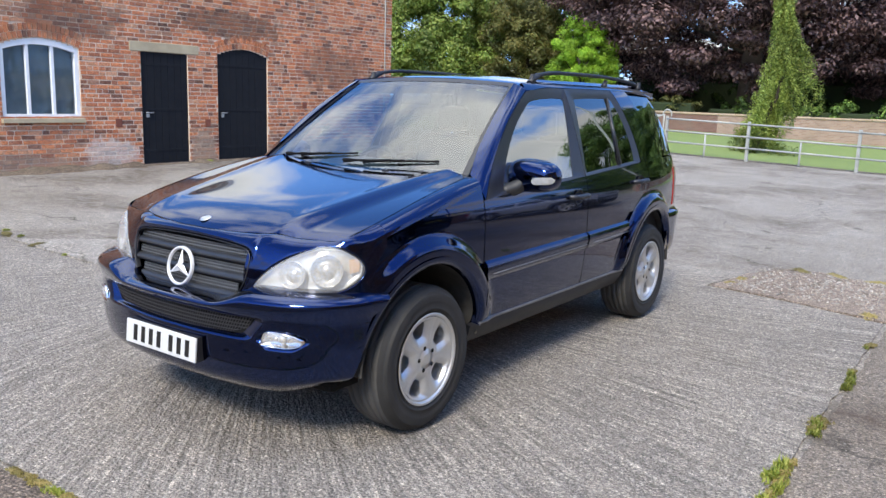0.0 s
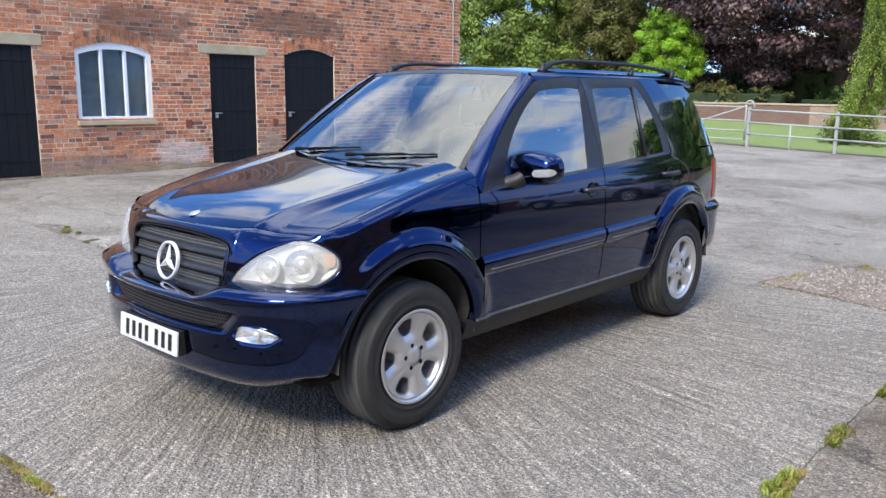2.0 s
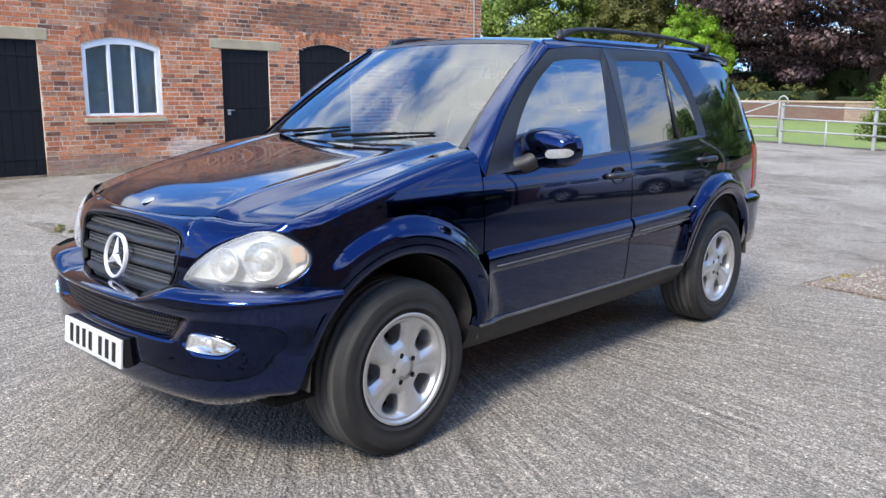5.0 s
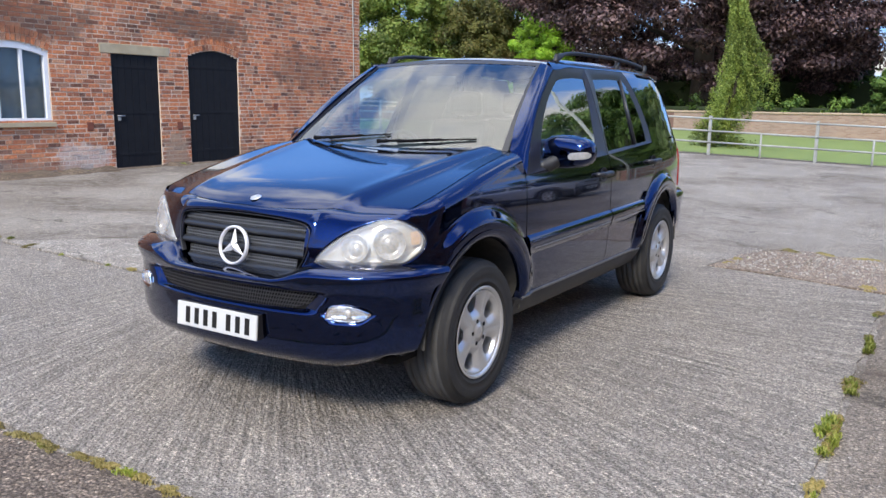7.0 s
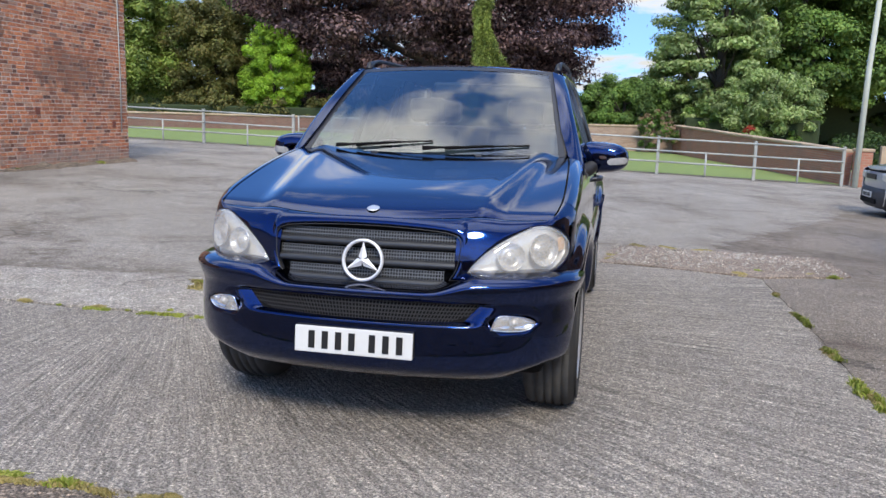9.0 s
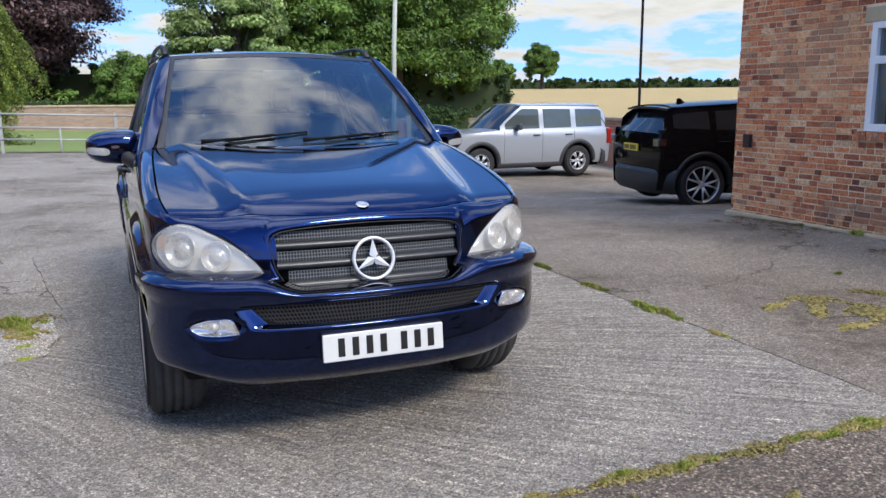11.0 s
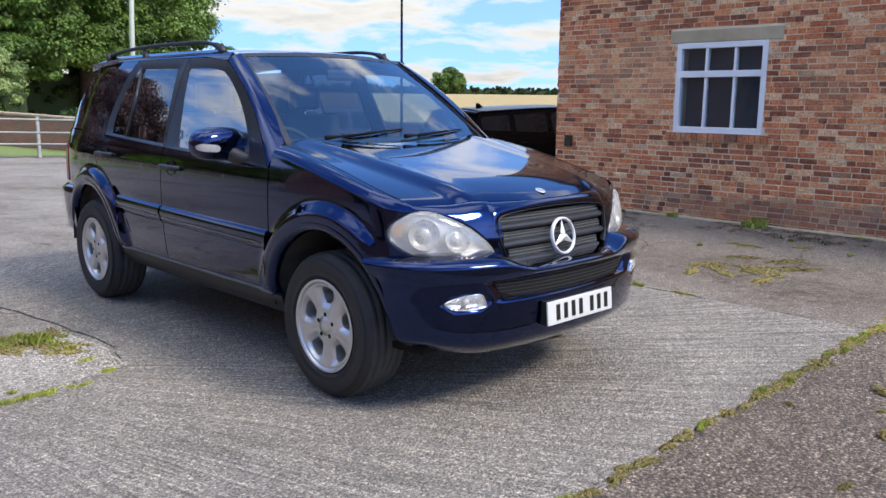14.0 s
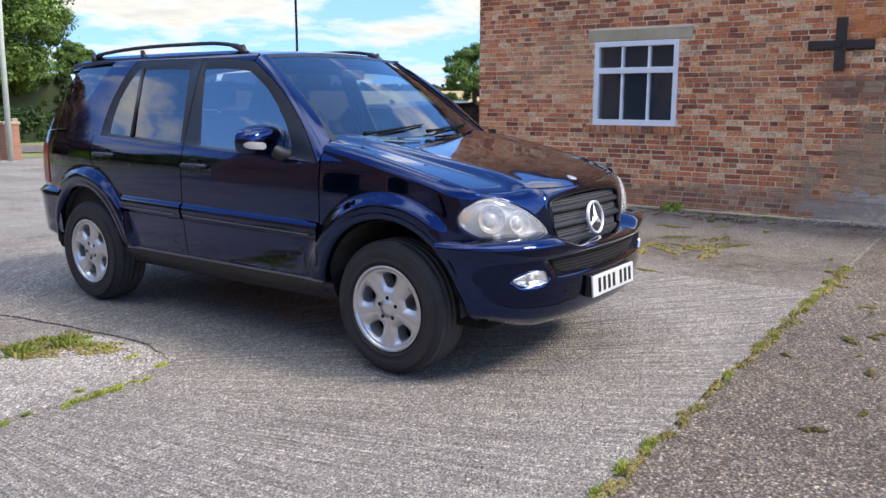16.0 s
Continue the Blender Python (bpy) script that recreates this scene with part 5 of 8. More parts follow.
    inner = loop([(0.700, 1.140), (1.225, 1.625), (1.665, 1.645), (1.545, 1.172)], counts, [(0, -0.045, 0.040), (1, 0, 0.012)])
    mids = [[(a[0] * (1 - t) + b[0] * t, a[1] * (1 - t) + b[1] * t) for a, b in zip(outer, inner)] for t in (0, 0.35, 0.7, 1.0)]
    R = np.stack([on_side(m, 0.0 + 0.006 * i) for i, m in enumerate(mids)], 1)
    cp("window_frame", shell(mirror(R, s), 0.012, closed=True, flip=not fl), M_GLOSSBLACK, "dark window frame", parent=door)

    def pane(corners, bend, inset, name, material, owner):
        n = 14
        a = loop(corners, (n, n, n, n), bend)
        e0, e1, e2, e3 = (np.array(a[k * n:(k + 1) * n] + [a[((k + 1) * n) % (4 * n)]]) for k in range(4))
        t = np.linspace(0, 1, n + 1)[:, None, None]
        w = np.linspace(0, 1, n + 1)[None, :, None]
        low, top, lft, rgt = e3[::-1], e1, e0, e2[::-1]
        # Coons patch over the four edges
        C = (1 - w) * low[:, None] + w * top[:, None] + (1 - t) * lft[None] + t * rgt[None] \
            - ((1 - t) * (1 - w) * low[0] + t * (1 - w) * low[-1] + (1 - t) * w * top[0] + t * w * top[-1])
        P = np.stack([side_x(C[..., 0], C[..., 1]) - inset, C[..., 0], C[..., 1]], -1)
        ob = cp(name, shell(mirror(P, s), 0.004, flip=fl), material, parent=owner)
        ob.visible_shadow = False
        return ob

    pane([(0.690, 1.135), (1.215, 1.630), (1.675, 1.650), (1.555, 1.167)], [(0, -0.045, 0.040), (1, 0, 0.012)], 0.020, "door_glass", M_SIDEGLASS, door)
    # rear door frame and glass
    outer = loop([(1.692, 1.167), (1.698, 1.712), (2.420, 1.722), (2.640, 1.212)], counts, [(1, 0, 0.006), (2, 0.055, 0.0)])
    inner = loop([(1.745, 1.184), (1.815, 1.648), (2.395, 1.656), (2.560, 1.222)], counts, [(1, 0, 0.006), (2, 0.055, 0.0)])
    mids = [[(a[0] * (1 - t) + b[0] * t, a[1] * (1 - t) + b[1] * t) for a, b in zip(outer, inner)] for t in (0, 0.35, 0.7, 1.0)]
    R = np.stack([on_side(m, 0.006 * i) for i, m in enumerate(mids)], 1)
    cp("window_frame", shell(mirror(R, s), 0.012, closed=True, flip=not fl), M_GLOSSBLACK, "dark window frame", parent=rdoor)
    pane([(1.735, 1.178), (1.805, 1.653), (2.330, 1.660), (2.275, 1.210)], [(1, 0, 0.005)], 0.020, "door_glass", M_PRIVACY, rdoor)
    pane([(2.300, 1.210), (2.352, 1.660), (2.405, 1.660), (2.570, 1.217)], [(2, 0.055, 0)], 0.018, "quarter_glass", M_PRIVACY, rdoor)
    bar_y = np.array([2.287, 2.341])
    cp("glass_divider", tube_bm(np.stack([s * (side_x(bar_y, np.array([1.210, 1.662])) - 0.012), bar_y, [1.210, 1.662]], -1), 0.011, 6), M_GLOSSBLACK, parent=rdoor)
    # body-coloured hind pillar and the roof's side rail
    P = []
    for t in np.linspace(0, 1, 16):
        z = 1.208 + (1.722 - 1.208) * t
        y0 = 2.648 - (2.648 - 2.428) * t + 0.055 * 4 * t * (1 - t)
        y1 = 3.17 - (3.17 - 2.70) * t - 0.012 * 4 * t * (1 - t)
        y = np.linspace(y0, y1, 10)
        P.append(np.stack([side_x(y, z + 0 * y), y, z + 0 * y], -1))
    cp("hind_pillar", shell(mirror(np.array(P), s), 0.015, flip=not fl), M_BLUE)
    pane([(3.155, 1.232), (2.72, 1.690), (3.16, 1.680), (3.50, 1.236)], [(0, -0.012, 0), (2, 0.035, 0.02)], 0.004, "load_bay_glass", M_PRIVACY, CAR)
    P = []
    for y in np.linspace(1.19, 3.30, 40):
        zb = 1.69 + 0.026 * float(sstep(y, 1.19, 1.5)) + 0.004 * float(sstep(y, 1.6, 2.1)) - 0.045 * float(sstep(y, 2.95, 3.3))
        zz = np.linspace(zb, zb + 0.045, 5)
        P.append(np.stack([side_x(y + 0 * zz, zz) + 0.003, y + 0 * zz, zz], -1))
    cp("roof_side", shell(mirror(np.array(P), s), 0.015, flip=fl), M_BLUE)
    # windscreen pillar
    P = []
    for t in np.linspace(0, 1, 24):
        zo = 1.115 + (1.695 - 1.115) * t + 0.035 * 4 * t * (1 - t)
        yo = 0.492 + (1.205 - 0.492) * t - 0.055 * 4 * t * (1 - t)
        o = np.array([float(side_x(yo, zo)), yo, zo])
        i = np.array([0.765 - 0.145 * t, 0.50 + 0.68 * t - 0.02 * 4 * t * (1 - t), 1.238 + 0.492 * t + 0.012 * 4 * t * (1 - t)])
        if t < 0.25:
            i[0] += 0.02 * (1 - t / 0.25)
        w = np.linspace(0, 1, 8)[:, None]
        m = o * (1 - w) + i * w
        m[:, 0] += 0.018 * np.sin(np.pi * w[:, 0])
        m[:, 1] -= 0.012 * np.sin(np.pi * w[:, 0])
        P.append(m)
    cp("screen_pillar", shell(mirror(np.array(P), s), 0.01, flip=fl), M_BLUE)

    # door handles
    for y, z, owner in ((1.55, 1.045, door), (2.56, 1.075, rdoor)):
        x = float(side_x(y, z))
        bm = lathe_bm([(-0.004, 0.001), (-0.002, 0.05), (0.006, 0.058), (0.004, 0.066)], 24)
        me = bpy.data.meshes.new("handle_cup")
        bm.to_mesh(me), bm.free()
        ob = cp("handle_cup", me, M_TRIM, parent=owner)
        ob.matrix_basis = Matrix.Translation((s * x, y, z)) @ Matrix.Diagonal((s, 1.0, 0.72, 1))
        pts = [(s * (x - 0.01), y - 0.105, z + 0.004), (s * (x + 0.028), y - 0.085, z + 0.006), (s * (x + 0.034), y, z + 0.007), (s * (x + 0.028), y + 0.085, z + 0.006), (s * (x - 0.01), y + 0.105, z + 0.004)]
        cp("door_handle", tube_bm(smooth_path(pts, 14), 0.016, 8), M_GLOSSBLACK, parent=owner)

    # mirror: shell, glass, repeater, foot
    mr = cp("door_mirror", tube_bm(smooth_path([(s * 0.86, 0.76, 1.16), (s * 0.90, 0.81, 1.175), (s * 0.945, 0.86, 1.215)], 8), [0.036, 0.038, 0.040, 0.040, 0.040, 0.040, 0.036, 0.030], 14), M_TRIM)
    mr.matrix_basis = Matrix.Translation((s * -0.018, -0.022, -0.026))
    nu, nv = 20, 20
    P = np.zeros((nu, nv, 3))
    for i, a in enumerate(np.linspace(0, 2 * math.pi, nu, endpoint=False)):
        for j, t in enumerate(np.linspace(0.02, 1, nv)):
            depth = -0.115 * math.cos(t * math.pi / 2) ** 0.75
            rr = math.sin(t * math.pi / 2) ** 0.55
            ca, sa = math.cos(a), math.sin(a)
            ca, sa = math.copysign(abs(ca) ** 0.72, ca), math.copysign(abs(sa) ** 0.72, sa)
            h = 0.092 * (1.0 - 0.12 * ca)
            P[i, j] = (s * (0.984 + (0.152 if ca > 0 else 0.165) * rr * ca), 0.93 + depth, 1.247 + h * rr * sa)
    cp("mirror_shell", shell(P, 0.0, closed=True, flip=fl), M_BLUE, parent=mr)
    cp("mirror_glass", lathe_bm([(0.0, 0.001), (0.0, 1.0)], 28, "y"), M_CHROME, parent=mr).matrix_basis = Matrix.Translation((s * 0.972, 0.922, 1.247)) @ Matrix.Diagonal((0.115, 1, 0.078, 1))
    u, v = np.meshgrid(np.linspace(0, 1, 12), np.linspace(0, 1, 6), indexing="ij")
    xx = 1.012 + 0.116 * u
    zz = 1.226 + 0.010 * u + 0.020 * (2 * v - 1) * (1 - 0.9 * (2 * u - 1) ** 6) ** 0.5
    wide = np.abs(xx - 0.984) / 0.152
    tall = np.abs(zz - 1.247) / (0.092 * (1 - 0.12 * wide))
    sn = np.clip((wide ** 2.78 + tall ** 2.78) ** 0.36, 0, 0.985) ** (1 / 0.55)
    P = np.stack([s * xx, 0.926 - 0.115 * np.sqrt(1 - sn**2) ** 0.75, zz], -1)
    cp("repeater_lens", shell(P, 0.02, flip=fl), M_REPEATER, "clear side repeater lens", parent=mr)

    # headlamp: bowl, two round reflectors, amber corner, outer lens, all within one almond outline
    o = lamp_uv(closed_curve(LAMP, 96))
    c = lamp_uv([(0.70, 0.872)])[0]

    def within(ts, offs, name, material, parent=None, label=""):
        P = np.stack([nose((c + (o - c) * t)[:, 0], (c + (o - c) * t)[:, 1], np.full(len(o), d)) for t, d in zip(ts, offs)], 1)
        return cp(name, shell(mirror(P, s), 0.0, closed=True, flip=not fl), material, label, parent)

    hl = within((1.0, 0.97, 0.85, 0.6, 0.3, 0.01), (-0.004, -0.028, -0.036, -0.040, -0.040, -0.040), "headlamp", M_REFLECTOR, None, "cloudy clear headlamp")
    within((0.995, 0.97, 0.9, 0.75, 0.5, 0.25, 0.01), (-0.004, 0.003, 0.007, 0.010, 0.012, 0.012, 0.012), "lens", M_LENS, hl).visible_shadow = False
    within((1.012, 1.012, 1.004, 0.985, 0.98), (-0.02, -0.003, -0.002, -0.003, -0.02), "seal", M_TRIM, hl, "dark lamp seal")
    for cx, cz, r in ((0.772, 0.876, 0.072), (0.635, 0.852, 0.062)):
        uv = lamp_uv([(cx, cz)])[0]
        q = nose(uv[0], uv[1], np.array(-0.016))
        nn = nose(uv[0], uv[1], np.array(0.010)) - q
        bm = lathe_bm([(0.014, r * 1.02), (0.018, r * 0.98), (0.012, r * 0.93), (-0.006, r * 0.70), (-0.010, r * 0.50), (0.0, r * 0.44), (0.006, r * 0.25), (0.008, 0.002)], 36)
        ob = cp("lamp_bowl", bm, M_RING, parent=hl)
        ob.matrix_basis = Matrix.Translation((s * q[0], q[1], q[2])) @ Vector((s * nn[0], nn[1], nn[2])).to_track_quat("X", "Z").to_matrix().to_4x4()
    gu, gv = np.meshgrid(np.linspace(0, 1, 8), np.linspace(0, 1, 8), indexing="ij")
    a0, a1 = lamp_uv([(0.838, 0.862)])[0], lamp_uv([(0.866, 0.930)])[0]
    P = nose(a0[0] + (a1[0] - a0[0]) * (0.15 + 0.85 * gu) * (1 - 0.15 * (2 * gv - 1) ** 2), a0[1] + (a1[1] - a0[1]) * gv, np.full(gu.shape, -0.018))
    cp("indicator", shell(mirror(P, s), 0.0, flip=fl), M_AMBER, "amber corner indicator", parent=hl)
    # bodywork round the lamp
    d = o - c
    k = np.minimum(np.where(d[:, 0] > 0, 1 - c[0], c[0]) / np.maximum(np.abs(d[:, 0]), 1e-6), np.where(d[:, 1] > 0, 1 - c[1], c[1]) / np.maximum(np.abs(d[:, 1]), 1e-6))
    edge = c + d * k[:, None]
    for corner in ((0, 0), (1, 0), (1, 1), (0, 1)):
        edge[np.argmin(np.hypot(edge[:, 0] - corner[0], edge[:, 1] - corner[1]))] = corner
    rows = [nose((o * (1 - t) + edge * t)[:, 0], (o * (1 - t) + edge * t)[:, 1], np.full(len(o), dd)) for t, dd in ((0.004, -0.03), (0.004, -0.004), (0.03, 0.0), (0.10, 0.0), (0.2, 0.0), (0.35, 0.0), (0.5, 0.0), (0.65, 0.0), (0.8, 0.0), (0.9, 0.0), (1.0, 0.0))]
    cp("front_panel", shell(mirror(np.stack(rows, 1), s), 0.0, closed=True, flip=fl), M_BLUE)

# bonnet
u, v = np.meshgrid(np.linspace(-1, 1, 90), np.linspace(0, 1, 44), indexing="ij")
yf = bonnet_front(u * 0.787)
y = yf + (0.50 + 0.03 * u**2 - yf) * v
x = u * hx(y)
z = bonnet(x, y) - 0.012 * np.clip(1 - (y - yf) / 0.06, 0, 1) ** 2
hood = cp("bonnet", shell(np.stack([x, y, z], -1), 0.03), M_BLUE)
cp("bonnet_badge", lathe_bm([(0.0, 0.001), (0.003, 0.015), (0.003, 0.025), (0.0, 0.029)], 24, "z"), M_ALLOY, "small round silver badge", parent=hood).matrix_basis = Matrix.Translation((0, -0.60, float(bonnet(0.0, -0.60)) + 0.001 + 0.0)) @ Matrix.Rotation(radians(19), 4, "X")
for s in (1, -1):
    cp("washer_jet", box_bm(s * 0.30 - 0.02, s * 0.30 + 0.02, 0.37, 0.40, 1.215, 1.235, 0.006), M_TRIM, parent=hood)

# grille surround and slats
gy = lambda z: -0.690 - 0.21 * (0.95 - z)
out2 = [(-0.470, 0.980), (0.470, 0.980), (0.462, 0.80), (0.385, 0.648), (-0.385, 0.648), (-0.462, 0.80)]
in2 = [(-0.425, 0.940), (0.425, 0.940), (0.412, 0.80), (0.345, 0.690), (-0.345, 0.690), (-0.412, 0.80)]


def hexloop(c, counts=(24, 8, 8, 24, 8, 8), lift=0.0):
    o = []
    for k, (a, n) in enumerate(zip(c, counts)):
        b = c[(k + 1) % 6]
        for i in range(n):
            t = i / n
            sag = (0.022 if k == 0 else -0.016 if k == 3 else 0.0) * 4 * t * (1 - t)
            o.append((a[0] + (b[0] - a[0]) * t, a[1] + (b[1] - a[1]) * t + sag))
    o = np.array(o)
    for _ in range(5):      # soft corners
        o = 0.5 * o + 0.25 * (np.roll(o, 1, 0) + np.roll(o, -1, 0))
    return o


A, B = hexloop(out2), hexloop(in2)
R = []
for t, push in ((0, 0.03), (0.2, 0.006), (0.45, -0.006), (0.75, -0.010), (0.92, -0.006), (1.0, 0.006)):
    m = A * (1 - t) + B * t
    R.append(np.stack([m[:, 0], gy(m[:, 1]) + push + 0.10 * m[:, 0] ** 2, m[:, 1]], -1))
edge = lip(A[:25, 0]) + np.array([0, 0.003, -0.001])
R[0][:25] = edge
R[1][:25] = edge * 0.45 + R[2][:25] * 0.55 + np.array([0, -0.010, 0.010])
cp("grille_surround", shell(np.stack(R, 1), 0.04, closed=True, flip=True), M_BLUE)
R = []
for t, push in ((0.93, -0.012), (0.97, -0.016), (1.02, -0.012), (1.06, 0.01)):
    m = A * (1 - t) + B * t
    R.append(np.stack([m[:, 0], gy(m[:, 1]) + push + 0.10 * m[:, 0] ** 2, m[:, 1]], -1))
grille = cp("grille", shell(np.stack(R, 1), 0.0, closed=True), M_TRIM, "dark grille with three slats and a star badge")
cp("grille_back", box_bm(-0.43, 0.43, -0.655, -0.645, 0.66, 0.97), M_UNDER, parent=grille)


def mesh_panel(name, xs, zlo, zhi, ysurf, pitch, owner, material=None, taper=0.0):
    """Perforated sheet: hexagonal holes cut in a strip, as one piece."""
    bm = bmesh.new()
    rows = max(1, int((zhi - zlo) / pitch))
    dz = (zhi - zlo) / rows
    for r in range(rows):
        zc_ = zlo + (r + 0.5) * dz
        n = int((xs[1] - xs[0]) / pitch)
        dx = (xs[1] - xs[0]) / n
        for k in range(n):
            xc = xs[0] + (k + 0.5) * dx
            o = [(xc + dx / 2 * cx, zc_ + dz / 2 * cz) for cx, cz in ((-1, -1), (1, -1), (1, 1), (-1, 1))]
            i = [(xc + dx * 0.31 * cx, zc_ + dz * 0.33 * cz) for cx, cz in ((-1, -1), (1, -1), (1, 1), (-1, 1))]
            lean = lambda a, b: a * (1 - taper * (zhi - b) / (zhi - zlo))
            vo = [bm.verts.new((lean(a, b), ysurf(a, b), b)) for a, b in o]
            vi = [bm.verts.new((lean(a, b), ysurf(a, b), b)) for a, b in i]
            for e in range(4):
                bm.faces.new((vo[e], vo[(e + 1) % 4], vi[(e + 1) % 4], vi[e]))
    return cp(name, bm, material or M_MESH, parent=owner)


for k, (zl, w) in enumerate(((0.868, 0.410), (0.788, 0.402), (0.708, 0.352))):
    mesh_panel("slat_mesh", (-w, w), zl + 0.030, zl + 0.072, lambda a, b: gy(b) + 0.012 + 0.10 * a * a, 0.0125, grille)
    u, v = np.meshgrid(np.linspace(-1, 1, 30), np.linspace(0, 1, 7), indexing="ij")
    xx, zz = u * (w - 0.002), zl + 0.034 * v
    P = np.stack([xx, gy(zz) + 0.008 - 0.018 * np.sin(np.pi * v) ** 0.6 + 0.10 * xx**2, zz], -1)
    cp("slat", shell(P, 0.03), M_SLAT, parent=grille)
star = cp("star_badge", lathe_bm([(0.004, 0.088), (-0.008, 0.091), (-0.010, 0.097), (-0.006, 0.103), (0.008, 0.104)], 48, "y"), M_BADGE, "chrome ring with three points")
star.matrix_basis = Matrix.Translation((0, -0.752, 0.816)) @ Matrix.Rotation(radians(-11), 4, "X") @ Matrix.Scale(0.90, 4)
for k in range(3):
    a = math.pi / 2 + k * 2 * math.pi / 3
    bm = bmesh.new()
    d, n = Vector((math.cos(a), 0, math.sin(a))), Vector((-math.sin(a), 0, math.cos(a)))
    tip, ctr = bm.verts.new(d * 0.094 + Vector((0, 0.0, 0))), bm.verts.new((0, -0.016, 0))
    l, r, bk = bm.verts.new(d * 0.018 + n * 0.021), bm.verts.new(d * 0.018 - n * 0.021), bm.verts.new(Vector((0, 0.004, 0)) - d * 0.001)
    for f in ((ctr, l, tip), (ctr, tip, r), (l, bk, tip), (r, tip, bk)):
        bm.faces.new(f)
    cp("star_point", bm, M_BADGE, parent=star)

# front bumper: plan curve swept by a profile
bplan = smooth_path([(-0.922, -0.30), (-0.916, -0.375), (-0.892, -0.50), (-0.825, -0.620), (-0.715, -0.715), (-0.53, -0.788), (-0.3, -0.832), (0, -0.848),
                     (0.3, -0.832), (0.53, -0.788), (0.715, -0.715), (0.825, -0.620), (0.892, -0.50), (0.916, -0.375), (0.922, -0.30)], 121)
tang = np.gradient(bplan, axis=0)
bn = np.stack([tang[:, 1], -tang[:, 0]], -1)
bn /= np.linalg.norm(bn, axis=1, keepdims=True)
boff = spl([0.315, 0.355, 0.42, 0.55, 0.66, 0.70, 0.735, 0.755, 0.775, 0.790], [-0.085, -0.030, -0.008, 0.0, -0.002, 0.012, 0.020, 0.008, -0.035, -0.12])
zs = np.concatenate([np.linspace(0.315, 0.56, 14), np.linspace(0.565, 0.672, 14), np.linspace(0.685, 0.79, 14)])
bxy = spl(bplan[61:, 1], bplan[61:, 0])
P = np.zeros((121, len(zs), 3))
for i in range(121):
    ax = abs(bplan[i, 0])
    for j, zz in enumerate(zs):
        o = float(boff(zz))
        edge = 0.505 + 0.85 * (zz - 0.575)
        o -= 0.042 * float(1 - sstep(ax, edge - 0.075, edge + 0.035)) * float(sstep(zz, 0.568, 0.580) * (1 - sstep(zz, 0.655, 0.668)))
        zr = zz + 0.045 * float(sstep(ax, 0.55, 0.90)) * float(1 - sstep(zz, 0.315, 0.45))
        zr -= 0.55 * max(0.0, zz - 0.672) * float(1 - sstep(ax, 0.30, 0.52))
        o -= 0.045 * float(1 - sstep(math.hypot((ax - 0.662) / 0.096, (zz - 0.582) / 0.034), 0.85, 1.0))
        # towards the wheel the skin ends on the arch's line
        end = -math.sqrt(max(0.0, (ARCH + 0.004) ** 2 - (zr - HUB - 0.015) ** 2)) - 0.02 * float(1 - sstep(zr, 0.36, 0.52))
        end = min(end, -0.33)
        bx, b_y = bplan[i]
        if b_y > -0.66:
            b_y = -0.66 + (b_y + 0.66) * (end + 0.66) / (-0.30 + 0.66)
            bx = math.copysign(float(bxy(b_y)), bx)
        P[i, j] = (bx + bn[i, 0] * o, b_y + bn[i, 1] * o, zr)
bumper = cp("front_bumper", shell(P, 0.02), M_BLUE)
by = spl(bplan[:, 0], bplan[:, 1])
mesh_panel("lower_mesh", (-0.520, 0.520), 0.576, 0.660, lambda a, b: float(by(a)) + 0.026, 0.0155, bumper, M_DARKMESH, 0.12)
cp("mesh_backing", shell(np.stack([np.stack([xx_ := np.linspace(-0.52, 0.52, 40), by(xx_) + 0.036, 0 * xx_ + zz_], -1) for zz_ in (0.570, 0.666)], 1), 0.0), M_UNDER, parent=bumper)
cp("valance", shell(np.stack([np.stack([bplan[34:-34, 0] * 0.96, bplan[34:-34, 1] + 0.11 + d, 0 * bplan[34:-34, 0] + z], -1) for d, z in ((0, 0.40), (0.0, 0.335), (0.04, 0.315), (0.25, 0.31))], 1), 0.0), M_UNDER, "black lower valance", parent=bumper)
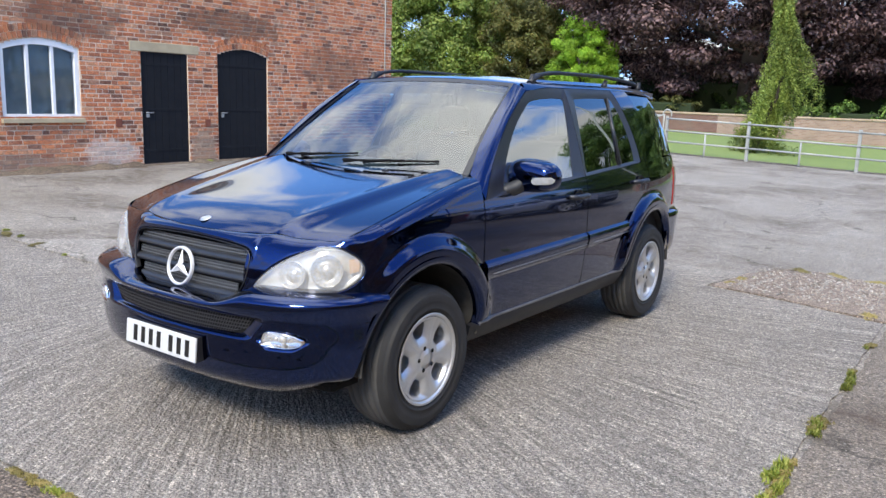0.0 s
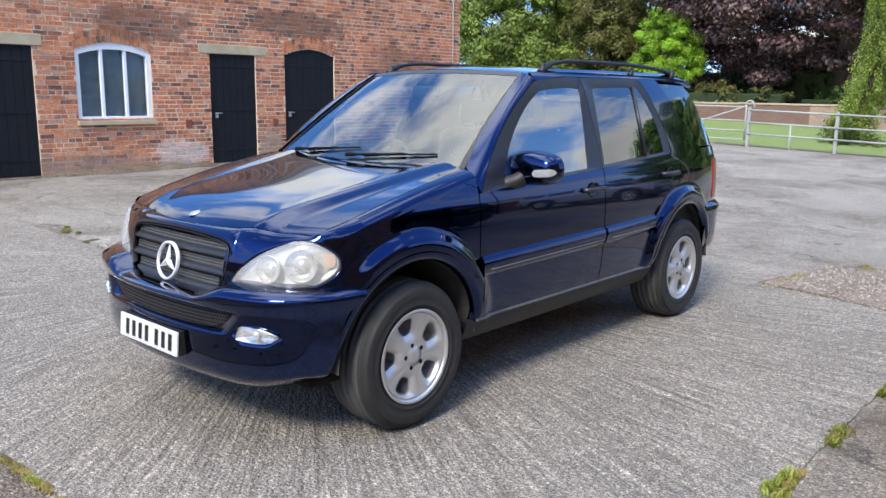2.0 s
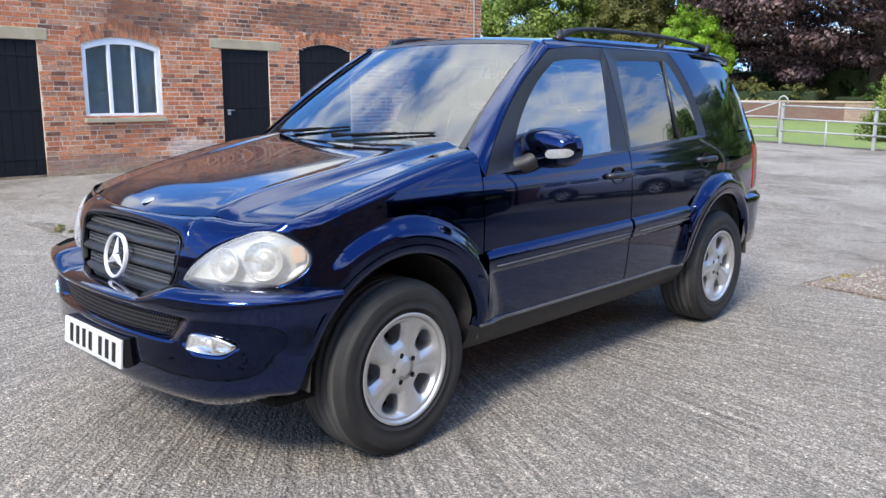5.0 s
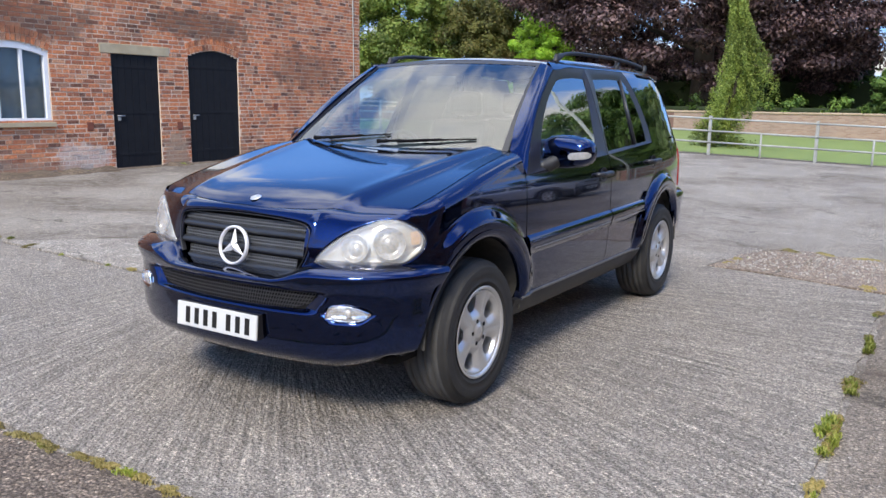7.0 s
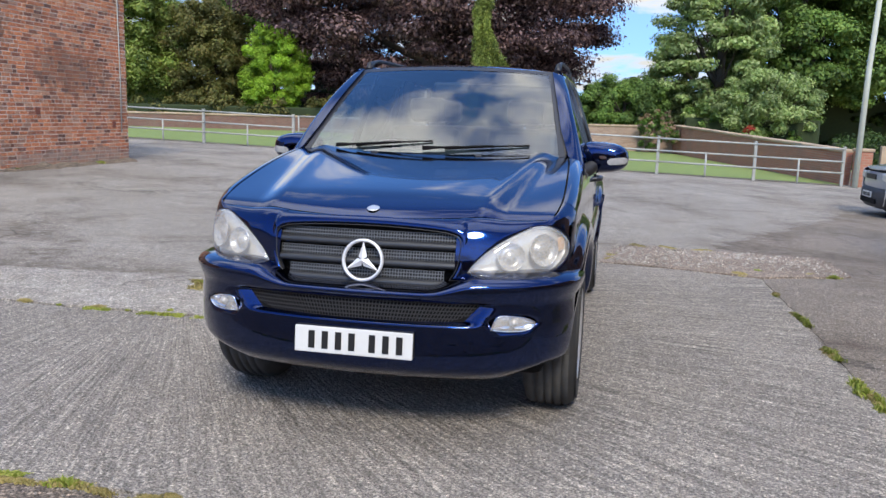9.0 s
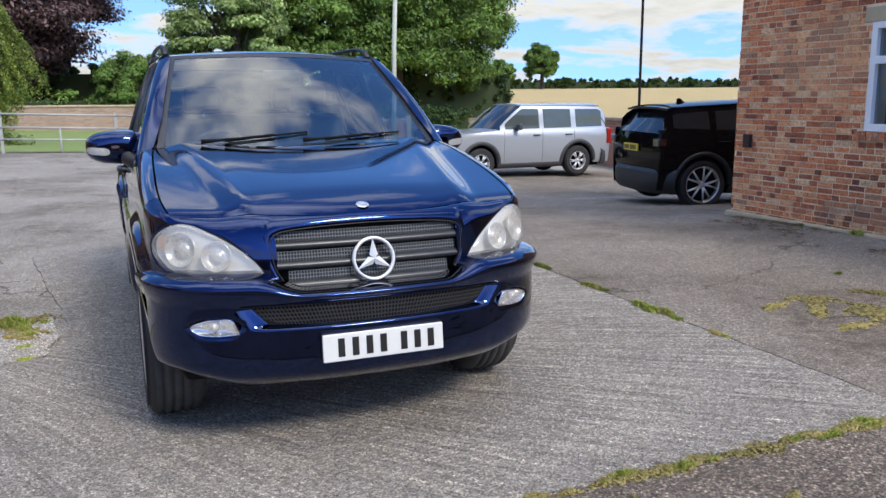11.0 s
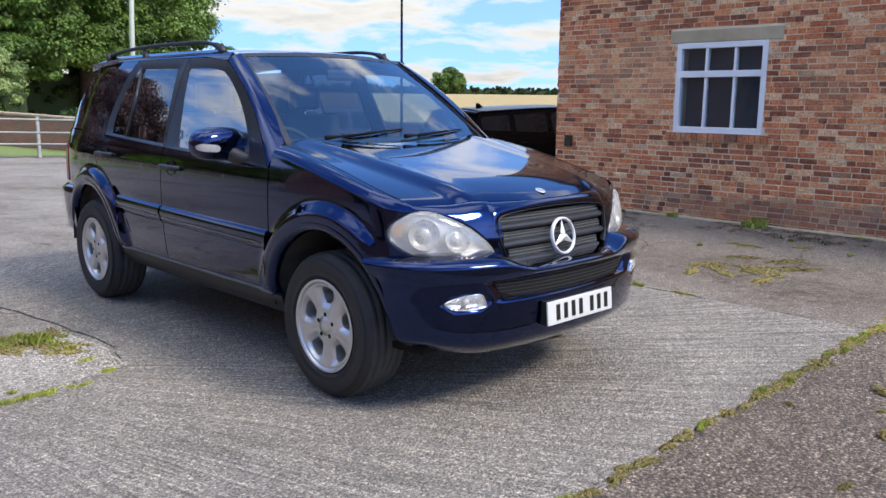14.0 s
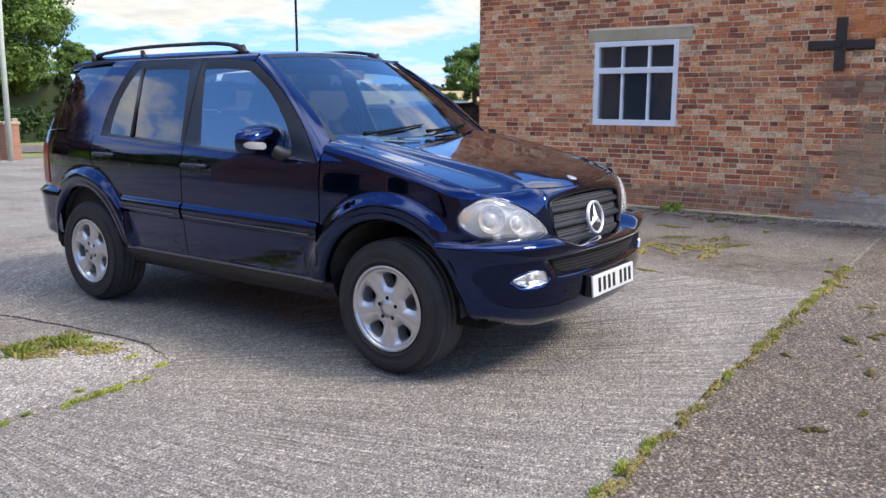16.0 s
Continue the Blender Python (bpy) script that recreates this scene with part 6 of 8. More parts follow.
for s in (1, -1):
    fl = s < 0
    fo = [(0.576, 0.556), (0.602, 0.612), (0.66, 0.615), (0.722, 0.601), (0.752, 0.579), (0.730, 0.557), (0.65, 0.549)]
    o = smooth_path(fo + [fo[0]], 37)[:-1]
    c = o.mean(0)
    rows = []
    for t, dy in ((1.05, 0.006), (1.03, -0.005), (0.985, -0.006), (0.95, 0.004)):
        m = c + (o - c) * t
        rows.append(np.stack([m[:, 0], by(m[:, 0]) - 0.0 + dy, m[:, 1]], -1))
    fog = cp("fog_lamp", shell(mirror(np.stack(rows, 1), s), 0.0, closed=True, flip=not fl), M_CHROME, "clear fog lamp with a bright rim in the bumper", parent=bumper)
    rows = []
    for t, dy in ((0.93, 0.000), (0.6, -0.006), (0.3, -0.009), (0.02, -0.010)):
        m = c + (o - c) * t
        rows.append(np.stack([m[:, 0], by(m[:, 0]) + dy, m[:, 1]], -1))
    cp("lens", shell(mirror(np.stack(rows, 1), s), 0.0, closed=True, flip=not fl), M_LENS, parent=fog).visible_shadow = False
    rows = []
    for t, dy in ((0.95, 0.004), (0.75, 0.016), (0.4, 0.022), (0.02, 0.022)):
        m = c + (o - c) * t
        rows.append(np.stack([m[:, 0], by(m[:, 0]) + dy, m[:, 1]], -1))
    cp("bowl", shell(mirror(np.stack(rows, 1), s), 0.0, closed=True, flip=not fl), M_CHROME, parent=fog)
    cp("bulb", lathe_bm([(0.0, 0.001), (0.004, 0.012), (0.012, 0.018), (0.016, 0.018)], 16, "y"), M_RING, parent=fog).matrix_basis = Matrix.Translation((s * 0.665, float(by(0.665)) - 0.004, 0.585))
    gu, gv = np.meshgrid(np.linspace(0.66, 0.79, 8), np.linspace(0.0, 1.0, 4), indexing="ij")
    lid = np.stack([gu, by(gu) - 0.014 + 0.045 * gv, 0.752 + 0.020 * gv], -1)
    cp("washer_cover", shell(mirror(lid, s), 0.006, flip=fl), M_BLUE, parent=bumper)
plate = cp("number_plate", box_bm(-0.262, 0.262, -0.006, 0.006, -0.057, 0.057, 0.004), M_PLATE, "white number plate with dark bars")
plate.matrix_basis = Matrix.Translation((0, -0.872, 0.482)) @ Matrix.Rotation(radians(-5), 4, "X")
for k, xx in enumerate((-0.185, -0.125, -0.065, -0.005, 0.085, 0.145, 0.205)):
    cp("plate_bar", box_bm(xx - 0.014, xx + 0.014, -0.0085, -0.005, -0.038, 0.038), M_INK, parent=plate)
cp("plate_holder", box_bm(-0.26, 0.26, -0.862, -0.80, 0.425, 0.54), M_TRIM, parent=bumper)

# windscreen, scuttle, roof, tailgate
def screen(u, v):
    """u across -1..1, v up 0..1."""
    x = u * (0.768 - 0.148 * v)
    y = 0.395 + 0.115 * u**2 + (0.745 - 0.045 * u**2) * v - 0.012 * np.sin(np.pi * v)
    z = 1.232 + 0.010 * u**2 * 0 + (0.520 - 0.022 * u**2) * v + 0.012 * np.sin(np.pi * v)
    return np.stack([x, y, z], -1)


u, v = np.meshgrid(np.linspace(-1, 1, 40), np.linspace(0, 1, 20), indexing="ij")
ws = cp("windscreen", shell(screen(u, v), 0.004), M_SCREEN)
ws.visible_shadow = False
band = screen(u[:, :3], np.linspace(0.955, 1.0, 3)[None, :] + 0 * u[:, :3]) - np.array([0, 0.003, 0])
cp("screen_band", shell(band, 0.0), M_GLOSSBLACK, parent=ws)
for s in (1, -1):
    sb = screen(s * np.linspace(0.955, 1.0, 3)[:, None] + 0 * v[:3], v[:3])
    cp("screen_edge", shell(sb - np.array([0, 0.003, 0]), 0.0, flip=s < 0), M_GLOSSBLACK, parent=ws)
P = np.stack([np.stack([u[:, 0] * 0.79, 0.492 + 0.035 * u[:, 0]**2 + d - 0.08 * (1 - u[:, 0] ** 2) * e, 1.205 + zz + 0.012 * u[:, 0] ** 2], -1) for d, e, zz in ((-0.04, 0.0, 0.002), (0.0, 0.4, 0.008), (0.03, 1.0, 0.028))], 1)
cp("scuttle", shell(P, 0.03), M_TRIM, "black plastic scuttle")
def wiper(x0, x1, bow):
    line = lambda t, lift: screen(np.array(x0 + (x1 - x0) * t), np.array(0.02 + (bow - 0.02) * t)) + np.array([0, -0.6 * lift, 0.8 * lift])
    w = cp("wiper", tube_bm([line(t, 0.022 - 0.008 * t) for t in np.linspace(0, 0.80, 10)], [0.013, 0.011] + [0.0065] * 8, 8), M_UNDER, "black wiper")
    cp("wiper_blade", tube_bm([line(t, 0.008 + 0.004 * math.sin(math.pi * (t - 0.25) / 0.95)) for t in np.linspace(0.25, 1.2, 14)], 0.0055, 6), M_UNDER, parent=w)


wiper(-0.72, -0.10, 0.095)
wiper(-0.03, 0.62, 0.080)


def roof_z(x, y):
    edge = 1.722 + 0.022 * sstep(y, 1.15, 1.6) - 0.03 * sstep(y, 2.7, 3.35)
    return edge + 0.045 * (1 - (np.abs(x) / 0.66) ** 2.4) * 1.0


u, v = np.meshgrid(np.linspace(-1, 1, 40), np.linspace(0, 1, 40), indexing="ij")
yf = 1.142 + 0.07 * u**2
y = yf + (3.34 - 0.06 * u**2 - yf) * v
x = u * 0.662
P = np.stack([x, y, roof_z(x, y) - 0.012 * np.clip(1 - (y - yf) / 0.1, 0, 1) ** 2], -1)
roof = cp("roof", shell(P, 0.03), M_BLUE)
cp("headlining", shell(P - np.array([0, 0, 0.035]), 0.0, flip=True), M_LINING)
for s in (1, -1):
    pts = [(s * 0.640, 1.33, 1.735), (s * 0.640, 1.40, 1.775), (s * 0.640, 1.52, 1.800), (s * 0.645, 1.9, 1.812), (s * 0.640, 2.4, 1.810), (s * 0.628, 2.8, 1.793), (s * 0.618, 2.98, 1.775), (s * 0.612, 3.08, 1.735)]
    rail = cp("roof_rail", tube_bm(smooth_path(pts, 36), [0.020] * 3 + [0.0125] * 30 + [0.020] * 3, 10), M_TRIM, "dark roof rail")
    for y in (1.37, 2.42, 3.03):
        cp("rail_foot", tube_bm([(s * 0.635, y - 0.02, 1.72), (s * 0.64, y, 1.79)], [0.026, 0.014], 10), M_TRIM, parent=rail)

# tailgate and rear bumper
u, v = np.meshgrid(np.linspace(-1, 1, 24), np.linspace(0, 1, 12), indexing="ij")
tg = cp("tailgate", shell(np.stack([u * (0.80 - 0.04 * v), 3.64 - 0.12 * u**2 + 0.03 * np.sin(np.pi * v), 0.78 + 0.45 * v], -1), 0.02, flip=True), M_BLUE)
cp("rear_screen", shell(np.stack([u * (0.752 - 0.122 * v), 3.63 - 0.30 * v - 0.12 * u**2, 1.23 + 0.455 * v], -1), 0.004, flip=True), M_PRIVACY, parent=tg)
cp("spoiler", shell(np.stack([u * 0.64, 3.28 + 0.12 * v - 0.05 * u**2, 1.735 - 0.03 * v - 0.02 * u**2], -1), 0.03), M_BLUE, parent=tg)
rplan = smooth_path([(0.898, 3.20), (0.875, 3.46), (0.77, 3.645), (0.5, 3.745), (0, 3.79), (-0.5, 3.745), (-0.77, 3.645), (-0.875, 3.46), (-0.898, 3.20)], 61)
tg2 = np.gradient(rplan, axis=0)
rn = np.stack([tg2[:, 1], -tg2[:, 0]], -1)
rn /= np.linalg.norm(rn, axis=1, keepdims=True)
P = np.stack([np.stack([rplan[:, 0] + rn[:, 0] * o, rplan[:, 1] + rn[:, 1] * o, 0 * rplan[:, 0] + z + 0.0], -1) for o, z in ((-0.06, 0.42), (-0.01, 0.47), (0, 0.60), (0.008, 0.72), (0.015, 0.77), (-0.02, 0.80), (-0.10, 0.81))], 1)
rb = cp("rear_bumper", shell(P, 0.02), M_BLUE)
for s in (1, -1):
    u2, v2 = np.meshgrid(np.linspace(0, 1, 8), np.linspace(0, 1, 8), indexing="ij")
    z = 0.83 + 0.30 * v2
    y = 3.40 + 0.13 * u2 + 0.02 * v2
    cp("tail_lamp", shell(np.stack([s * (side_x(y, z) + 0.006), y, z], -1), 0.02, flip=s < 0), M_REDLENS, "red tail lamp")

# underside, cabin floor and interior
cp("underbody", box_bm(-0.78, 0.78, -0.55, 3.5, 0.30, 0.46, 0.04), M_UNDER)
cp("engine_bay", box_bm(-0.55, 0.55, -0.60, 0.42, 0.46, 0.93, 0.03), M_UNDER)
for s in (1, -1):
    cp("door_lining", box_bm(s * 0.80 - 0.02, s * 0.80 + 0.02, 0.55, 3.3, 0.50, 1.09, 0.01), M_DASH)
cp("dashboard", box_bm(-0.74, 0.74, 0.52, 0.95, 0.62, 1.19, 0.06, 3), M_DASH)
cp("dash_hood", box_bm(-0.60, -0.14, 0.72, 0.98, 1.16, 1.235, 0.03, 3), M_DASH)
sw = cp("steering_wheel", tube_bm([(0.19 * math.cos(a), 0, 0.19 * math.sin(a)) for a in np.linspace(0, 2 * math.pi, 33)], 0.016, 8), M_DASH, "dark steering wheel")
sw.matrix_basis = Matrix.Translation((-0.37, 1.05, 1.12)) @ Matrix.Rotation(radians(-28), 4, "X")
cp("wheel_boss", box_bm(-0.06, 0.06, -0.03, 0.02, -0.06, 0.06, 0.02), M_DASH, parent=sw)
for k in range(3):
    a = math.pi * (0.0, 1.0, 1.5)[k]
    cp("wheel_spoke", tube_bm([(0, 0, 0), (0.185 * math.cos(a), 0, 0.185 * math.sin(a))], 0.015, 6), M_DASH, parent=sw)


def seat(x, y, wide, name="front_seat"):
    st = cp(name, box_bm(x - wide / 2, x + wide / 2, y, y + 0.52, 0.62, 0.80, 0.06, 3), M_LEATHER, "grey leather seat")
    bm = box_bm(-wide / 2, wide / 2, -0.07, 0.07, 0, 0.62, 0.06, 3)
    cp("backrest", bm, M_LEATHER, parent=st).matrix_basis = Matrix.Translation((x, y + 0.55, 0.76)) @ Matrix.Rotation(radians(-16), 4, "X")
    for hx_ in ((0,) if wide < 0.7 else (-0.42, 0.42)):
        cp("headrest", box_bm(x + hx_ - 0.13, x + hx_ + 0.13, y + 0.70, y + 0.80, 1.39, 1.57, 0.045, 3), M_LEATHER, parent=st)
        cp("headrest_stem", tube_bm([(x + hx_, y + 0.735, 1.32), (x + hx_, y + 0.75, 1.42)], 0.012, 6), M_CHROME, parent=st)


seat(-0.37, 1.22, 0.52)
seat(0.37, 1.22, 0.52)
seat(0.0, 2.15, 1.34, "rear_seat")
cp("rear_mirror", box_bm(-0.11, 0.11, 1.02, 1.05, 1.585, 1.65, 0.015), M_DASH)
cp("floor_pan", box_bm(-0.78, 0.78, 0.45, 3.4, 0.47, 0.50), M_DASH)


# wheels
def alloy_face(n_spoke=5, r0=0.052, r1=0.212):
    """The five-spoke face: each sector is a web with a rounded window in it."""
    V, F = [], []
    dish = spl([0.0, 0.05, 0.08, 0.13, 0.18, 0.212], [0.066, 0.066, 0.064, 0.060, 0.064, 0.071])
    half = math.pi / n_spoke
    N, K = 48, 4
    for k in range(n_spoke):
        mid = math.pi / 2 + half + 2 * half * k
        ring = []
        for i in range(N):
            a = 2 * math.pi * i / N
            c, s_ = math.cos(a), math.sin(a)
            cu, su = math.copysign(abs(c) ** 0.62, c), math.copysign(abs(s_) ** 0.62, s_)
            rin = 0.152 + 0.042 * cu
            wid = (0.43 + 0.05 * cu) * half
            tin = wid * su
            # the box of the sector in radius and angle
            sc = 1 / max(abs(c), abs(s_))
            rout = 0.132 + (0.080 * c * sc)
            tout = half * s_ * sc
            col = []
            for j in range(K + 1):
                t = j / K
                r, th = rin + (rout - rin) * t, tin + (tout - tin) * t
                d = float(dish(r)) - 0.018 * (1 - t) ** 3 + 0.004 * math.sin(math.pi * min(1.0, t * 1.0))
                col.append(len(V))
                V.append((d, r * math.cos(mid + th), r * math.sin(mid + th)))
            r, th = rin, tin
            col.append(len(V))
            V.append((float(dish(r)) - 0.018, r * math.cos(mid + th), r * math.sin(mid + th)))
            col.append(len(V))
            V.append((-0.03, (r - 0.004) * math.cos(mid + th), (r - 0.004) * math.sin(mid + th)))
            ring.append(col)
        for i in range(N):
            a, b = ring[i], ring[(i + 1) % N]
            for j in range(K):
                F.append((a[j], b[j], b[j + 1], a[j + 1]))
            F.append((a[K + 2], b[K + 2], b[K + 1], a[K + 1]))
    return mesh_of("rim_face", V, F, True)


def wheel_mesh(width=0.255, R=0.364, rim=0.228):
    w = width / 2
    tyre = [(w - 0.055, rim - 0.012), (w - 0.012, rim - 0.002), (w - 0.002, rim + 0.022), (w + 0.001, rim + 0.024), (w + 0.001, rim + 0.030), (w - 0.001, rim + 0.032), (w + 0.003, (R + rim) / 2 - 0.01), (w + 0.006, (R + rim) / 2), (w + 0.003, (R + rim) / 2 + 0.012), (w + 0.005, (R + rim) / 2 + 0.03), (w + 0.002, (R + rim) / 2 + 0.034), (w - 0.002, R - 0.045), (w - 0.012, R - 0.022), (w - 0.032, R - 0.006)]
    for g in (0.062, 0.020, -0.020, -0.062):
        tyre += [(g + 0.007, R), (g + 0.005, R - 0.009), (g - 0.005, R - 0.009), (g - 0.007, R)]
    tyre += [(-w + 0.032, R - 0.006), (-w + 0.012, R - 0.022), (-w - 0.002, (R + rim) / 2), (-w + 0.012, rim)]
    return tyre


rimf = alloy_face()


def road_wheel(x, y, s, spin):
    """A wheel whose outer side faces s along x."""
    outline = wheel_mesh()
    w = lay("road_wheel", lathe_bm(outline[:14], 72), M_TYRE, CAR, "worn tyre on a silver five-spoke wheel")
    lay("tread", lathe_bm(outline[13:], 72), M_TREAD, w, "dusty grooved tread")
    w.matrix_basis = Matrix.Translation((x, y, HUB - 0.004)) @ (Matrix.Rotation(math.pi, 4, "Z") if s < 0 else Matrix.Identity(4)) @ Matrix.Rotation(spin, 4, "X")
    lay("rim_face", rimf.copy(), M_ALLOY, w).matrix_basis = Matrix.Translation((0.045, 0, 0))
    lay("rim_barrel", lathe_bm([(0.125, 0.233), (0.129, 0.226), (0.124, 0.218), (0.112, 0.212)], 64), M_ALLOY, w)
    # inner barrel in the shaded dark steel, only its lip in silver
    lay("barrel", lathe_bm([(0.112, 0.212), (0.04, 0.200), (-0.10, 0.205)], 48), M_STEEL, w)
    lay("hub_cap", lathe_bm([(0.100, 0.062), (0.1105, 0.054), (0.1105, 0.037), (0.115, 0.034), (0.117, 0.024), (0.117, 0.001)], 32), M_ALLOY, w)
    # black discs stand for the shade in the five bolt recesses
    for k in range(5):
        a = math.pi / 2 + 2 * math.pi * (k + 0.5) / 5 
        lay("bolt_recess", lathe_bm([(0.099, 0.0115), (0.0995, 0.010), (0.0985, 0.001)], 12, smooth=False), M_UNDER, w).matrix_basis = Matrix.Translation((0.0135, 0.058 * math.cos(a), 0.058 * math.sin(a)))
    lay("brake_disc", lathe_bm([(0.0, 0.06), (0.01, 0.165), (-0.015, 0.168)], 40), M_STEEL, w)
    # black disc added as the shade seen through the wheel openings
    lay("wheel_shade_disc", lathe_bm([(-0.02, 0.02), (-0.02, 0.21)], 32), M_UNDER, w)


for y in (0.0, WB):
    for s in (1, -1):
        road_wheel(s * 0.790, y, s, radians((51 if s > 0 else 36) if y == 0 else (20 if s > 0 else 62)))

import collections

# ---- the other parked cars ----
M_SILVER = car_paint("silver_metallic_paint", (0.37, 0.38, 0.395), (0.44, 0.45, 0.47), 0.40, 0.38)
M_BLACKPAINT = car_paint("black_gloss_paint", (0.002, 0.002, 0.0025), (0.004, 0.004, 0.005), 0.0, 0.3)
M_BLACKPAINT.node_tree.nodes["Principled BSDF"].inputs["Specular IOR Level"].default_value = 0.0
M_BLACKPAINT.node_tree.nodes["Principled BSDF"].inputs["Coat Weight"].default_value = 0.6
M_SMOKED = plain("smoked_red_lens", (0.035, 0.004, 0.004), (0.02, 0.003, 0.003), 0.12, coat=1.0)
M_CLAD = plain("grey_plastic_cladding", (0.035, 0.035, 0.038), (0.05, 0.05, 0.053), 0.6, scale=14)


# sizes of a plain estate car: y runs back from its nose
Spec = collections.namedtuple("Spec", "L W H belt nose wb fo R rim tw tumble rise wsb rf rr drop d0 d1 d2 panes paint pillar clad handle mirror bumper rbumper trimw tail_z tail_h rails spoiler plate_z spokes split tail glass")


def spoked_wheel(parent, x, y, s, sp):
    w = lay("road_wheel", lathe_bm(wheel_mesh(sp.tw, sp.R, sp.rim), 40), M_TYRE, parent, "black tyre on an alloy wheel")
    w.matrix_basis = Matrix.Translation((x, y, sp.R)) @ (Matrix.Rotation(math.pi, 4, "Z") if s < 0 else Matrix.Identity(4))
    h = sp.tw / 2
    lay("rim_barrel", lathe_bm([(h - 0.002, sp.rim + 0.004), (h, sp.rim - 0.006), (h - 0.02, sp.rim - 0.018), (h - 0.09, sp.rim - 0.03)], 40), M_ALLOY, w)
    lay("rim_back", lathe_bm([(h - 0.07, 0.01), (h - 0.07, sp.rim - 0.01)], 32), M_UNDER, w)
    lay("hub_cap", lathe_bm([(h - 0.03, 0.06), (h - 0.012, 0.052), (h - 0.010, 0.001)], 20), M_ALLOY, w)
    for k in range(sp.spokes):
        a0 = 2 * math.pi * k / sp.spokes
        for da in sp.split:
            p0 = Vector((h - 0.025, 0.045 * math.cos(a0), 0.045 * math.sin(a0)))
            p1 = Vector((h - 0.012, (sp.rim - 0.012) * math.cos(a0 + da), (sp.rim - 0.012) * math.sin(a0 + da)))
            lay("wheel_spoke", tube_bm([p0, p1], [0.022, 0.014], 6), M_ALLOY, w)


def parked_car(name, sp, place, label):
    car = new(name)
    car.matrix_basis = place
    tagged(car, label, "car")
    half = sp.W / 2
    pf = spl([0.2, 0.34, 0.55, sp.belt - 0.25, sp.belt - 0.06, sp.belt, sp.H - 0.10, sp.H - 0.03, sp.H + 0.05],
             [half - 0.10, half - 0.05, half - 0.012, half, half - 0.012, half - 0.04, half - sp.tumble, half - sp.tumble - 0.05, half - sp.tumble - 0.2])
    pp = spl([-0.2, 0.0, 0.25, 0.7, sp.L * 0.5, sp.L - 0.7, sp.L - 0.2, sp.L + 0.1], [-0.35, -0.22, -0.06, -0.01, 0, -0.015, -0.06, -0.16])
    sx = lambda y, z: pf(z) + pp(y)
    yw = (sp.fo, sp.fo + sp.wb)
    ra = sp.R + 0.075

    def low(y, floor=0.30):
        z = np.full(np.shape(y), floor, float)
        for c in yw:
            d = np.clip(ra**2 - (np.asarray(y) - c) ** 2, 0, None)
            z = np.maximum(z, np.where(d > 0, sp.R + 0.01 + np.sqrt(d), floor))
        return z
    belt_ = lambda y: sp.belt + sp.rise * (np.asarray(y) - sp.L * 0.45)
    front_top = spl([0.0, 0.12, 0.5, sp.wsb, sp.wsb + 0.3], [sp.nose, sp.nose + 0.06, sp.nose + 0.12, sp.belt + 0.01, sp.belt + 0.02])
    top = lambda y: np.where(np.asarray(y) < sp.wsb, front_top(y) - 0.02, belt_(y))
    cuts = (0.10, sp.d0, sp.d1, sp.d2, sp.L - 0.10)
    for s in (1, -1):
        fl = s < 0
        for k, nm in enumerate(("front_wing", "front_door", "rear_door", "rear_wing")):
            u, v = np.meshgrid(np.linspace(0, 1, 30), np.linspace(0, 1, 12), indexing="ij")
            y = cuts[k] + 0.004 + (cuts[k + 1] - cuts[k] - 0.008) * u
            z = low(y) * (1 - v) + top(y) * v
            lay(nm, shell(mirror(np.stack([sx(y, z), y, z], -1), s), 0.02, flip=fl), sp.paint, car)
        # glass band and panes between pillars
        def roofline(y):
            f = np.clip((np.asarray(y) - sp.wsb) / (sp.rf - sp.wsb), 0, 1)
            r = np.clip((np.asarray(y) - sp.rr) / (sp.L - 0.08 - sp.rr), 0, 1)
            return sp.belt + (sp.H - 0.09 - sp.belt) * np.minimum(f**0.8, 1) - sp.drop * np.clip((np.asarray(y) - sp.rf) / (sp.rr - sp.rf), 0, 1) - (sp.H - sp.belt - 0.1) * 0.75 * r**2.0
        u, v = np.meshgrid(np.linspace(0, 1, 40), np.linspace(0, 1, 8), indexing="ij")
        y = sp.wsb + 0.05 + (sp.L - 0.20 - sp.wsb - 0.05) * u
        z = belt_(y) * (1 - v) + np.maximum(roofline(y) + 0.015, belt_(y) + 0.01) * v
        lay("pillar_band", shell(mirror(np.stack([sx(y, z) - 0.012, y, z], -1), s), 0.02, flip=fl), sp.pillar, car)
        for (a, b) in sp.panes:
            y = a + (b - a) * u
            zt = np.maximum(roofline(y) - 0.05, belt_(y) + 0.02)
            z = (belt_(y) + 0.03) * (1 - v) + zt * v
            ob = lay("side_window", shell(mirror(np.stack([sx(y, z) - 0.006, y, z], -1), s), 0.006, flip=fl), sp.glass, car)
        # arch trims
        for c in yw:
            a = np.linspace(-0.05, math.pi + 0.05, 28)
            rows = []
            for rr, dx in ((ra + sp.trimw, 0.004), (ra + sp.trimw - 0.01, 0.022), (ra - 0.012, 0.022), (ra - 0.02, -0.06)):
                yy, zz = c + rr * np.cos(a), sp.R + 0.01 + rr * np.sin(a)
                rows.append(np.stack([sx(yy, np.maximum(zz, 0.3)) + dx, yy, zz], -1))
            lay("arch_trim", shell(mirror(np.stack(rows, 1), s), 0.0, flip=fl), sp.clad, car)
            P = np.stack([np.stack([0 * a + xx, c + (ra - 0.01) * np.cos(a), sp.R + 0.01 + (ra - 0.01) * np.sin(a)], -1) for xx in (half - 0.02, half - 0.4)], 1)
            lay("arch_liner", shell(mirror(P, s), 0.0), M_UNDER, car)
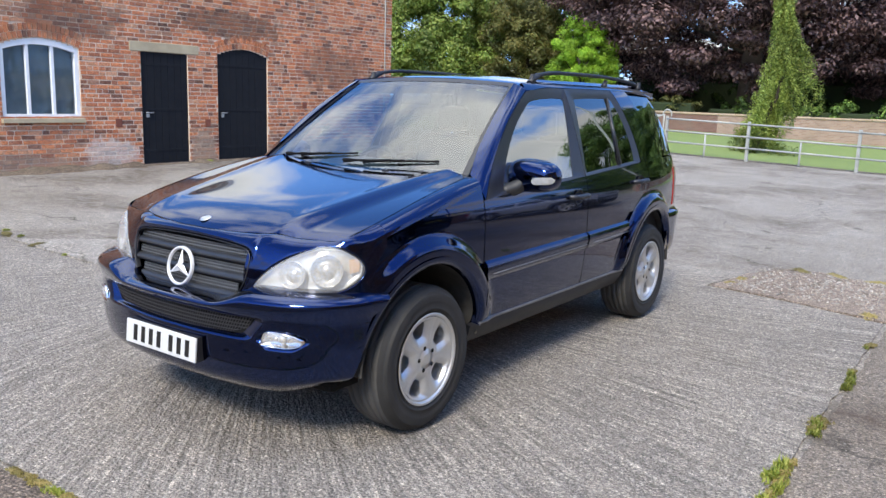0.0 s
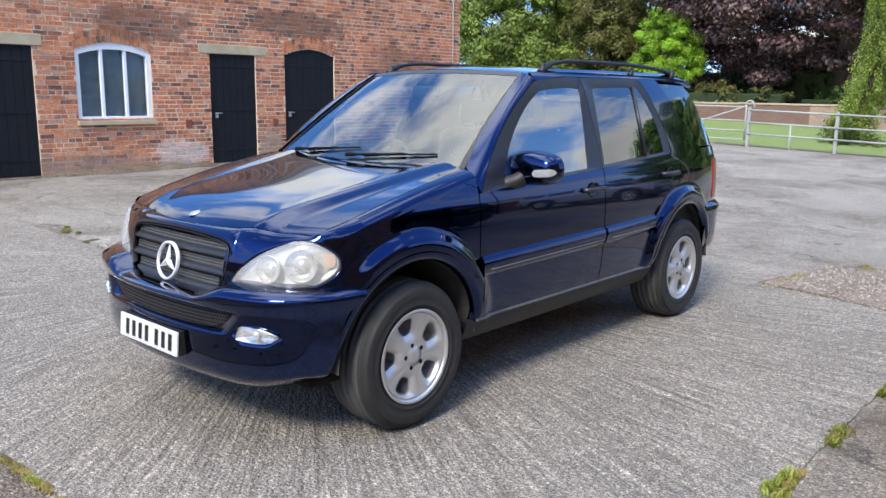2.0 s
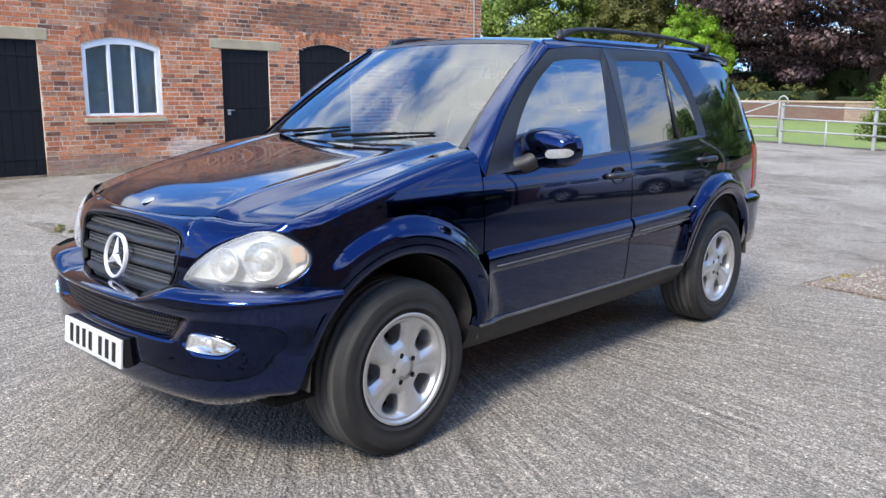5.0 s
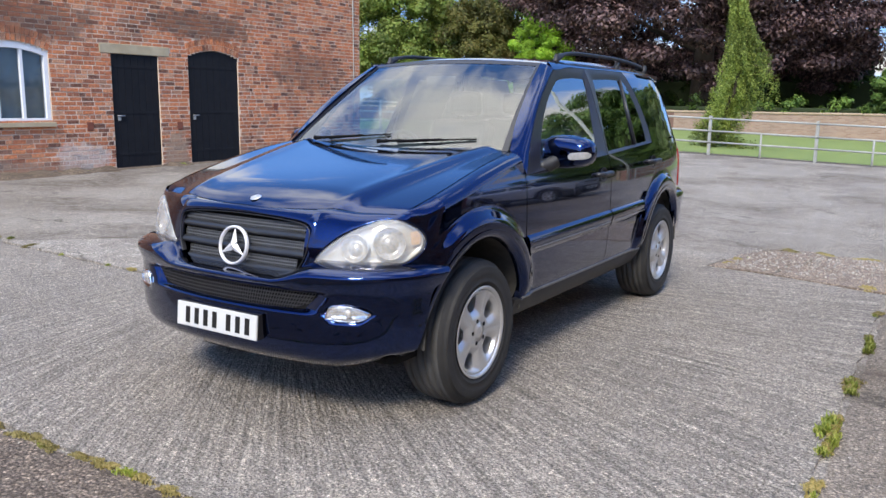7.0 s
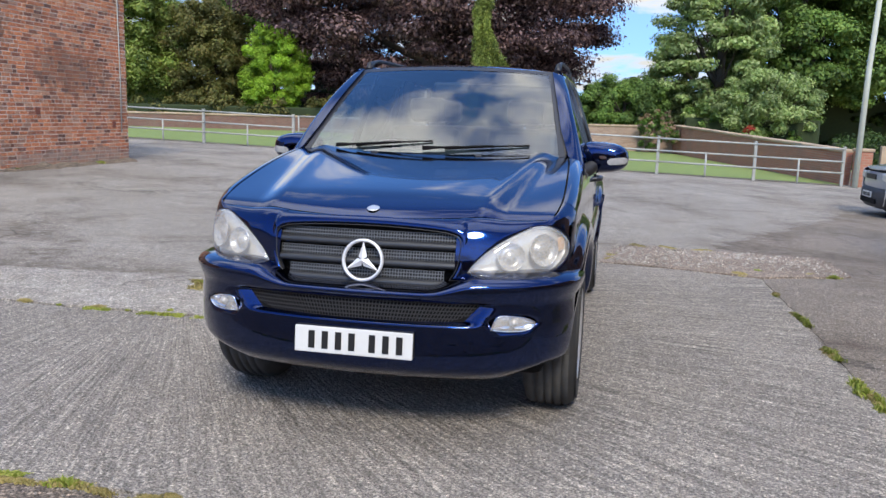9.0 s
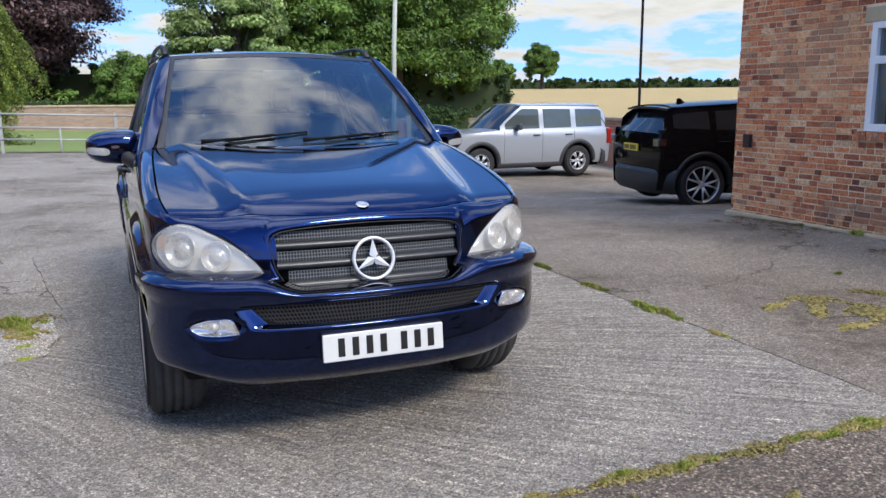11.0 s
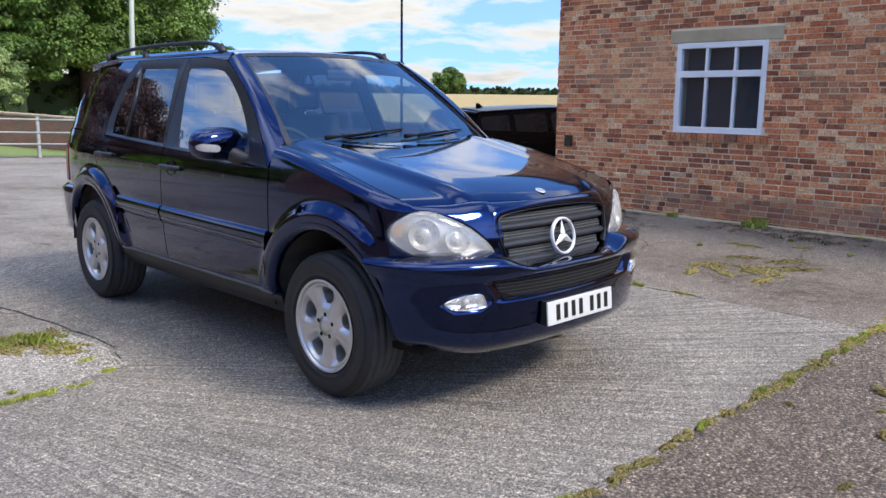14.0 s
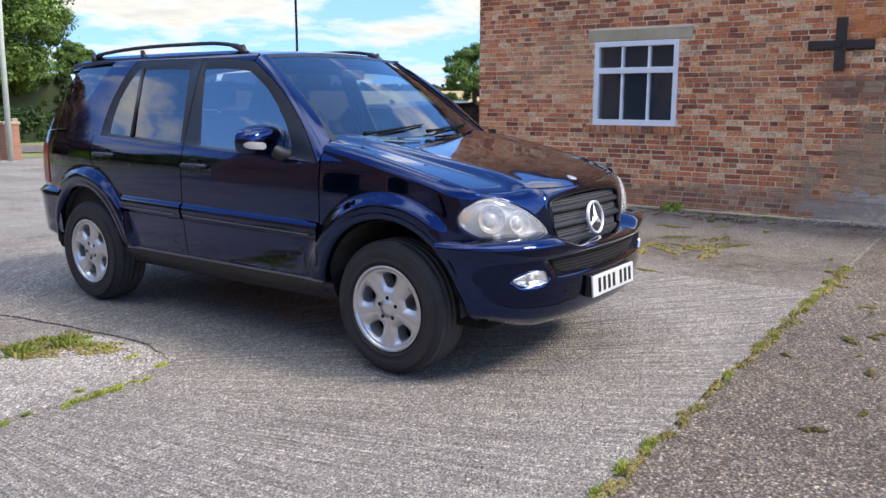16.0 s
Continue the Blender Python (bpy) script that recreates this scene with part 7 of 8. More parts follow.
            spoked_wheel(car, s * (half - 0.02 - sp.tw / 2), c, s, sp)
        y = np.linspace(yw[0] + ra, yw[1] - ra, 12)
        rows = [np.stack([sx(y, 0 * y + z) + dx, y, 0 * y + z], -1) for z, dx in ((0.23, -0.02), (0.27, 0.012), (0.33, 0.012), (0.35, 0.0))]
        lay("sill", shell(mirror(np.stack(rows, 1), s), 0.02, flip=fl), sp.clad, car)
        for yh in (sp.d1 - 0.16, sp.d2 - 0.16):
            x = float(sx(yh, sp.belt - 0.12))
            lay("door_handle", tube_bm([(s * (x - 0.01), yh - 0.09, sp.belt - 0.12), (s * (x + 0.03), yh - 0.06, sp.belt - 0.115), (s * (x + 0.03), yh + 0.06, sp.belt - 0.115), (s * (x - 0.01), yh + 0.09, sp.belt - 0.12)], 0.014, 8), sp.handle, car)
        mx = float(sx(sp.d0 + 0.35, sp.belt))
        mir = lay("door_mirror", box_bm(s * (mx + 0.12) - 0.09, s * (mx + 0.12) + 0.09, sp.d0 + 0.28, sp.d0 + 0.38, sp.belt + 0.01, sp.belt + 0.15, 0.035, 3), sp.mirror, car)
        lay("mirror_foot", box_bm(s * (mx + 0.02) - 0.05, s * (mx + 0.02) + 0.05, sp.d0 + 0.30, sp.d0 + 0.36, sp.belt - 0.01, sp.belt + 0.05, 0.01), sp.clad, mir)
        lay("head_lamp", box_bm(s * (half - 0.30) - 0.16, s * (half - 0.30) + 0.16, 0.055 + 0.03, 0.24, sp.nose - 0.16, sp.nose - 0.01, 0.03, 3), M_REFLECTOR, car, "clear head lamp")
        lay("tail_lamp", box_bm(s * (half - 0.14) - 0.10, s * (half - 0.14) + 0.10, sp.L - 0.20, sp.L - 0.055, sp.tail_z - 0.06, sp.tail_z + sp.tail_h, 0.02, 2), sp.tail, car, "red tail lamp")
        if sp.rails:
            lay("roof_rail", tube_bm(smooth_path([(s * (half - 0.24), sp.rf + 0.15, sp.H - 0.05), (s * (half - 0.24), sp.rf + 0.3, sp.H + 0.03), (s * (half - 0.24), sp.rr - 0.2, sp.H + 0.03), (s * (half - 0.24), sp.rr, sp.H - 0.06)], 16), 0.018, 8), M_ALLOY, car)
    u, v = np.meshgrid(np.linspace(-1, 1, 24), np.linspace(0, 1, 16), indexing="ij")
    y = 0.06 + 0.12 * u**2 + (sp.wsb + 0.03 - 0.06 - 0.12 * u**2) * v
    x = u * np.minimum(sx(y, front_top(y)), half - 0.02)
    lay("bonnet", shell(np.stack([x, y, front_top(y) + 0.025 * (1 - u**2)], -1), 0.02), sp.paint, car)
    y = sp.wsb + 0.08 * u**2 - 0.06 + (sp.rf - sp.wsb) * v
    wsx = half - 0.06 - (sp.tumble - 0.02) * v
    lay("windscreen", shell(np.stack([u * wsx, y, sp.belt + 0.02 + (sp.H - 0.05 - sp.belt) * v + 0.02 * np.sin(np.pi * v) - 0.02 * u**2], -1), 0.01), M_DARKGLASS, car)
    y = sp.rf - 0.08 + 0.08 * u**2 + (sp.rr - sp.rf + 0.10) * v
    x = u * (half - sp.tumble - 0.02)
    lay("roof", shell(np.stack([x, y, sp.H - 0.045 * np.abs(u) ** 2.5 - sp.drop * v - 0.02 * (1 - v) ** 4], -1), 0.03), sp.paint, car)
    rz = sp.H - 0.02 - sp.drop
    # tail: glass, gate, bumper
    y = sp.rr + (sp.L - 0.10 - sp.rr) * (1 - v) - 0.05 * u**2
    lay("rear_screen", shell(np.stack([u * (half - 0.10 - (sp.tumble - 0.06) * v), y, sp.belt + 0.03 + (rz - sp.belt - 0.03) * v - 0.015 * u**2], -1), 0.01, flip=True), M_DARKGLASS, car)
    gate = lay("tailgate", shell(np.stack([u * (half - 0.06), sp.L - 0.09 - 0.06 * u**2 + 0.04 * np.sin(np.pi * v), 0.55 + (sp.belt + 0.02 - 0.55) * v], -1), 0.03, flip=True), sp.paint, car)
    if sp.spoiler:
        lay("spoiler", shell(np.stack([u * (half - sp.tumble), sp.rr - 0.05 + 0.26 * v - 0.04 * u**2, rz + 0.015 - 0.03 * v - 0.03 * u**2], -1), 0.035), sp.paint, gate)
    plan_ = np.linspace(-1, 1, 31)
    for nm, y0, d in (("front_bumper", 0.0, 1), ("rear_bumper", sp.L, -1)):
        yy = y0 + d * (0.02 + 0.05 * plan_**2 + 0.28 * np.abs(plan_) ** 8)
        rows = [np.stack([plan_ * (half - 0.01 - o), yy + d * o * 1.2, 0 * plan_ + z], -1) for o, z in ((0.06, 0.24), (0.015, 0.30), (0.0, 0.42), (0.0, 0.56), (0.02, 0.62), (0.10, 0.65))]
        lay(nm, shell(np.stack(rows, 1), 0.02, flip=d < 0), sp.bumper if d > 0 else sp.rbumper, car)
    yy = 0.05 + 0.05 * plan_**2 + 0.22 * np.abs(plan_) ** 6
    rows = [np.stack([plan_ * (half - 0.03), yy + o, 0 * plan_ + z], -1) for o, z in ((0.02, 0.62), (0.0, 0.68), (0.0, sp.nose - 0.05), (0.03, sp.nose + 0.005))]
    lay("nose_panel", shell(np.stack(rows, 1), 0.02), sp.paint, car)
    lay("grille", box_bm(-0.30, 0.30, 0.035, 0.07, sp.nose - 0.14, sp.nose - 0.04, 0.012), M_TRIM, car)
    lay("lower_intake", box_bm(-0.45, 0.45, 0.005, 0.05, 0.32, 0.42, 0.012), M_UNDER, car)
    for nm, y, d, m, z in (("front_plate", 0.0, -1, M_PLATE, 0.49), ("rear_plate", sp.L - 0.03, 1, M_PLATEY, sp.plate_z)):
        pl = lay(nm, box_bm(-0.26, 0.26, y - 0.012, y + 0.012, z - 0.057, z + 0.057, 0.004), m, car)
        for xx in (-0.185, -0.125, -0.065, -0.005, 0.085, 0.145, 0.205):
            lay("plate_bar", box_bm(xx - 0.02, xx + 0.02, y + d * 0.014 - 0.002, y + d * 0.014 + 0.002, z - 0.036, z + 0.036), M_INK, pl)
    lay("underbody", box_bm(-half + 0.18, half - 0.18, 0.35, sp.L - 0.35, 0.22, 0.5, 0.03), M_UNDER, car)
    lay("cabin_core", box_bm(-half + 0.22, half - 0.22, sp.wsb + 0.3, sp.L - 0.4, 0.5, sp.belt - 0.05, 0.03), M_DASH, car)
    return car


M_DARKGLASS = plain("dark_car_glass", (0.012, 0.014, 0.016), (0.018, 0.02, 0.022), 0.05, scale=3, spec=0.5)
M_GREENGLASS = plain("green_tinted_glass", (0.055, 0.068, 0.066), (0.07, 0.085, 0.082), 0.06, scale=2, spec=0.6)
silver = Spec(L=4.42, W=1.80, H=1.72, belt=1.10, nose=0.93, wb=2.56, fo=0.84, R=0.355, rim=0.215, tw=0.215, tumble=0.17, rise=0.012, wsb=1.28, rf=1.92, rr=3.95, drop=0.02,
              d0=1.42, d1=2.42, d2=3.28, panes=((1.46, 2.36), (2.48, 3.22), (3.36, 4.10)), paint=M_SILVER, pillar=M_SILVER, clad=M_CLAD, handle=M_CLAD, mirror=M_CLAD, bumper=M_CLAD, rbumper=M_CLAD,
              trimw=0.075, tail_z=0.80, tail_h=0.30, rails=False, spoiler=False, plate_z=0.80, spokes=6, split=(-0.14, 0.14), tail=M_REDLENS, glass=M_GREENGLASS)
parked_car("silver_estate_car", silver, Matrix.Translation((6.06, 13.55, gz(8.0, 13.5))) @ Matrix.Rotation(math.radians(-90), 4, "Z") @ Matrix.Diagonal((1, 1, 1, 1)),
           "silver four-wheel-drive car with grey cladding, parked")
black = Spec(L=4.37, W=1.92, H=1.74, belt=1.17, nose=1.00, wb=2.68, fo=0.85, R=0.385, rim=0.288, tw=0.235, tumble=0.22, rise=0.035, wsb=1.30, rf=2.05, rr=3.92, drop=0.10,
             d0=1.45, d1=2.50, d2=3.35, panes=((1.52, 2.44), (2.56, 3.30), (3.42, 4.02)), paint=M_BLACKPAINT, pillar=M_BLACKPAINT, clad=M_TRIM, handle=M_BLACKPAINT, mirror=M_BLACKPAINT, bumper=M_BLACKPAINT, rbumper=M_TRIM,
             trimw=0.05, tail_z=1.05, tail_h=0.07, rails=False, spoiler=True, plate_z=0.95, spokes=5, split=(-0.26, 0.26), tail=M_SMOKED, glass=M_DARKGLASS)
bh = math.radians(-11)
bc = parked_car("black_estate_car", black, Matrix.Translation((7.05 + 4.37 * math.cos(bh), 7.30 + 4.37 * math.sin(bh), gz(8.5, 6.8))) @ Matrix.Rotation(math.radians(90) + bh, 4, "Z"),
                "glossy black four-wheel-drive car parked nose-in by the brick building")
fin = bmesh.new()
fv = [fin.verts.new(p) for p in ((-0.025, 3.38, 1.64), (0.025, 3.38, 1.64), (0.025, 3.56, 1.63), (-0.025, 3.56, 1.63), (-0.006, 3.50, 1.735), (0.006, 3.50, 1.735), (0.006, 3.55, 1.73), (-0.006, 3.55, 1.73))]
for f in ((4, 5, 6, 7), (0, 1, 5, 4), (1, 2, 6, 5), (2, 3, 7, 6), (3, 0, 4, 7)):
    fin.faces.new([fv[i] for i in f])
lay("roof_fin", fin, M_BLACKPAINT, bc)

# ---- trees, hedges, shrubs ----
def leaf_mat(name, stops, trans=0.35):
    m, nt, b = nodes_of(name)
    col = ramp(nt, random_of(nt, True), stops)
    geo = nt.nodes.new("ShaderNodeNewGeometry")
    n = nt.nodes.new("ShaderNodeTexNoise")
    n.inputs["Scale"].default_value = 0.55
    nt.links.new(geo.outputs["Position"], n.inputs["Vector"])
    # broad noise puts lit and shaded leaf clumps into the colour
    col = mixc(nt, 0.8, col, mixc(nt, 1.0, col, ramp(nt, n.outputs["Fac"], [(0.34, (0.42, 0.45, 0.42)), (0.66, (1.5, 1.5, 1.35))]), "MULTIPLY"))
    put(nt, b.inputs["Base Color"], col)
    b.inputs["Roughness"].default_value = 0.55
    b.inputs["Specular IOR Level"].default_value = 0.3
    tr, mx = nt.nodes.new("ShaderNodeBsdfTranslucent"), nt.nodes.new("ShaderNodeMixShader")
    put(nt, tr.inputs[0], col)
    mx.inputs[0].default_value = trans
    nt.links.new(b.outputs[0], mx.inputs[1])
    nt.links.new(tr.outputs[0], mx.inputs[2])
    nt.links.new(mx.outputs[0], nt.nodes["Material Output"].inputs[0])
    return m


def greens(a, b, c):
    return [(0.0, a), (0.5, b), (1.0, c)]


M_LEAF = leaf_mat("green_leaves", greens((0.06, 0.115, 0.024), (0.12, 0.205, 0.042), (0.21, 0.30, 0.075)))
# dark green leaves; on the roadside hedge they also carry the tree's shade
M_LEAF_DARK_SHADED = leaf_mat("dark_and_shaded_leaves", greens((0.022, 0.045, 0.010), (0.045, 0.085, 0.018), (0.09, 0.14, 0.035)))
M_LEAF_PALE = leaf_mat("pale_green_leaves", greens((0.13, 0.20, 0.055), (0.25, 0.34, 0.115), (0.44, 0.49, 0.24)))
M_LEAF_YELLOW = leaf_mat("yellow_green_leaves", greens((0.10, 0.16, 0.03), (0.19, 0.25, 0.05), (0.31, 0.34, 0.10)))
M_LEAF_LIME = leaf_mat("lime_leaves", greens((0.16, 0.31, 0.025), (0.27, 0.43, 0.04), (0.38, 0.52, 0.07)))
M_LEAF_BROWN = leaf_mat("bronze_green_leaves", greens((0.075, 0.09, 0.025), (0.135, 0.135, 0.04), (0.20, 0.165, 0.055)))
M_LEAF_COPPER = leaf_mat("copper_beech_leaves", greens((0.026, 0.014, 0.016), (0.085, 0.046, 0.050), (0.30, 0.185, 0.18)), 0.3)
M_LEAF_CON = leaf_mat("conifer_sprays", greens((0.07, 0.10, 0.02), (0.17, 0.22, 0.045), (0.36, 0.40, 0.11)))
M_LEAF_PINK = leaf_mat("faded_pink_blooms", greens((0.25, 0.16, 0.11), (0.36, 0.22, 0.17), (0.16, 0.17, 0.05)))
M_LEAF_RED = leaf_mat("red_blooms", greens((0.45, 0.02, 0.02), (0.3, 0.03, 0.02), (0.10, 0.13, 0.03)))
M_HEDGECORE = plain("shaded_hedge_inside", (0.03, 0.045, 0.012), (0.02, 0.03, 0.01), 0.95, scale=5)
M_BARK = plain("bark", (0.075, 0.058, 0.043), (0.04, 0.03, 0.023), 0.95, scale=4, bumpy=0.8, fine=20)


def leaf_cloud(name, centres, radii, per, size, seed, flat=0.6, shape=(1, 1, 0.75)):
    """Many small leaves in clumps: each leaf a bent diamond of two triangles."""
    rng = np.random.default_rng(seed)
    n = len(centres) * per
    c = np.repeat(np.array(centres, float), per, 0)
    r = np.repeat(np.array(radii, float), per)
    d = rng.normal(size=(n, 3))
    d /= np.linalg.norm(d, axis=1, keepdims=True)
    rad = rng.random(n) ** 0.40 * (1 + 0.07 * rng.normal(size=n) ** 2)
    p = c + d * (r * rad)[:, None] * np.array(shape)
    nrm = d * 1.1 + rng.normal(size=(n, 3)) * 0.38 + np.array([0, 0, flat])
    nrm /= np.linalg.norm(nrm, axis=1, keepdims=True)
    a = np.cross(nrm, rng.normal(size=(n, 3)))
    a /= np.linalg.norm(a, axis=1, keepdims=True) + 1e-9
    b = np.cross(nrm, a)
    s = size * rng.uniform(0.6, 1.4, n)[:, None]
    V = np.stack([p - a * s, p - b * s * 0.55 + nrm * s * 0.12, p + a * s, p + b * s * 0.55 + nrm * s * 0.12], 1).reshape(-1, 3)
    me = bpy.data.meshes.new(name)
    me.vertices.add(4 * n)
    me.vertices.foreach_set("co", V.astype(np.float32).ravel())
    me.loops.add(4 * n)
    me.loops.foreach_set("vertex_index", np.arange(4 * n, dtype=np.int32))
    me.polygons.add(n)
    me.polygons.foreach_set("loop_start", np.arange(0, 4 * n, 4, dtype=np.int32))
    me.update(calc_edges=True)
    return me


def crown_points(n, rx, ry, rz, seed, lumps=9, skirt=-0.75):
    """Clump centres spread over an uneven crown, denser at its skin."""
    rng = np.random.default_rng(seed)
    out, size = [], []
    bumps = rng.normal(size=(lumps, 3))
    bumps /= np.linalg.norm(bumps, axis=1, keepdims=True)
    gain = rng.uniform(-0.22, 0.20, lumps)
    while len(out) < n:
        d = rng.normal(size=3)
        d /= np.linalg.norm(d)
        if d[2] < skirt:
            continue
        k = 1 + float(np.sum(gain * np.exp(-((1 - bumps @ d) / 0.22))))
        r = k * (0.55 + 0.45 * rng.random() ** 0.6)
        out.append((d[0] * rx * r, d[1] * ry * r, d[2] * rz * r))
        size.append(rng.uniform(0.10, 0.22) * (rx + ry + rz) / 3 * 1.15)
    return out, size


def tree(name, x, y, h, rx, rz, leaf, label, seed, clumps=90, per=220, size=0.16, base=None, trunk=0.35, clear=0.0, ry=None, shape=(1, 1, 0.75), swell=1.0):
    """A trunk with limbs and a crown of leaf clumps; clear is the height of bare trunk."""
    z0 = (gz(x, y) if base is None else base) - 0.1
    t = empty(name, x, y, z0)
    rng = random.Random(seed)
    zc_ = h - rz
    bm = tube_bm(smooth_path([(0, 0, 0), (0.1, 0.05, zc_ * 0.4), (rng.uniform(-0.3, 0.3), 0, zc_), (rng.uniform(-0.5, 0.5), 0, h * 0.86)], 10),
                 [trunk * k for k in (1.35, 1.1, 1, 0.92, 0.82, 0.7, 0.55, 0.4, 0.25, 0.1)], 9)
    for k in range(9):
        a, e = rng.uniform(0, 6.28), rng.uniform(0.2, 0.9)
        z = zc_ * rng.uniform(0.55, 1.15)
        q = Vector((math.cos(a) * rx * 0.7, math.sin(a) * rx * 0.7, z + e * rz * 0.8))
        lay("limb", tube_bm(smooth_path([(0, 0, z), tuple(q * 0.45 + Vector((0, 0, z * 0.5))), tuple(q)], 6), [trunk * f for f in (0.45, 0.36, 0.28, 0.2, 0.12, 0.05)], 6), M_BARK, t)
    lay("trunk", bm, M_BARK, t)
    clumps, per, size = int(clumps * 1.8), int(per * 1.8), size * 0.60
    pts, rad = crown_points(clumps, rx, ry or rx, rz, seed)
    pts = [(a, b, max(c + zc_, clear)) for a, b, c in pts]
    lay("crown", leaf_cloud("crown", pts, [r * swell for r in rad], per, size, seed, shape=shape), leaf, t)
    return tagged(t, label, "tree")


tree("tree", -31.2, 45, 11, 4.4, 5.2, M_LEAF_YELLOW, "broad green garden tree behind the wall", 1, 140, 230, 0.17)
tree("tree", -25.7, 47, 8.2, 2.9, 3.9, M_LEAF_BROWN, "bronze-green small tree behind the wall", 2, 120, 220, 0.14)
tree("tree", -36.5, 74, 15, 4.6, 6, M_LEAF, "tall green tree far behind the garden", 3, 70, 200, 0.24)
tree("tree", -19.7, 44, 5.9, 2.0, 2.8, M_LEAF_LIME, "bright lime-green young tree", 4, 110, 200, 0.10, trunk=0.14)
tree("copper_beech", -12.0, 53, 18, 12.2, 9.2, M_LEAF_COPPER, "huge dark purple copper beech tree", 5, 260, 330, 0.20, trunk=0.7, clear=0.9, shape=(1.15, 1.15, 0.42), swell=0.78)
tree("tree", 6.9, 47.5, 12, 3.1, 5.8, M_LEAF_PALE, "pale green chestnut tree behind the garden wall", 6, 110, 240, 0.18, shape=(1.1, 1.1, 0.5), swell=0.85)
tree("tree", 21.0, 58, 17.5, 10.0, 8.8, M_LEAF, "large dark green oak beside the road", 7, 200, 300, 0.22, trunk=0.6, clear=0.4, ry=6, shape=(1.1, 1.1, 0.55), swell=0.82)
tree("tree", 12.5, 53, 15, 5.5, 7.0, M_LEAF, "tall dense green tree behind the wall", 8, 110, 260, 0.21, trunk=0.5, shape=(1.1, 1.1, 0.55), swell=0.82)
tree("tree", 1.6, 45, 4.6, 2.6, 2.2, M_LEAF, "rounded green shrubby tree", 9, 50, 220, 0.13, trunk=0.15)
tree("tree", 9.3, 44.5, 5.0, 3.0, 2.4, M_LEAF_PALE, "bushy pale green shrub tree", 10, 55, 220, 0.13, trunk=0.15)
tree("tree", 119, 206, 13.5, 5.2, 5.2, M_LEAF, "lone round field tree with a bare trunk", 11, 80, 160, 0.38, base=3.2, trunk=0.6)
tree("tree", 105, 206, 9, 4.4, 3.8, M_LEAF, "small green field tree beyond the road", 12, 60, 150, 0.38, base=3.0, trunk=0.5)
tree("tree", 215, 212, 10, 6.5, 4.6, M_LEAF, "distant dark field tree", 13, 70, 160, 0.5, base=3.9, trunk=0.6)
tree("tree", 47, 31, 6.4, 2.6, 3.0, M_LEAF, "green roadside tree beyond the brick building", 14, 44, 200, 0.14, trunk=0.2)


def conifer(x, y, h):
    t = empty("weeping_conifer", x, y, gz(x, y) - 0.1)
    bend = spl([0, 1.8, 3.0, 4.0, 5.5, 9.5], [0.0, 0.55, 1.0, 0.9, 0.65, 0.9])
    lean = lambda z: (float(bend(z)), 0.04 * z)
    path = [(*lean(z), z) for z in np.linspace(0, h, 14)]
    lay("trunk", tube_bm(path, [0.20 - 0.185 * k / 13 for k in range(14)], 8), M_BARK, t)
    rng = np.random.default_rng(21)
    pts, rad = [], []
    width = spl([0, 0.8, 1.6, 2.4, 3.3, 3.9, 4.6, 5.6, 8.0, h], [0.95, 1.10, 0.98, 0.92, 1.10, 0.72, 0.46, 0.34, 0.26, 0.10])
    for z in np.linspace(0.5, h, 84):
        turn = rng.uniform(0, 6.28)
        for k in range(4):
            a = turn + k * 1.571 + rng.uniform(-0.5, 0.5)
            # boughs reach far on some sides and levels and leave gaps on others
            lump = 0.5 + 1.1 * noise.noise((1.3 * math.cos(a), 1.3 * math.sin(a), z * 1.15 + 4.0))
            reach = float(width(z)) * min(1.35, max(0.35, lump + 0.40))
            cx, cy = lean(z)
            for f in np.linspace(0.2, 1.0, 5):
                drop = (0.12 + 0.75 * reach) * f ** 2.0
                pts.append((cx + reach * f * math.cos(a), cy + reach * f * math.sin(a), max(0.10, z - drop)))
                rad.append((0.085 + 0.05 * f) * (0.6 + 0.6 * min(1.0, float(width(z)))))
    lay("crown", leaf_cloud("crown", pts, rad, 60, 0.034, 22, flat=-0.1, shape=(0.8, 0.8, 2.0)), M_LEAF_CON, t)
    return tagged(t, "narrow drooping yellow-green conifer on the lawn", "tree")


conifer(-4.75, 27.1, 9.5)


def hedge(name, p, q, height, depth, leaf, label, seed, size=0.06, per_m=900, base=None):
    (x0, y0), (x1, y1) = p, q
    L = math.hypot(x1 - x0, y1 - y0)
    rng = np.random.default_rng(seed)
    n = int(L * per_m / 60)
    t = rng.random(n)
    z0 = -0.5 if base is None else base
    H = height * (1 + 0.10 * np.sin(t * L * 0.9) + rng.normal(size=n) * 0.05)
    pts = np.stack([x0 + (x1 - x0) * t + rng.normal(size=n) * 0.1, y0 + (y1 - y0) * t + rng.uniform(-0.5, 0.5, n) * depth, z0 + rng.random(n) ** 0.7 * H], -1)
    ob = lay(name, leaf_cloud(name, pts, rng.uniform(0.25, 0.4, n) * min(1, height / 1.2), 60, size, seed), leaf)
    # solid box within the leaves, coloured dark for the hedge's shaded depth
    core = lay("hedge_core", box_bm(0, L, -depth * 0.3, depth * 0.3, 0, height * 0.82, 0.1), M_HEDGECORE, ob)
    core.matrix_basis = Matrix.Translation((x0, y0, z0)) @ Matrix.Rotation(math.atan2(y1 - y0, x1 - x0), 4, "Z")
    return tagged(ob, label, "hedge", kind="stuff")


hedge("roadside_hedge", (10.5, 34.5), (16.5, 34.5), 1.5, 1.2, M_LEAF_DARK_SHADED, "clipped dark green roadside hedge, darkened further for the oak's shade", 41, 0.07, 1400)
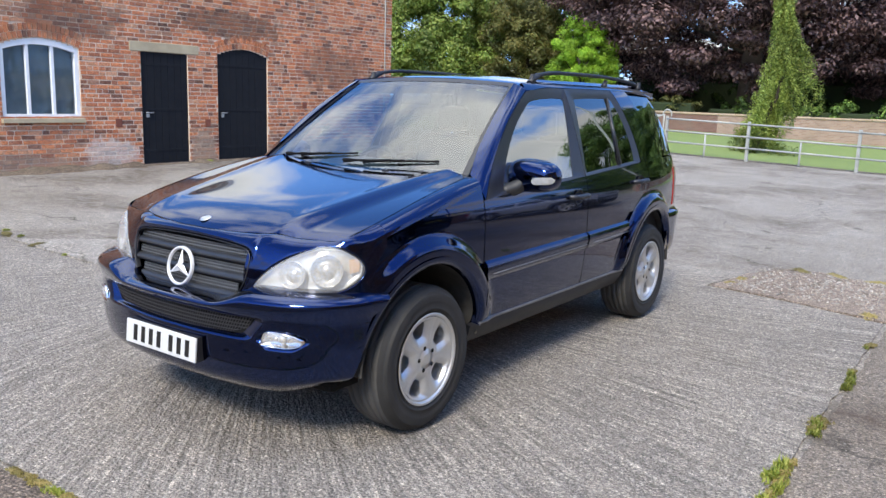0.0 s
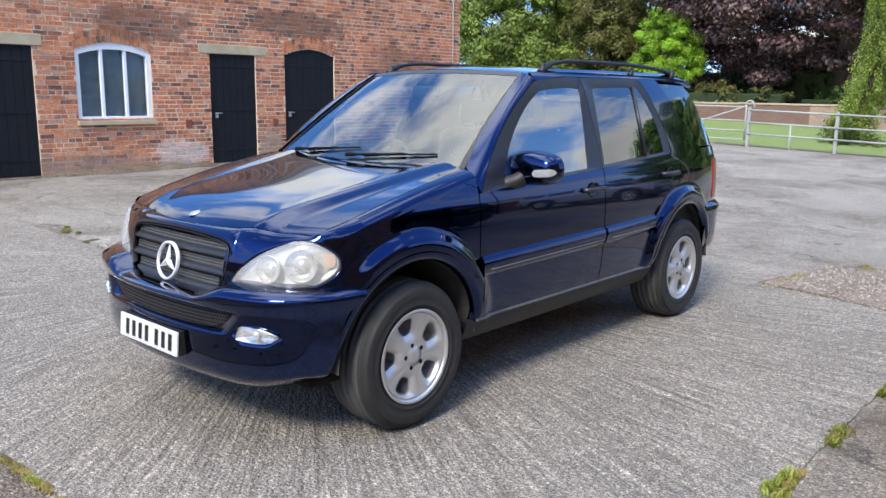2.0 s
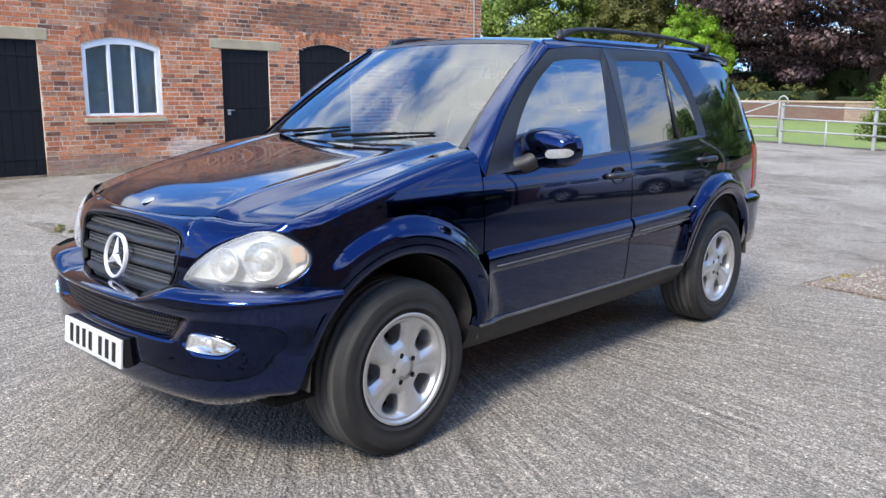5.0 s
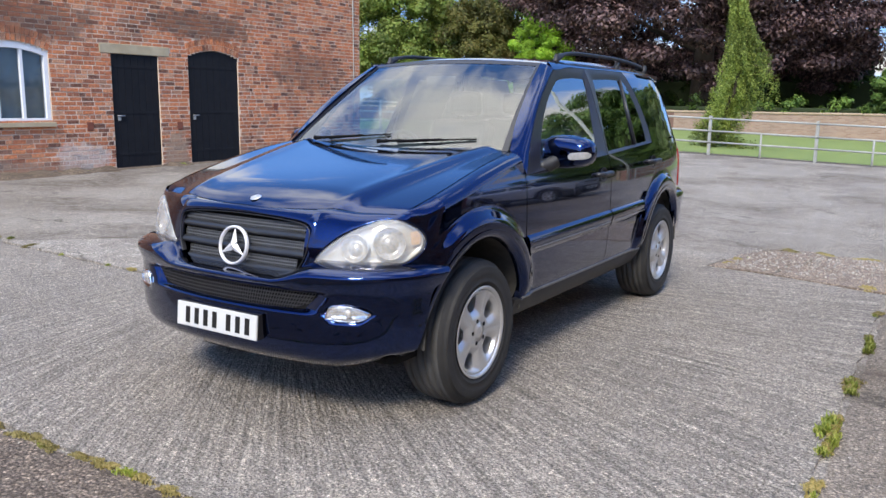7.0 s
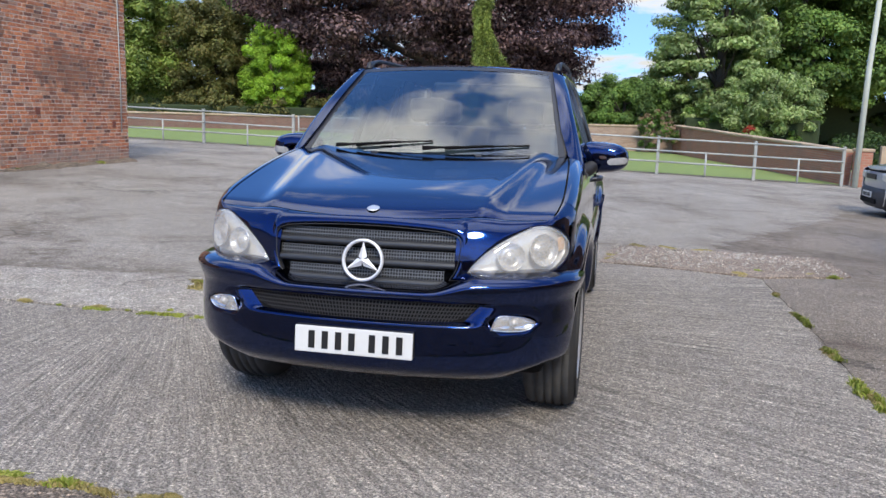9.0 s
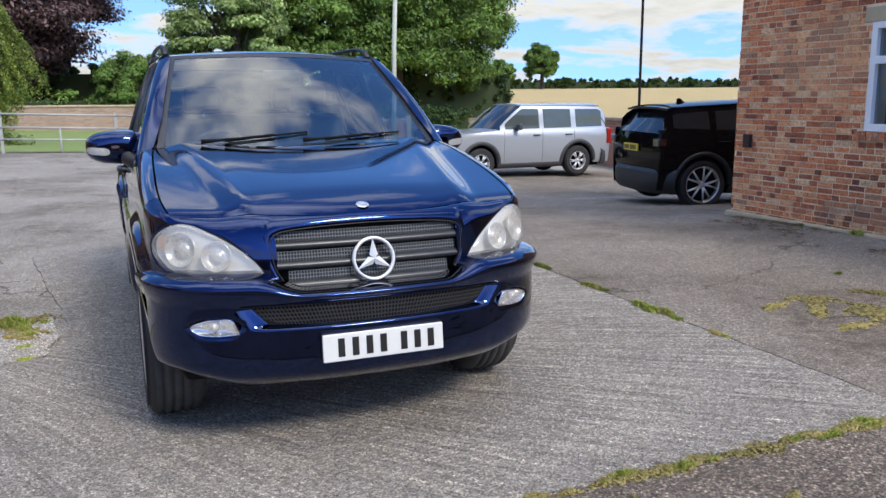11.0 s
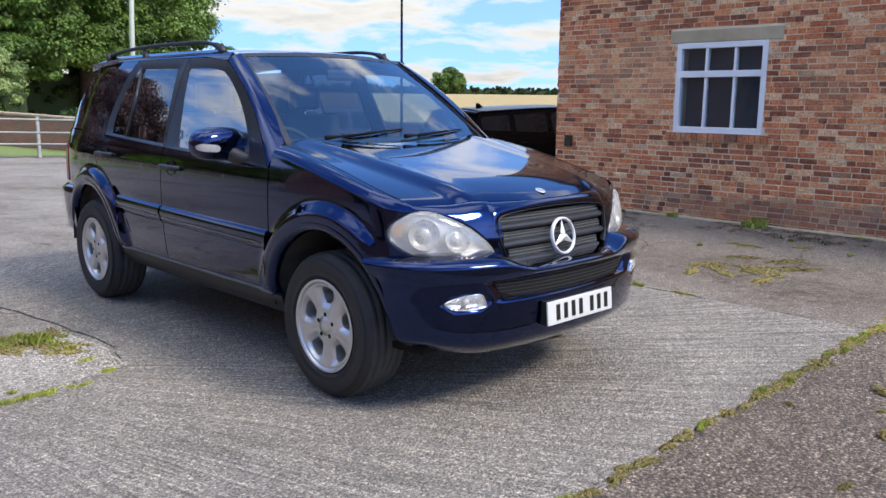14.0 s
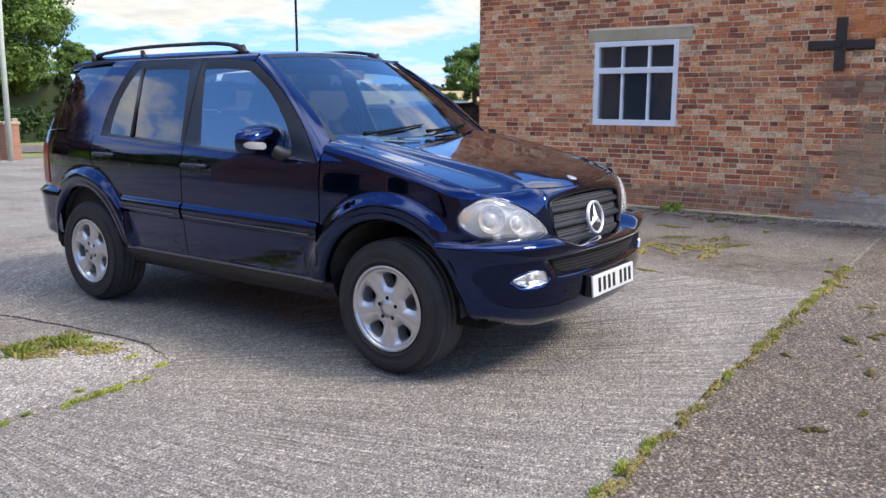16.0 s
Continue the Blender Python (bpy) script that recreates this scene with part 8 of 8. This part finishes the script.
# two dark hedges added to fill shaded gaps and block sky between leaves
hedge("garden_hedge", (-42, 57), (32, 60), 4.2, 2.5, M_LEAF_DARK_SHADED, "tall dark hedge added to close the dark gaps behind the garden", 42, 0.17, 800, -0.2)
hedge("tree_belt", (-24, 63), (-2.5, 64), 7.5, 3.0, M_LEAF_DARK_SHADED, "dark hedge added behind the beech to block sky through its crown", 48, 0.2, 900, -0.2)
hedge("border_shrubs", (-32, 42.2), (-12, 42.4), 2.0, 1.4, M_LEAF_BROWN, "mixed low border shrubs behind the wall", 43, 0.10, 520, 0.1)
hedge("border_shrubs", (-12, 45.5), (4, 45.5), 1.9, 1.4, M_LEAF, "dark clipped hedge behind the garden wall", 44, 0.10, 520, -0.1)
hedge("border_shrubs", (5.0, 44.5), (12, 44), 2.6, 2.0, M_LEAF, "dense green border shrubs", 45, 0.12, 700, -0.4)
hedge("far_hedge", (60, 330), (420, 240), 5.0, 6, M_LEAF_DARK_SHADED, "distant hedge line across the field", 46, 0.9, 260, 3.6)
hedge("far_hedge", (-60, 150), (70, 190), 6.0, 5, M_LEAF, "distant tree line", 47, 1.0, 70, -0.6)
hy_ = empty("flowering_shrub", 3.35, 40.3, gz(3.3, 40.3))
pts, rad = crown_points(46, 1.25, 1.0, 1.15, 51)
lay("foliage", leaf_cloud("foliage", [(a, b, max(0.2, c + 0.9)) for a, b, c in pts], [r * 0.8 for r in rad], 110, 0.07, 52), M_LEAF, hy_)
lay("blooms", leaf_cloud("blooms", [(a * 1.08, b * 1.08, max(0.35, c * 1.1 + 0.95)) for a, b, c in pts if c > -0.3], [0.17] * sum(1 for p in pts if p[2] > -0.3), 60, 0.06, 53), M_LEAF_PINK, hy_)
tagged(hy_, "rounded shrub with faded pink flower heads by the wall", "shrub")
rs = empty("red_flowers", 7.7, 39.5, 0.0)
lay("blooms", leaf_cloud("blooms", [(0, 0, 1.2), (0.1, 0, 1.28), (-0.08, 0.05, 1.15)], [0.22, 0.2, 0.2], 90, 0.06, 54), M_LEAF_RED, rs)
lay("stem", tube_bm([(0, 0, -0.3), (0, 0, 1.2)], 0.03, 6), M_BARK, rs)
tagged(rs, "clump of bright red flowers behind the wall", "flowers")
# an unseen wall added behind the camera, for reflections and to close the yard
tagged(lay("unseen_yard_wall", box_bm(-16, 16, -19.3, -19, -0.5, 3.2), M_GARDENWALL), "plain brick wall added out of view to close the yard", "wall", kind="structure")

# ---- weeds, moss and loose stones ----
M_WEED = leaf_mat("weed_blades", greens((0.16, 0.21, 0.035), (0.27, 0.31, 0.06), (0.42, 0.40, 0.13)), 0.3)
M_MOSS = leaf_mat("ochre_moss", greens((0.19, 0.165, 0.06), (0.31, 0.255, 0.095), (0.40, 0.30, 0.14)), 0.2)


def tuft_mesh(seed, r, h, blades):
    rng = np.random.default_rng(seed)
    V, F = [], []
    for k in range(blades):
        a = rng.uniform(0, 6.28)
        d = r * rng.random() ** 0.6 * (0.75 + 0.35 * math.sin(2 * a + seed) + 0.25 * math.sin(5 * a + 2 * seed))
        x, y = d * math.cos(a), d * math.sin(a)
        hh = h * rng.uniform(0.35, 1.0) * (1 - 0.5 * d / r)
        lx, ly = rng.normal(size=2) * hh * 0.55
        w, t = 0.004 + 0.004 * rng.random(), rng.uniform(0, 3.14)
        wx, wy = w * math.cos(t), w * math.sin(t)
        b = len(V)
        V += [(x - wx, y - wy, -0.005), (x + wx, y + wy, -0.005), (x + lx * 0.5 + wx, y + ly * 0.5 + wy, hh * 0.65), (x + lx * 0.5 - wx, y + ly * 0.5 - wy, hh * 0.65), (x + lx, y + ly, hh)]
        F += [(b, b + 1, b + 2, b + 3), (b + 3, b + 2, b + 4)]
    return mesh_of("tuft", V, F)


def moss_mesh(seed, r):
    rng = np.random.default_rng(seed)
    n = 420
    a = rng.uniform(0, 6.28, n)
    edge = 0.55 + 0.28 * np.sin(2 * a + seed) + 0.22 * np.sin(5 * a + 2 * seed) + 0.15 * np.sin(9 * a)
    d = 1.25 * r * rng.random(n) ** 0.8 * np.clip(edge, 0.1, 1.2)
    pts = np.stack([d * np.cos(a), d * np.sin(a) * 0.6, 0.012 * (1 - d / r)], -1)
    return leaf_cloud("moss", pts, [0.012] * n, 3, 0.009, seed, flat=1.0, shape=(1, 1, 0.6))


TUFTS = [tuft_mesh(60 + k, 0.07 + 0.012 * k, 0.055 + 0.008 * k, 150) for k in range(5)]
MOSS = [moss_mesh(70 + k, 0.11 + 0.02 * k) for k in range(4)]
for me in TUFTS:
    me.materials.append(M_WEED)
for me in MOSS:
    me.materials.append(M_MOSS)
wr = random.Random(8)


def weed(x, y, s=1.0, lift=0.012, along=None):
    ob = new("weed_tuft", TUFTS[wr.randrange(5)])
    turn = wr.uniform(0, 360)
    wide, slim = (0.62, 0.62) if along is None else (wr.uniform(0.8, 1.25), wr.uniform(0.28, 0.5))
    if along is not None:
        turn = along + wr.uniform(-14, 14)
    ob.matrix_basis = pose(x, y, gz(x, y) + lift, 0, 0, turn) @ Matrix.Diagonal((s * wide, s * slim, s * wr.uniform(0.4, 0.75), 1))
    tagged(ob, "small yellow-green weed tuft in a concrete joint", "weed", "weeds in the joints")


def moss(x, y, s=1.0, lift=0.012, turn=0):
    ob = new("moss_patch", MOSS[wr.randrange(4)])
    ob.matrix_basis = pose(x, y, gz(x, y) + lift, 0, 0, turn + wr.uniform(-15, 15)) @ Matrix.Diagonal((s, s * 0.8, 1, 1))
    tagged(ob, "flat ochre moss patch in a concrete joint", "moss", "moss in the joints")


x = -1.45
while x < 3.6:
    moss(x, -1.485 + wr.uniform(-0.02, 0.02), wr.uniform(0.45, 0.95), 0.004)
    if wr.random() < 0.6:
        weed(x + wr.uniform(-0.08, 0.08), -1.49 + wr.uniform(-0.03, 0.03), wr.uniform(0.5, 1.0), 0.008, 0)
    x += wr.uniform(0.07, 0.22)
for y, s in ((0.30, 1.0), (0.42, 1.25), (0.55, 1.5), (0.68, 1.2), (1.22, 0.9), (1.33, 1.1), (2.08, 1.0), (2.20, 1.1), (2.35, 0.9), (3.1, 0.5), (-0.15, 0.5)):
    weed(2.44 + wr.uniform(-0.03, 0.03), y, s, along=90)
    if wr.random() < 0.5:
        moss(2.44, y + 0.08, 0.6, turn=90)
for x, y, s in ((-1.50, 1.95, 1.0), (-1.62, 2.02, 0.8), (-1.9, 2.1, 0.7), (-2.05, 1.10, 0.6), (-2.35, 1.04, 0.5), (-1.8, 1.02, 0.5), (-2.9, 1.03, 0.4), (-3.5, 1.03, 0.4), (-4.2, 1.04, 0.5), (-5.3, 1.2, 0.9), (-5.7, 1.25, 0.8),
                (2.52, 4.5, 1.0), (3.2, 4.35, 1.0), (1.12, 5.2, 0.5), (6.40, 1.08, 2.6), (6.36, 1.16, 2.2), (6.41, 2.25, 1.5), (5.6, 0.35, 0.9), (5.2, -0.4, 0.8), (6.35, -0.1, 0.8), (6.38, 3.0, 0.9),
                (4.6, 0.9, 0.6), (0.9, -2.0, 0.4), (1.6, -2.2, 0.5), (0.3, -2.3, 0.3), (2.0, -1.9, 0.4), (3.3, -1.4, 0.6), (3.9, -1.3, 0.5), (-10.2, 7.6, 1.4), (-10.22, 9.6, 1.2), (-10.2, 12.2, 2.0), (-10.2, 5.5, 0.9)):
    weed(x, y, s)
for x, y, s in ((-1.55, 2.05, 1.2), (-1.8, 2.08, 1.3), (-2.1, 2.15, 1.2), (-2.35, 2.1, 1.0), (-2.25, 1.85, 0.9), (1.4, 6.1, 1.6), (1.75, 6.12, 1.5), (2.1, 6.1, 1.3), (1.05, 5.0, 0.9), (1.02, 4.7, 0.7), (2.3, 4.2, 1.0), (3.0, 4.5, 1.2),
                (3.3, 0.3, 1.5), (3.5, 0.1, 1.6), (3.8, -0.1, 2.2), (4.1, -0.3, 2.2), (3.7, 0.35, 1.6), (4.3, 0.3, 1.4), (3.4, -0.3, 1.5), (4.4, -0.1, 1.6), (5.0, 0.6, 1.3), (5.3, 0.1, 1.0),
                (1.2, -1.9, 0.7), (1.5, -2.3, 0.8), (0.6, -2.1, 0.5), (2.2, -2.1, 0.7), (2.8, -1.55, 0.7), (3.2, -1.5, 0.8), (-2.6, 1.05, 0.5), (-3.2, 1.05, 0.5), (-4.8, 1.1, 0.8), (-5.5, 1.15, 0.9)):
    moss(x, y, s, 0.014 if x < 2.4 else 0.006, turn=wr.uniform(0, 180))


for x, y, s in ((-1.92, 1.97, 1.5), (-1.80, 2.02, 1.4), (-1.71, 2.05, 1.3), (-1.66, 1.89, 1.7), (-1.62, 1.80, 1.2), (-1.59, 1.74, 1.5), (-1.57, 1.62, 1.0), (-1.86, 1.90, 1.1), (-2.10, 1.98, 1.3), (-2.3, 2.02, 1.0)):
    weed(x, y, s, 0.02)
    moss(x + wr.uniform(-0.06, 0.06), y + wr.uniform(-0.05, 0.05), wr.uniform(0.8, 1.3), 0.02, turn=wr.uniform(90, 140))
for x, y, s in ((-1.58, 1.37, 0.8), (-1.56, 1.12, 0.6), (-1.92, 0.985, 0.9), (-2.02, 0.985, 0.8), (-2.15, 0.985, 0.7), (-2.51, 0.985, 0.8), (-2.62, 0.985, 0.6), (-1.75, 0.985, 0.5)):
    weed(x, y, s, 0.014, 10)
for k in range(14):      # moss cushions scattered over the pebbly apron
    x, y = wr.uniform(-0.4, 4.2), -1.62 - 1.3 * wr.random() ** 1.4
    moss(x, y, wr.uniform(0.25, 0.55), 0.005, turn=wr.uniform(0, 180))
    if k % 4 == 0:
        weed(x + 0.05, y, wr.uniform(0.3, 0.5), 0.006)


def gravel(name, pts, label, size):
    V, F = [], []
    rng = np.random.default_rng(len(pts))
    for x, y in pts:
        s = size * rng.uniform(0.4, 1.3)
        b = len(V)
        o = np.array([(1, 0, 0), (0, 1, 0), (-1, 0, 0), (0, -1, 0), (0, 0, 0.7), (0, 0, -0.5)]) * s * rng.uniform(0.6, 1.2, (6, 1))
        t = rng.uniform(0, 6.28)
        R = np.array([[math.cos(t), -math.sin(t), 0], [math.sin(t), math.cos(t), 0], [0, 0, 1]])
        V += [tuple(v) for v in (o @ R.T + np.array([x, y, gz(x, y) + 0.018 + s * 0.3]))]
        F += [(b + i, b + (i + 1) % 4, b + 4) for i in range(4)] + [(b + (i + 1) % 4, b + i, b + 5) for i in range(4)]
    ob = lay(name, mesh_of(name, V, F), M_ROUGHPATCH)
    return tagged(ob, label, "gravel", kind="stuff")


gr = random.Random(5)
gravel("gravel", [(gr.uniform(1.05, 3.4), gr.uniform(4.45, 6.1)) for _ in range(900)], "loose pale gravel on the rubble patch", 0.018)
edge_pts = []
for _ in range(420):
    t = gr.random()
    edge_pts.append((-1.44 - 0.25 * gr.random() ** 2 - 0.3 * t * t, 1.15 + 1.0 * t + gr.uniform(-0.05, 0.05)))
gravel("gravel", edge_pts, "crumbled concrete bits along the broken edge", 0.012)
gravel("gravel", [(gr.uniform(-2, 4.5), gr.uniform(-4, -1.55)) for _ in range(700)] + [(gr.uniform(2.5, 6.3), gr.uniform(-1.5, 4)) for _ in range(400)], "scattered loose grit on the yard", 0.007)

gravel("gravel", [(6.44 - 0.32 * gr.random() ** 1.6, gr.uniform(-3.0, -0.5)) for _ in range(260)], "crumbled brick and mortar at the foot of the wall", 0.022)

# dead leaves and soil blown against the brick wall
M_LITTER = leaf_mat("dead_leaves", greens((0.075, 0.05, 0.03), (0.13, 0.085, 0.05), (0.20, 0.14, 0.085)), 0.1)
lr = np.random.default_rng(77)
n = 260
lx = 6.40 - 0.75 * lr.random(n) ** 1.8
ly = lr.uniform(-1.3, 4.0, n)
keep = np.sin(ly * 2.3) + np.sin(ly * 5.1 + 1.0) * 0.6 + lr.normal(size=n) * 0.5 > -0.2
pts = [(a, b, gz(a, b) + 0.010) for a, b in zip(lx[keep], ly[keep])]
litter = lay("leaf_litter", leaf_cloud("leaf_litter", pts, [0.07] * len(pts), 26, 0.013, 78, flat=2.0, shape=(1, 1, 0.08)), M_LITTER)
tagged(litter, "brown dead leaves and soil along the foot of the wall", "leaf litter", kind="stuff")

# ---- single bricks of the walls ----
def brick_piece(w, BH):
    v, f = [], []
    for d in (-0.02, 0.0):
        v += [(d, 0, 0), (d, w, 0), (d, w, BH), (d, 0, BH)]
    v += [(0.004, 0.004, 0.004), (0.004, w - 0.004, 0.004), (0.004, w - 0.004, BH - 0.004), (0.004, 0.004, BH - 0.004)]
    for a in (0, 4):
        for k in range(4):
            f.append((a + k, a + (k + 1) % 4, a + 4 + (k + 1) % 4, a + 4 + k))
    f.append((8, 9, 10, 11))
    return mesh_of("brick", v, f)


def single_bricks(own, x, side, material, parent, inverse, seed, w, h):
    me = brick_piece(w, h)
    me.materials.append(material)
    rng = random.Random(seed)
    for p, q, lo, hi, *_ in own:
        ob = new("brick", me)
        ob.parent, ob.matrix_parent_inverse = parent, inverse
        n = x + side * (0.001 + rng.uniform(-0.003, 0.004))
        ob.matrix_basis = pose(n, p, lo, rng.uniform(-0.6, 0.6)) if side > 0 else pose(n, q, lo, rng.uniform(-0.6, 0.6), 0, 180)


single_bricks(ownA, XA, 1, M_BRICK_A1, barn, barn_in, 31, 0.221, 0.063)
single_bricks(ownB, XB, -1, M_BRICK_B1, store, store_in, 32, 0.200, 0.056)
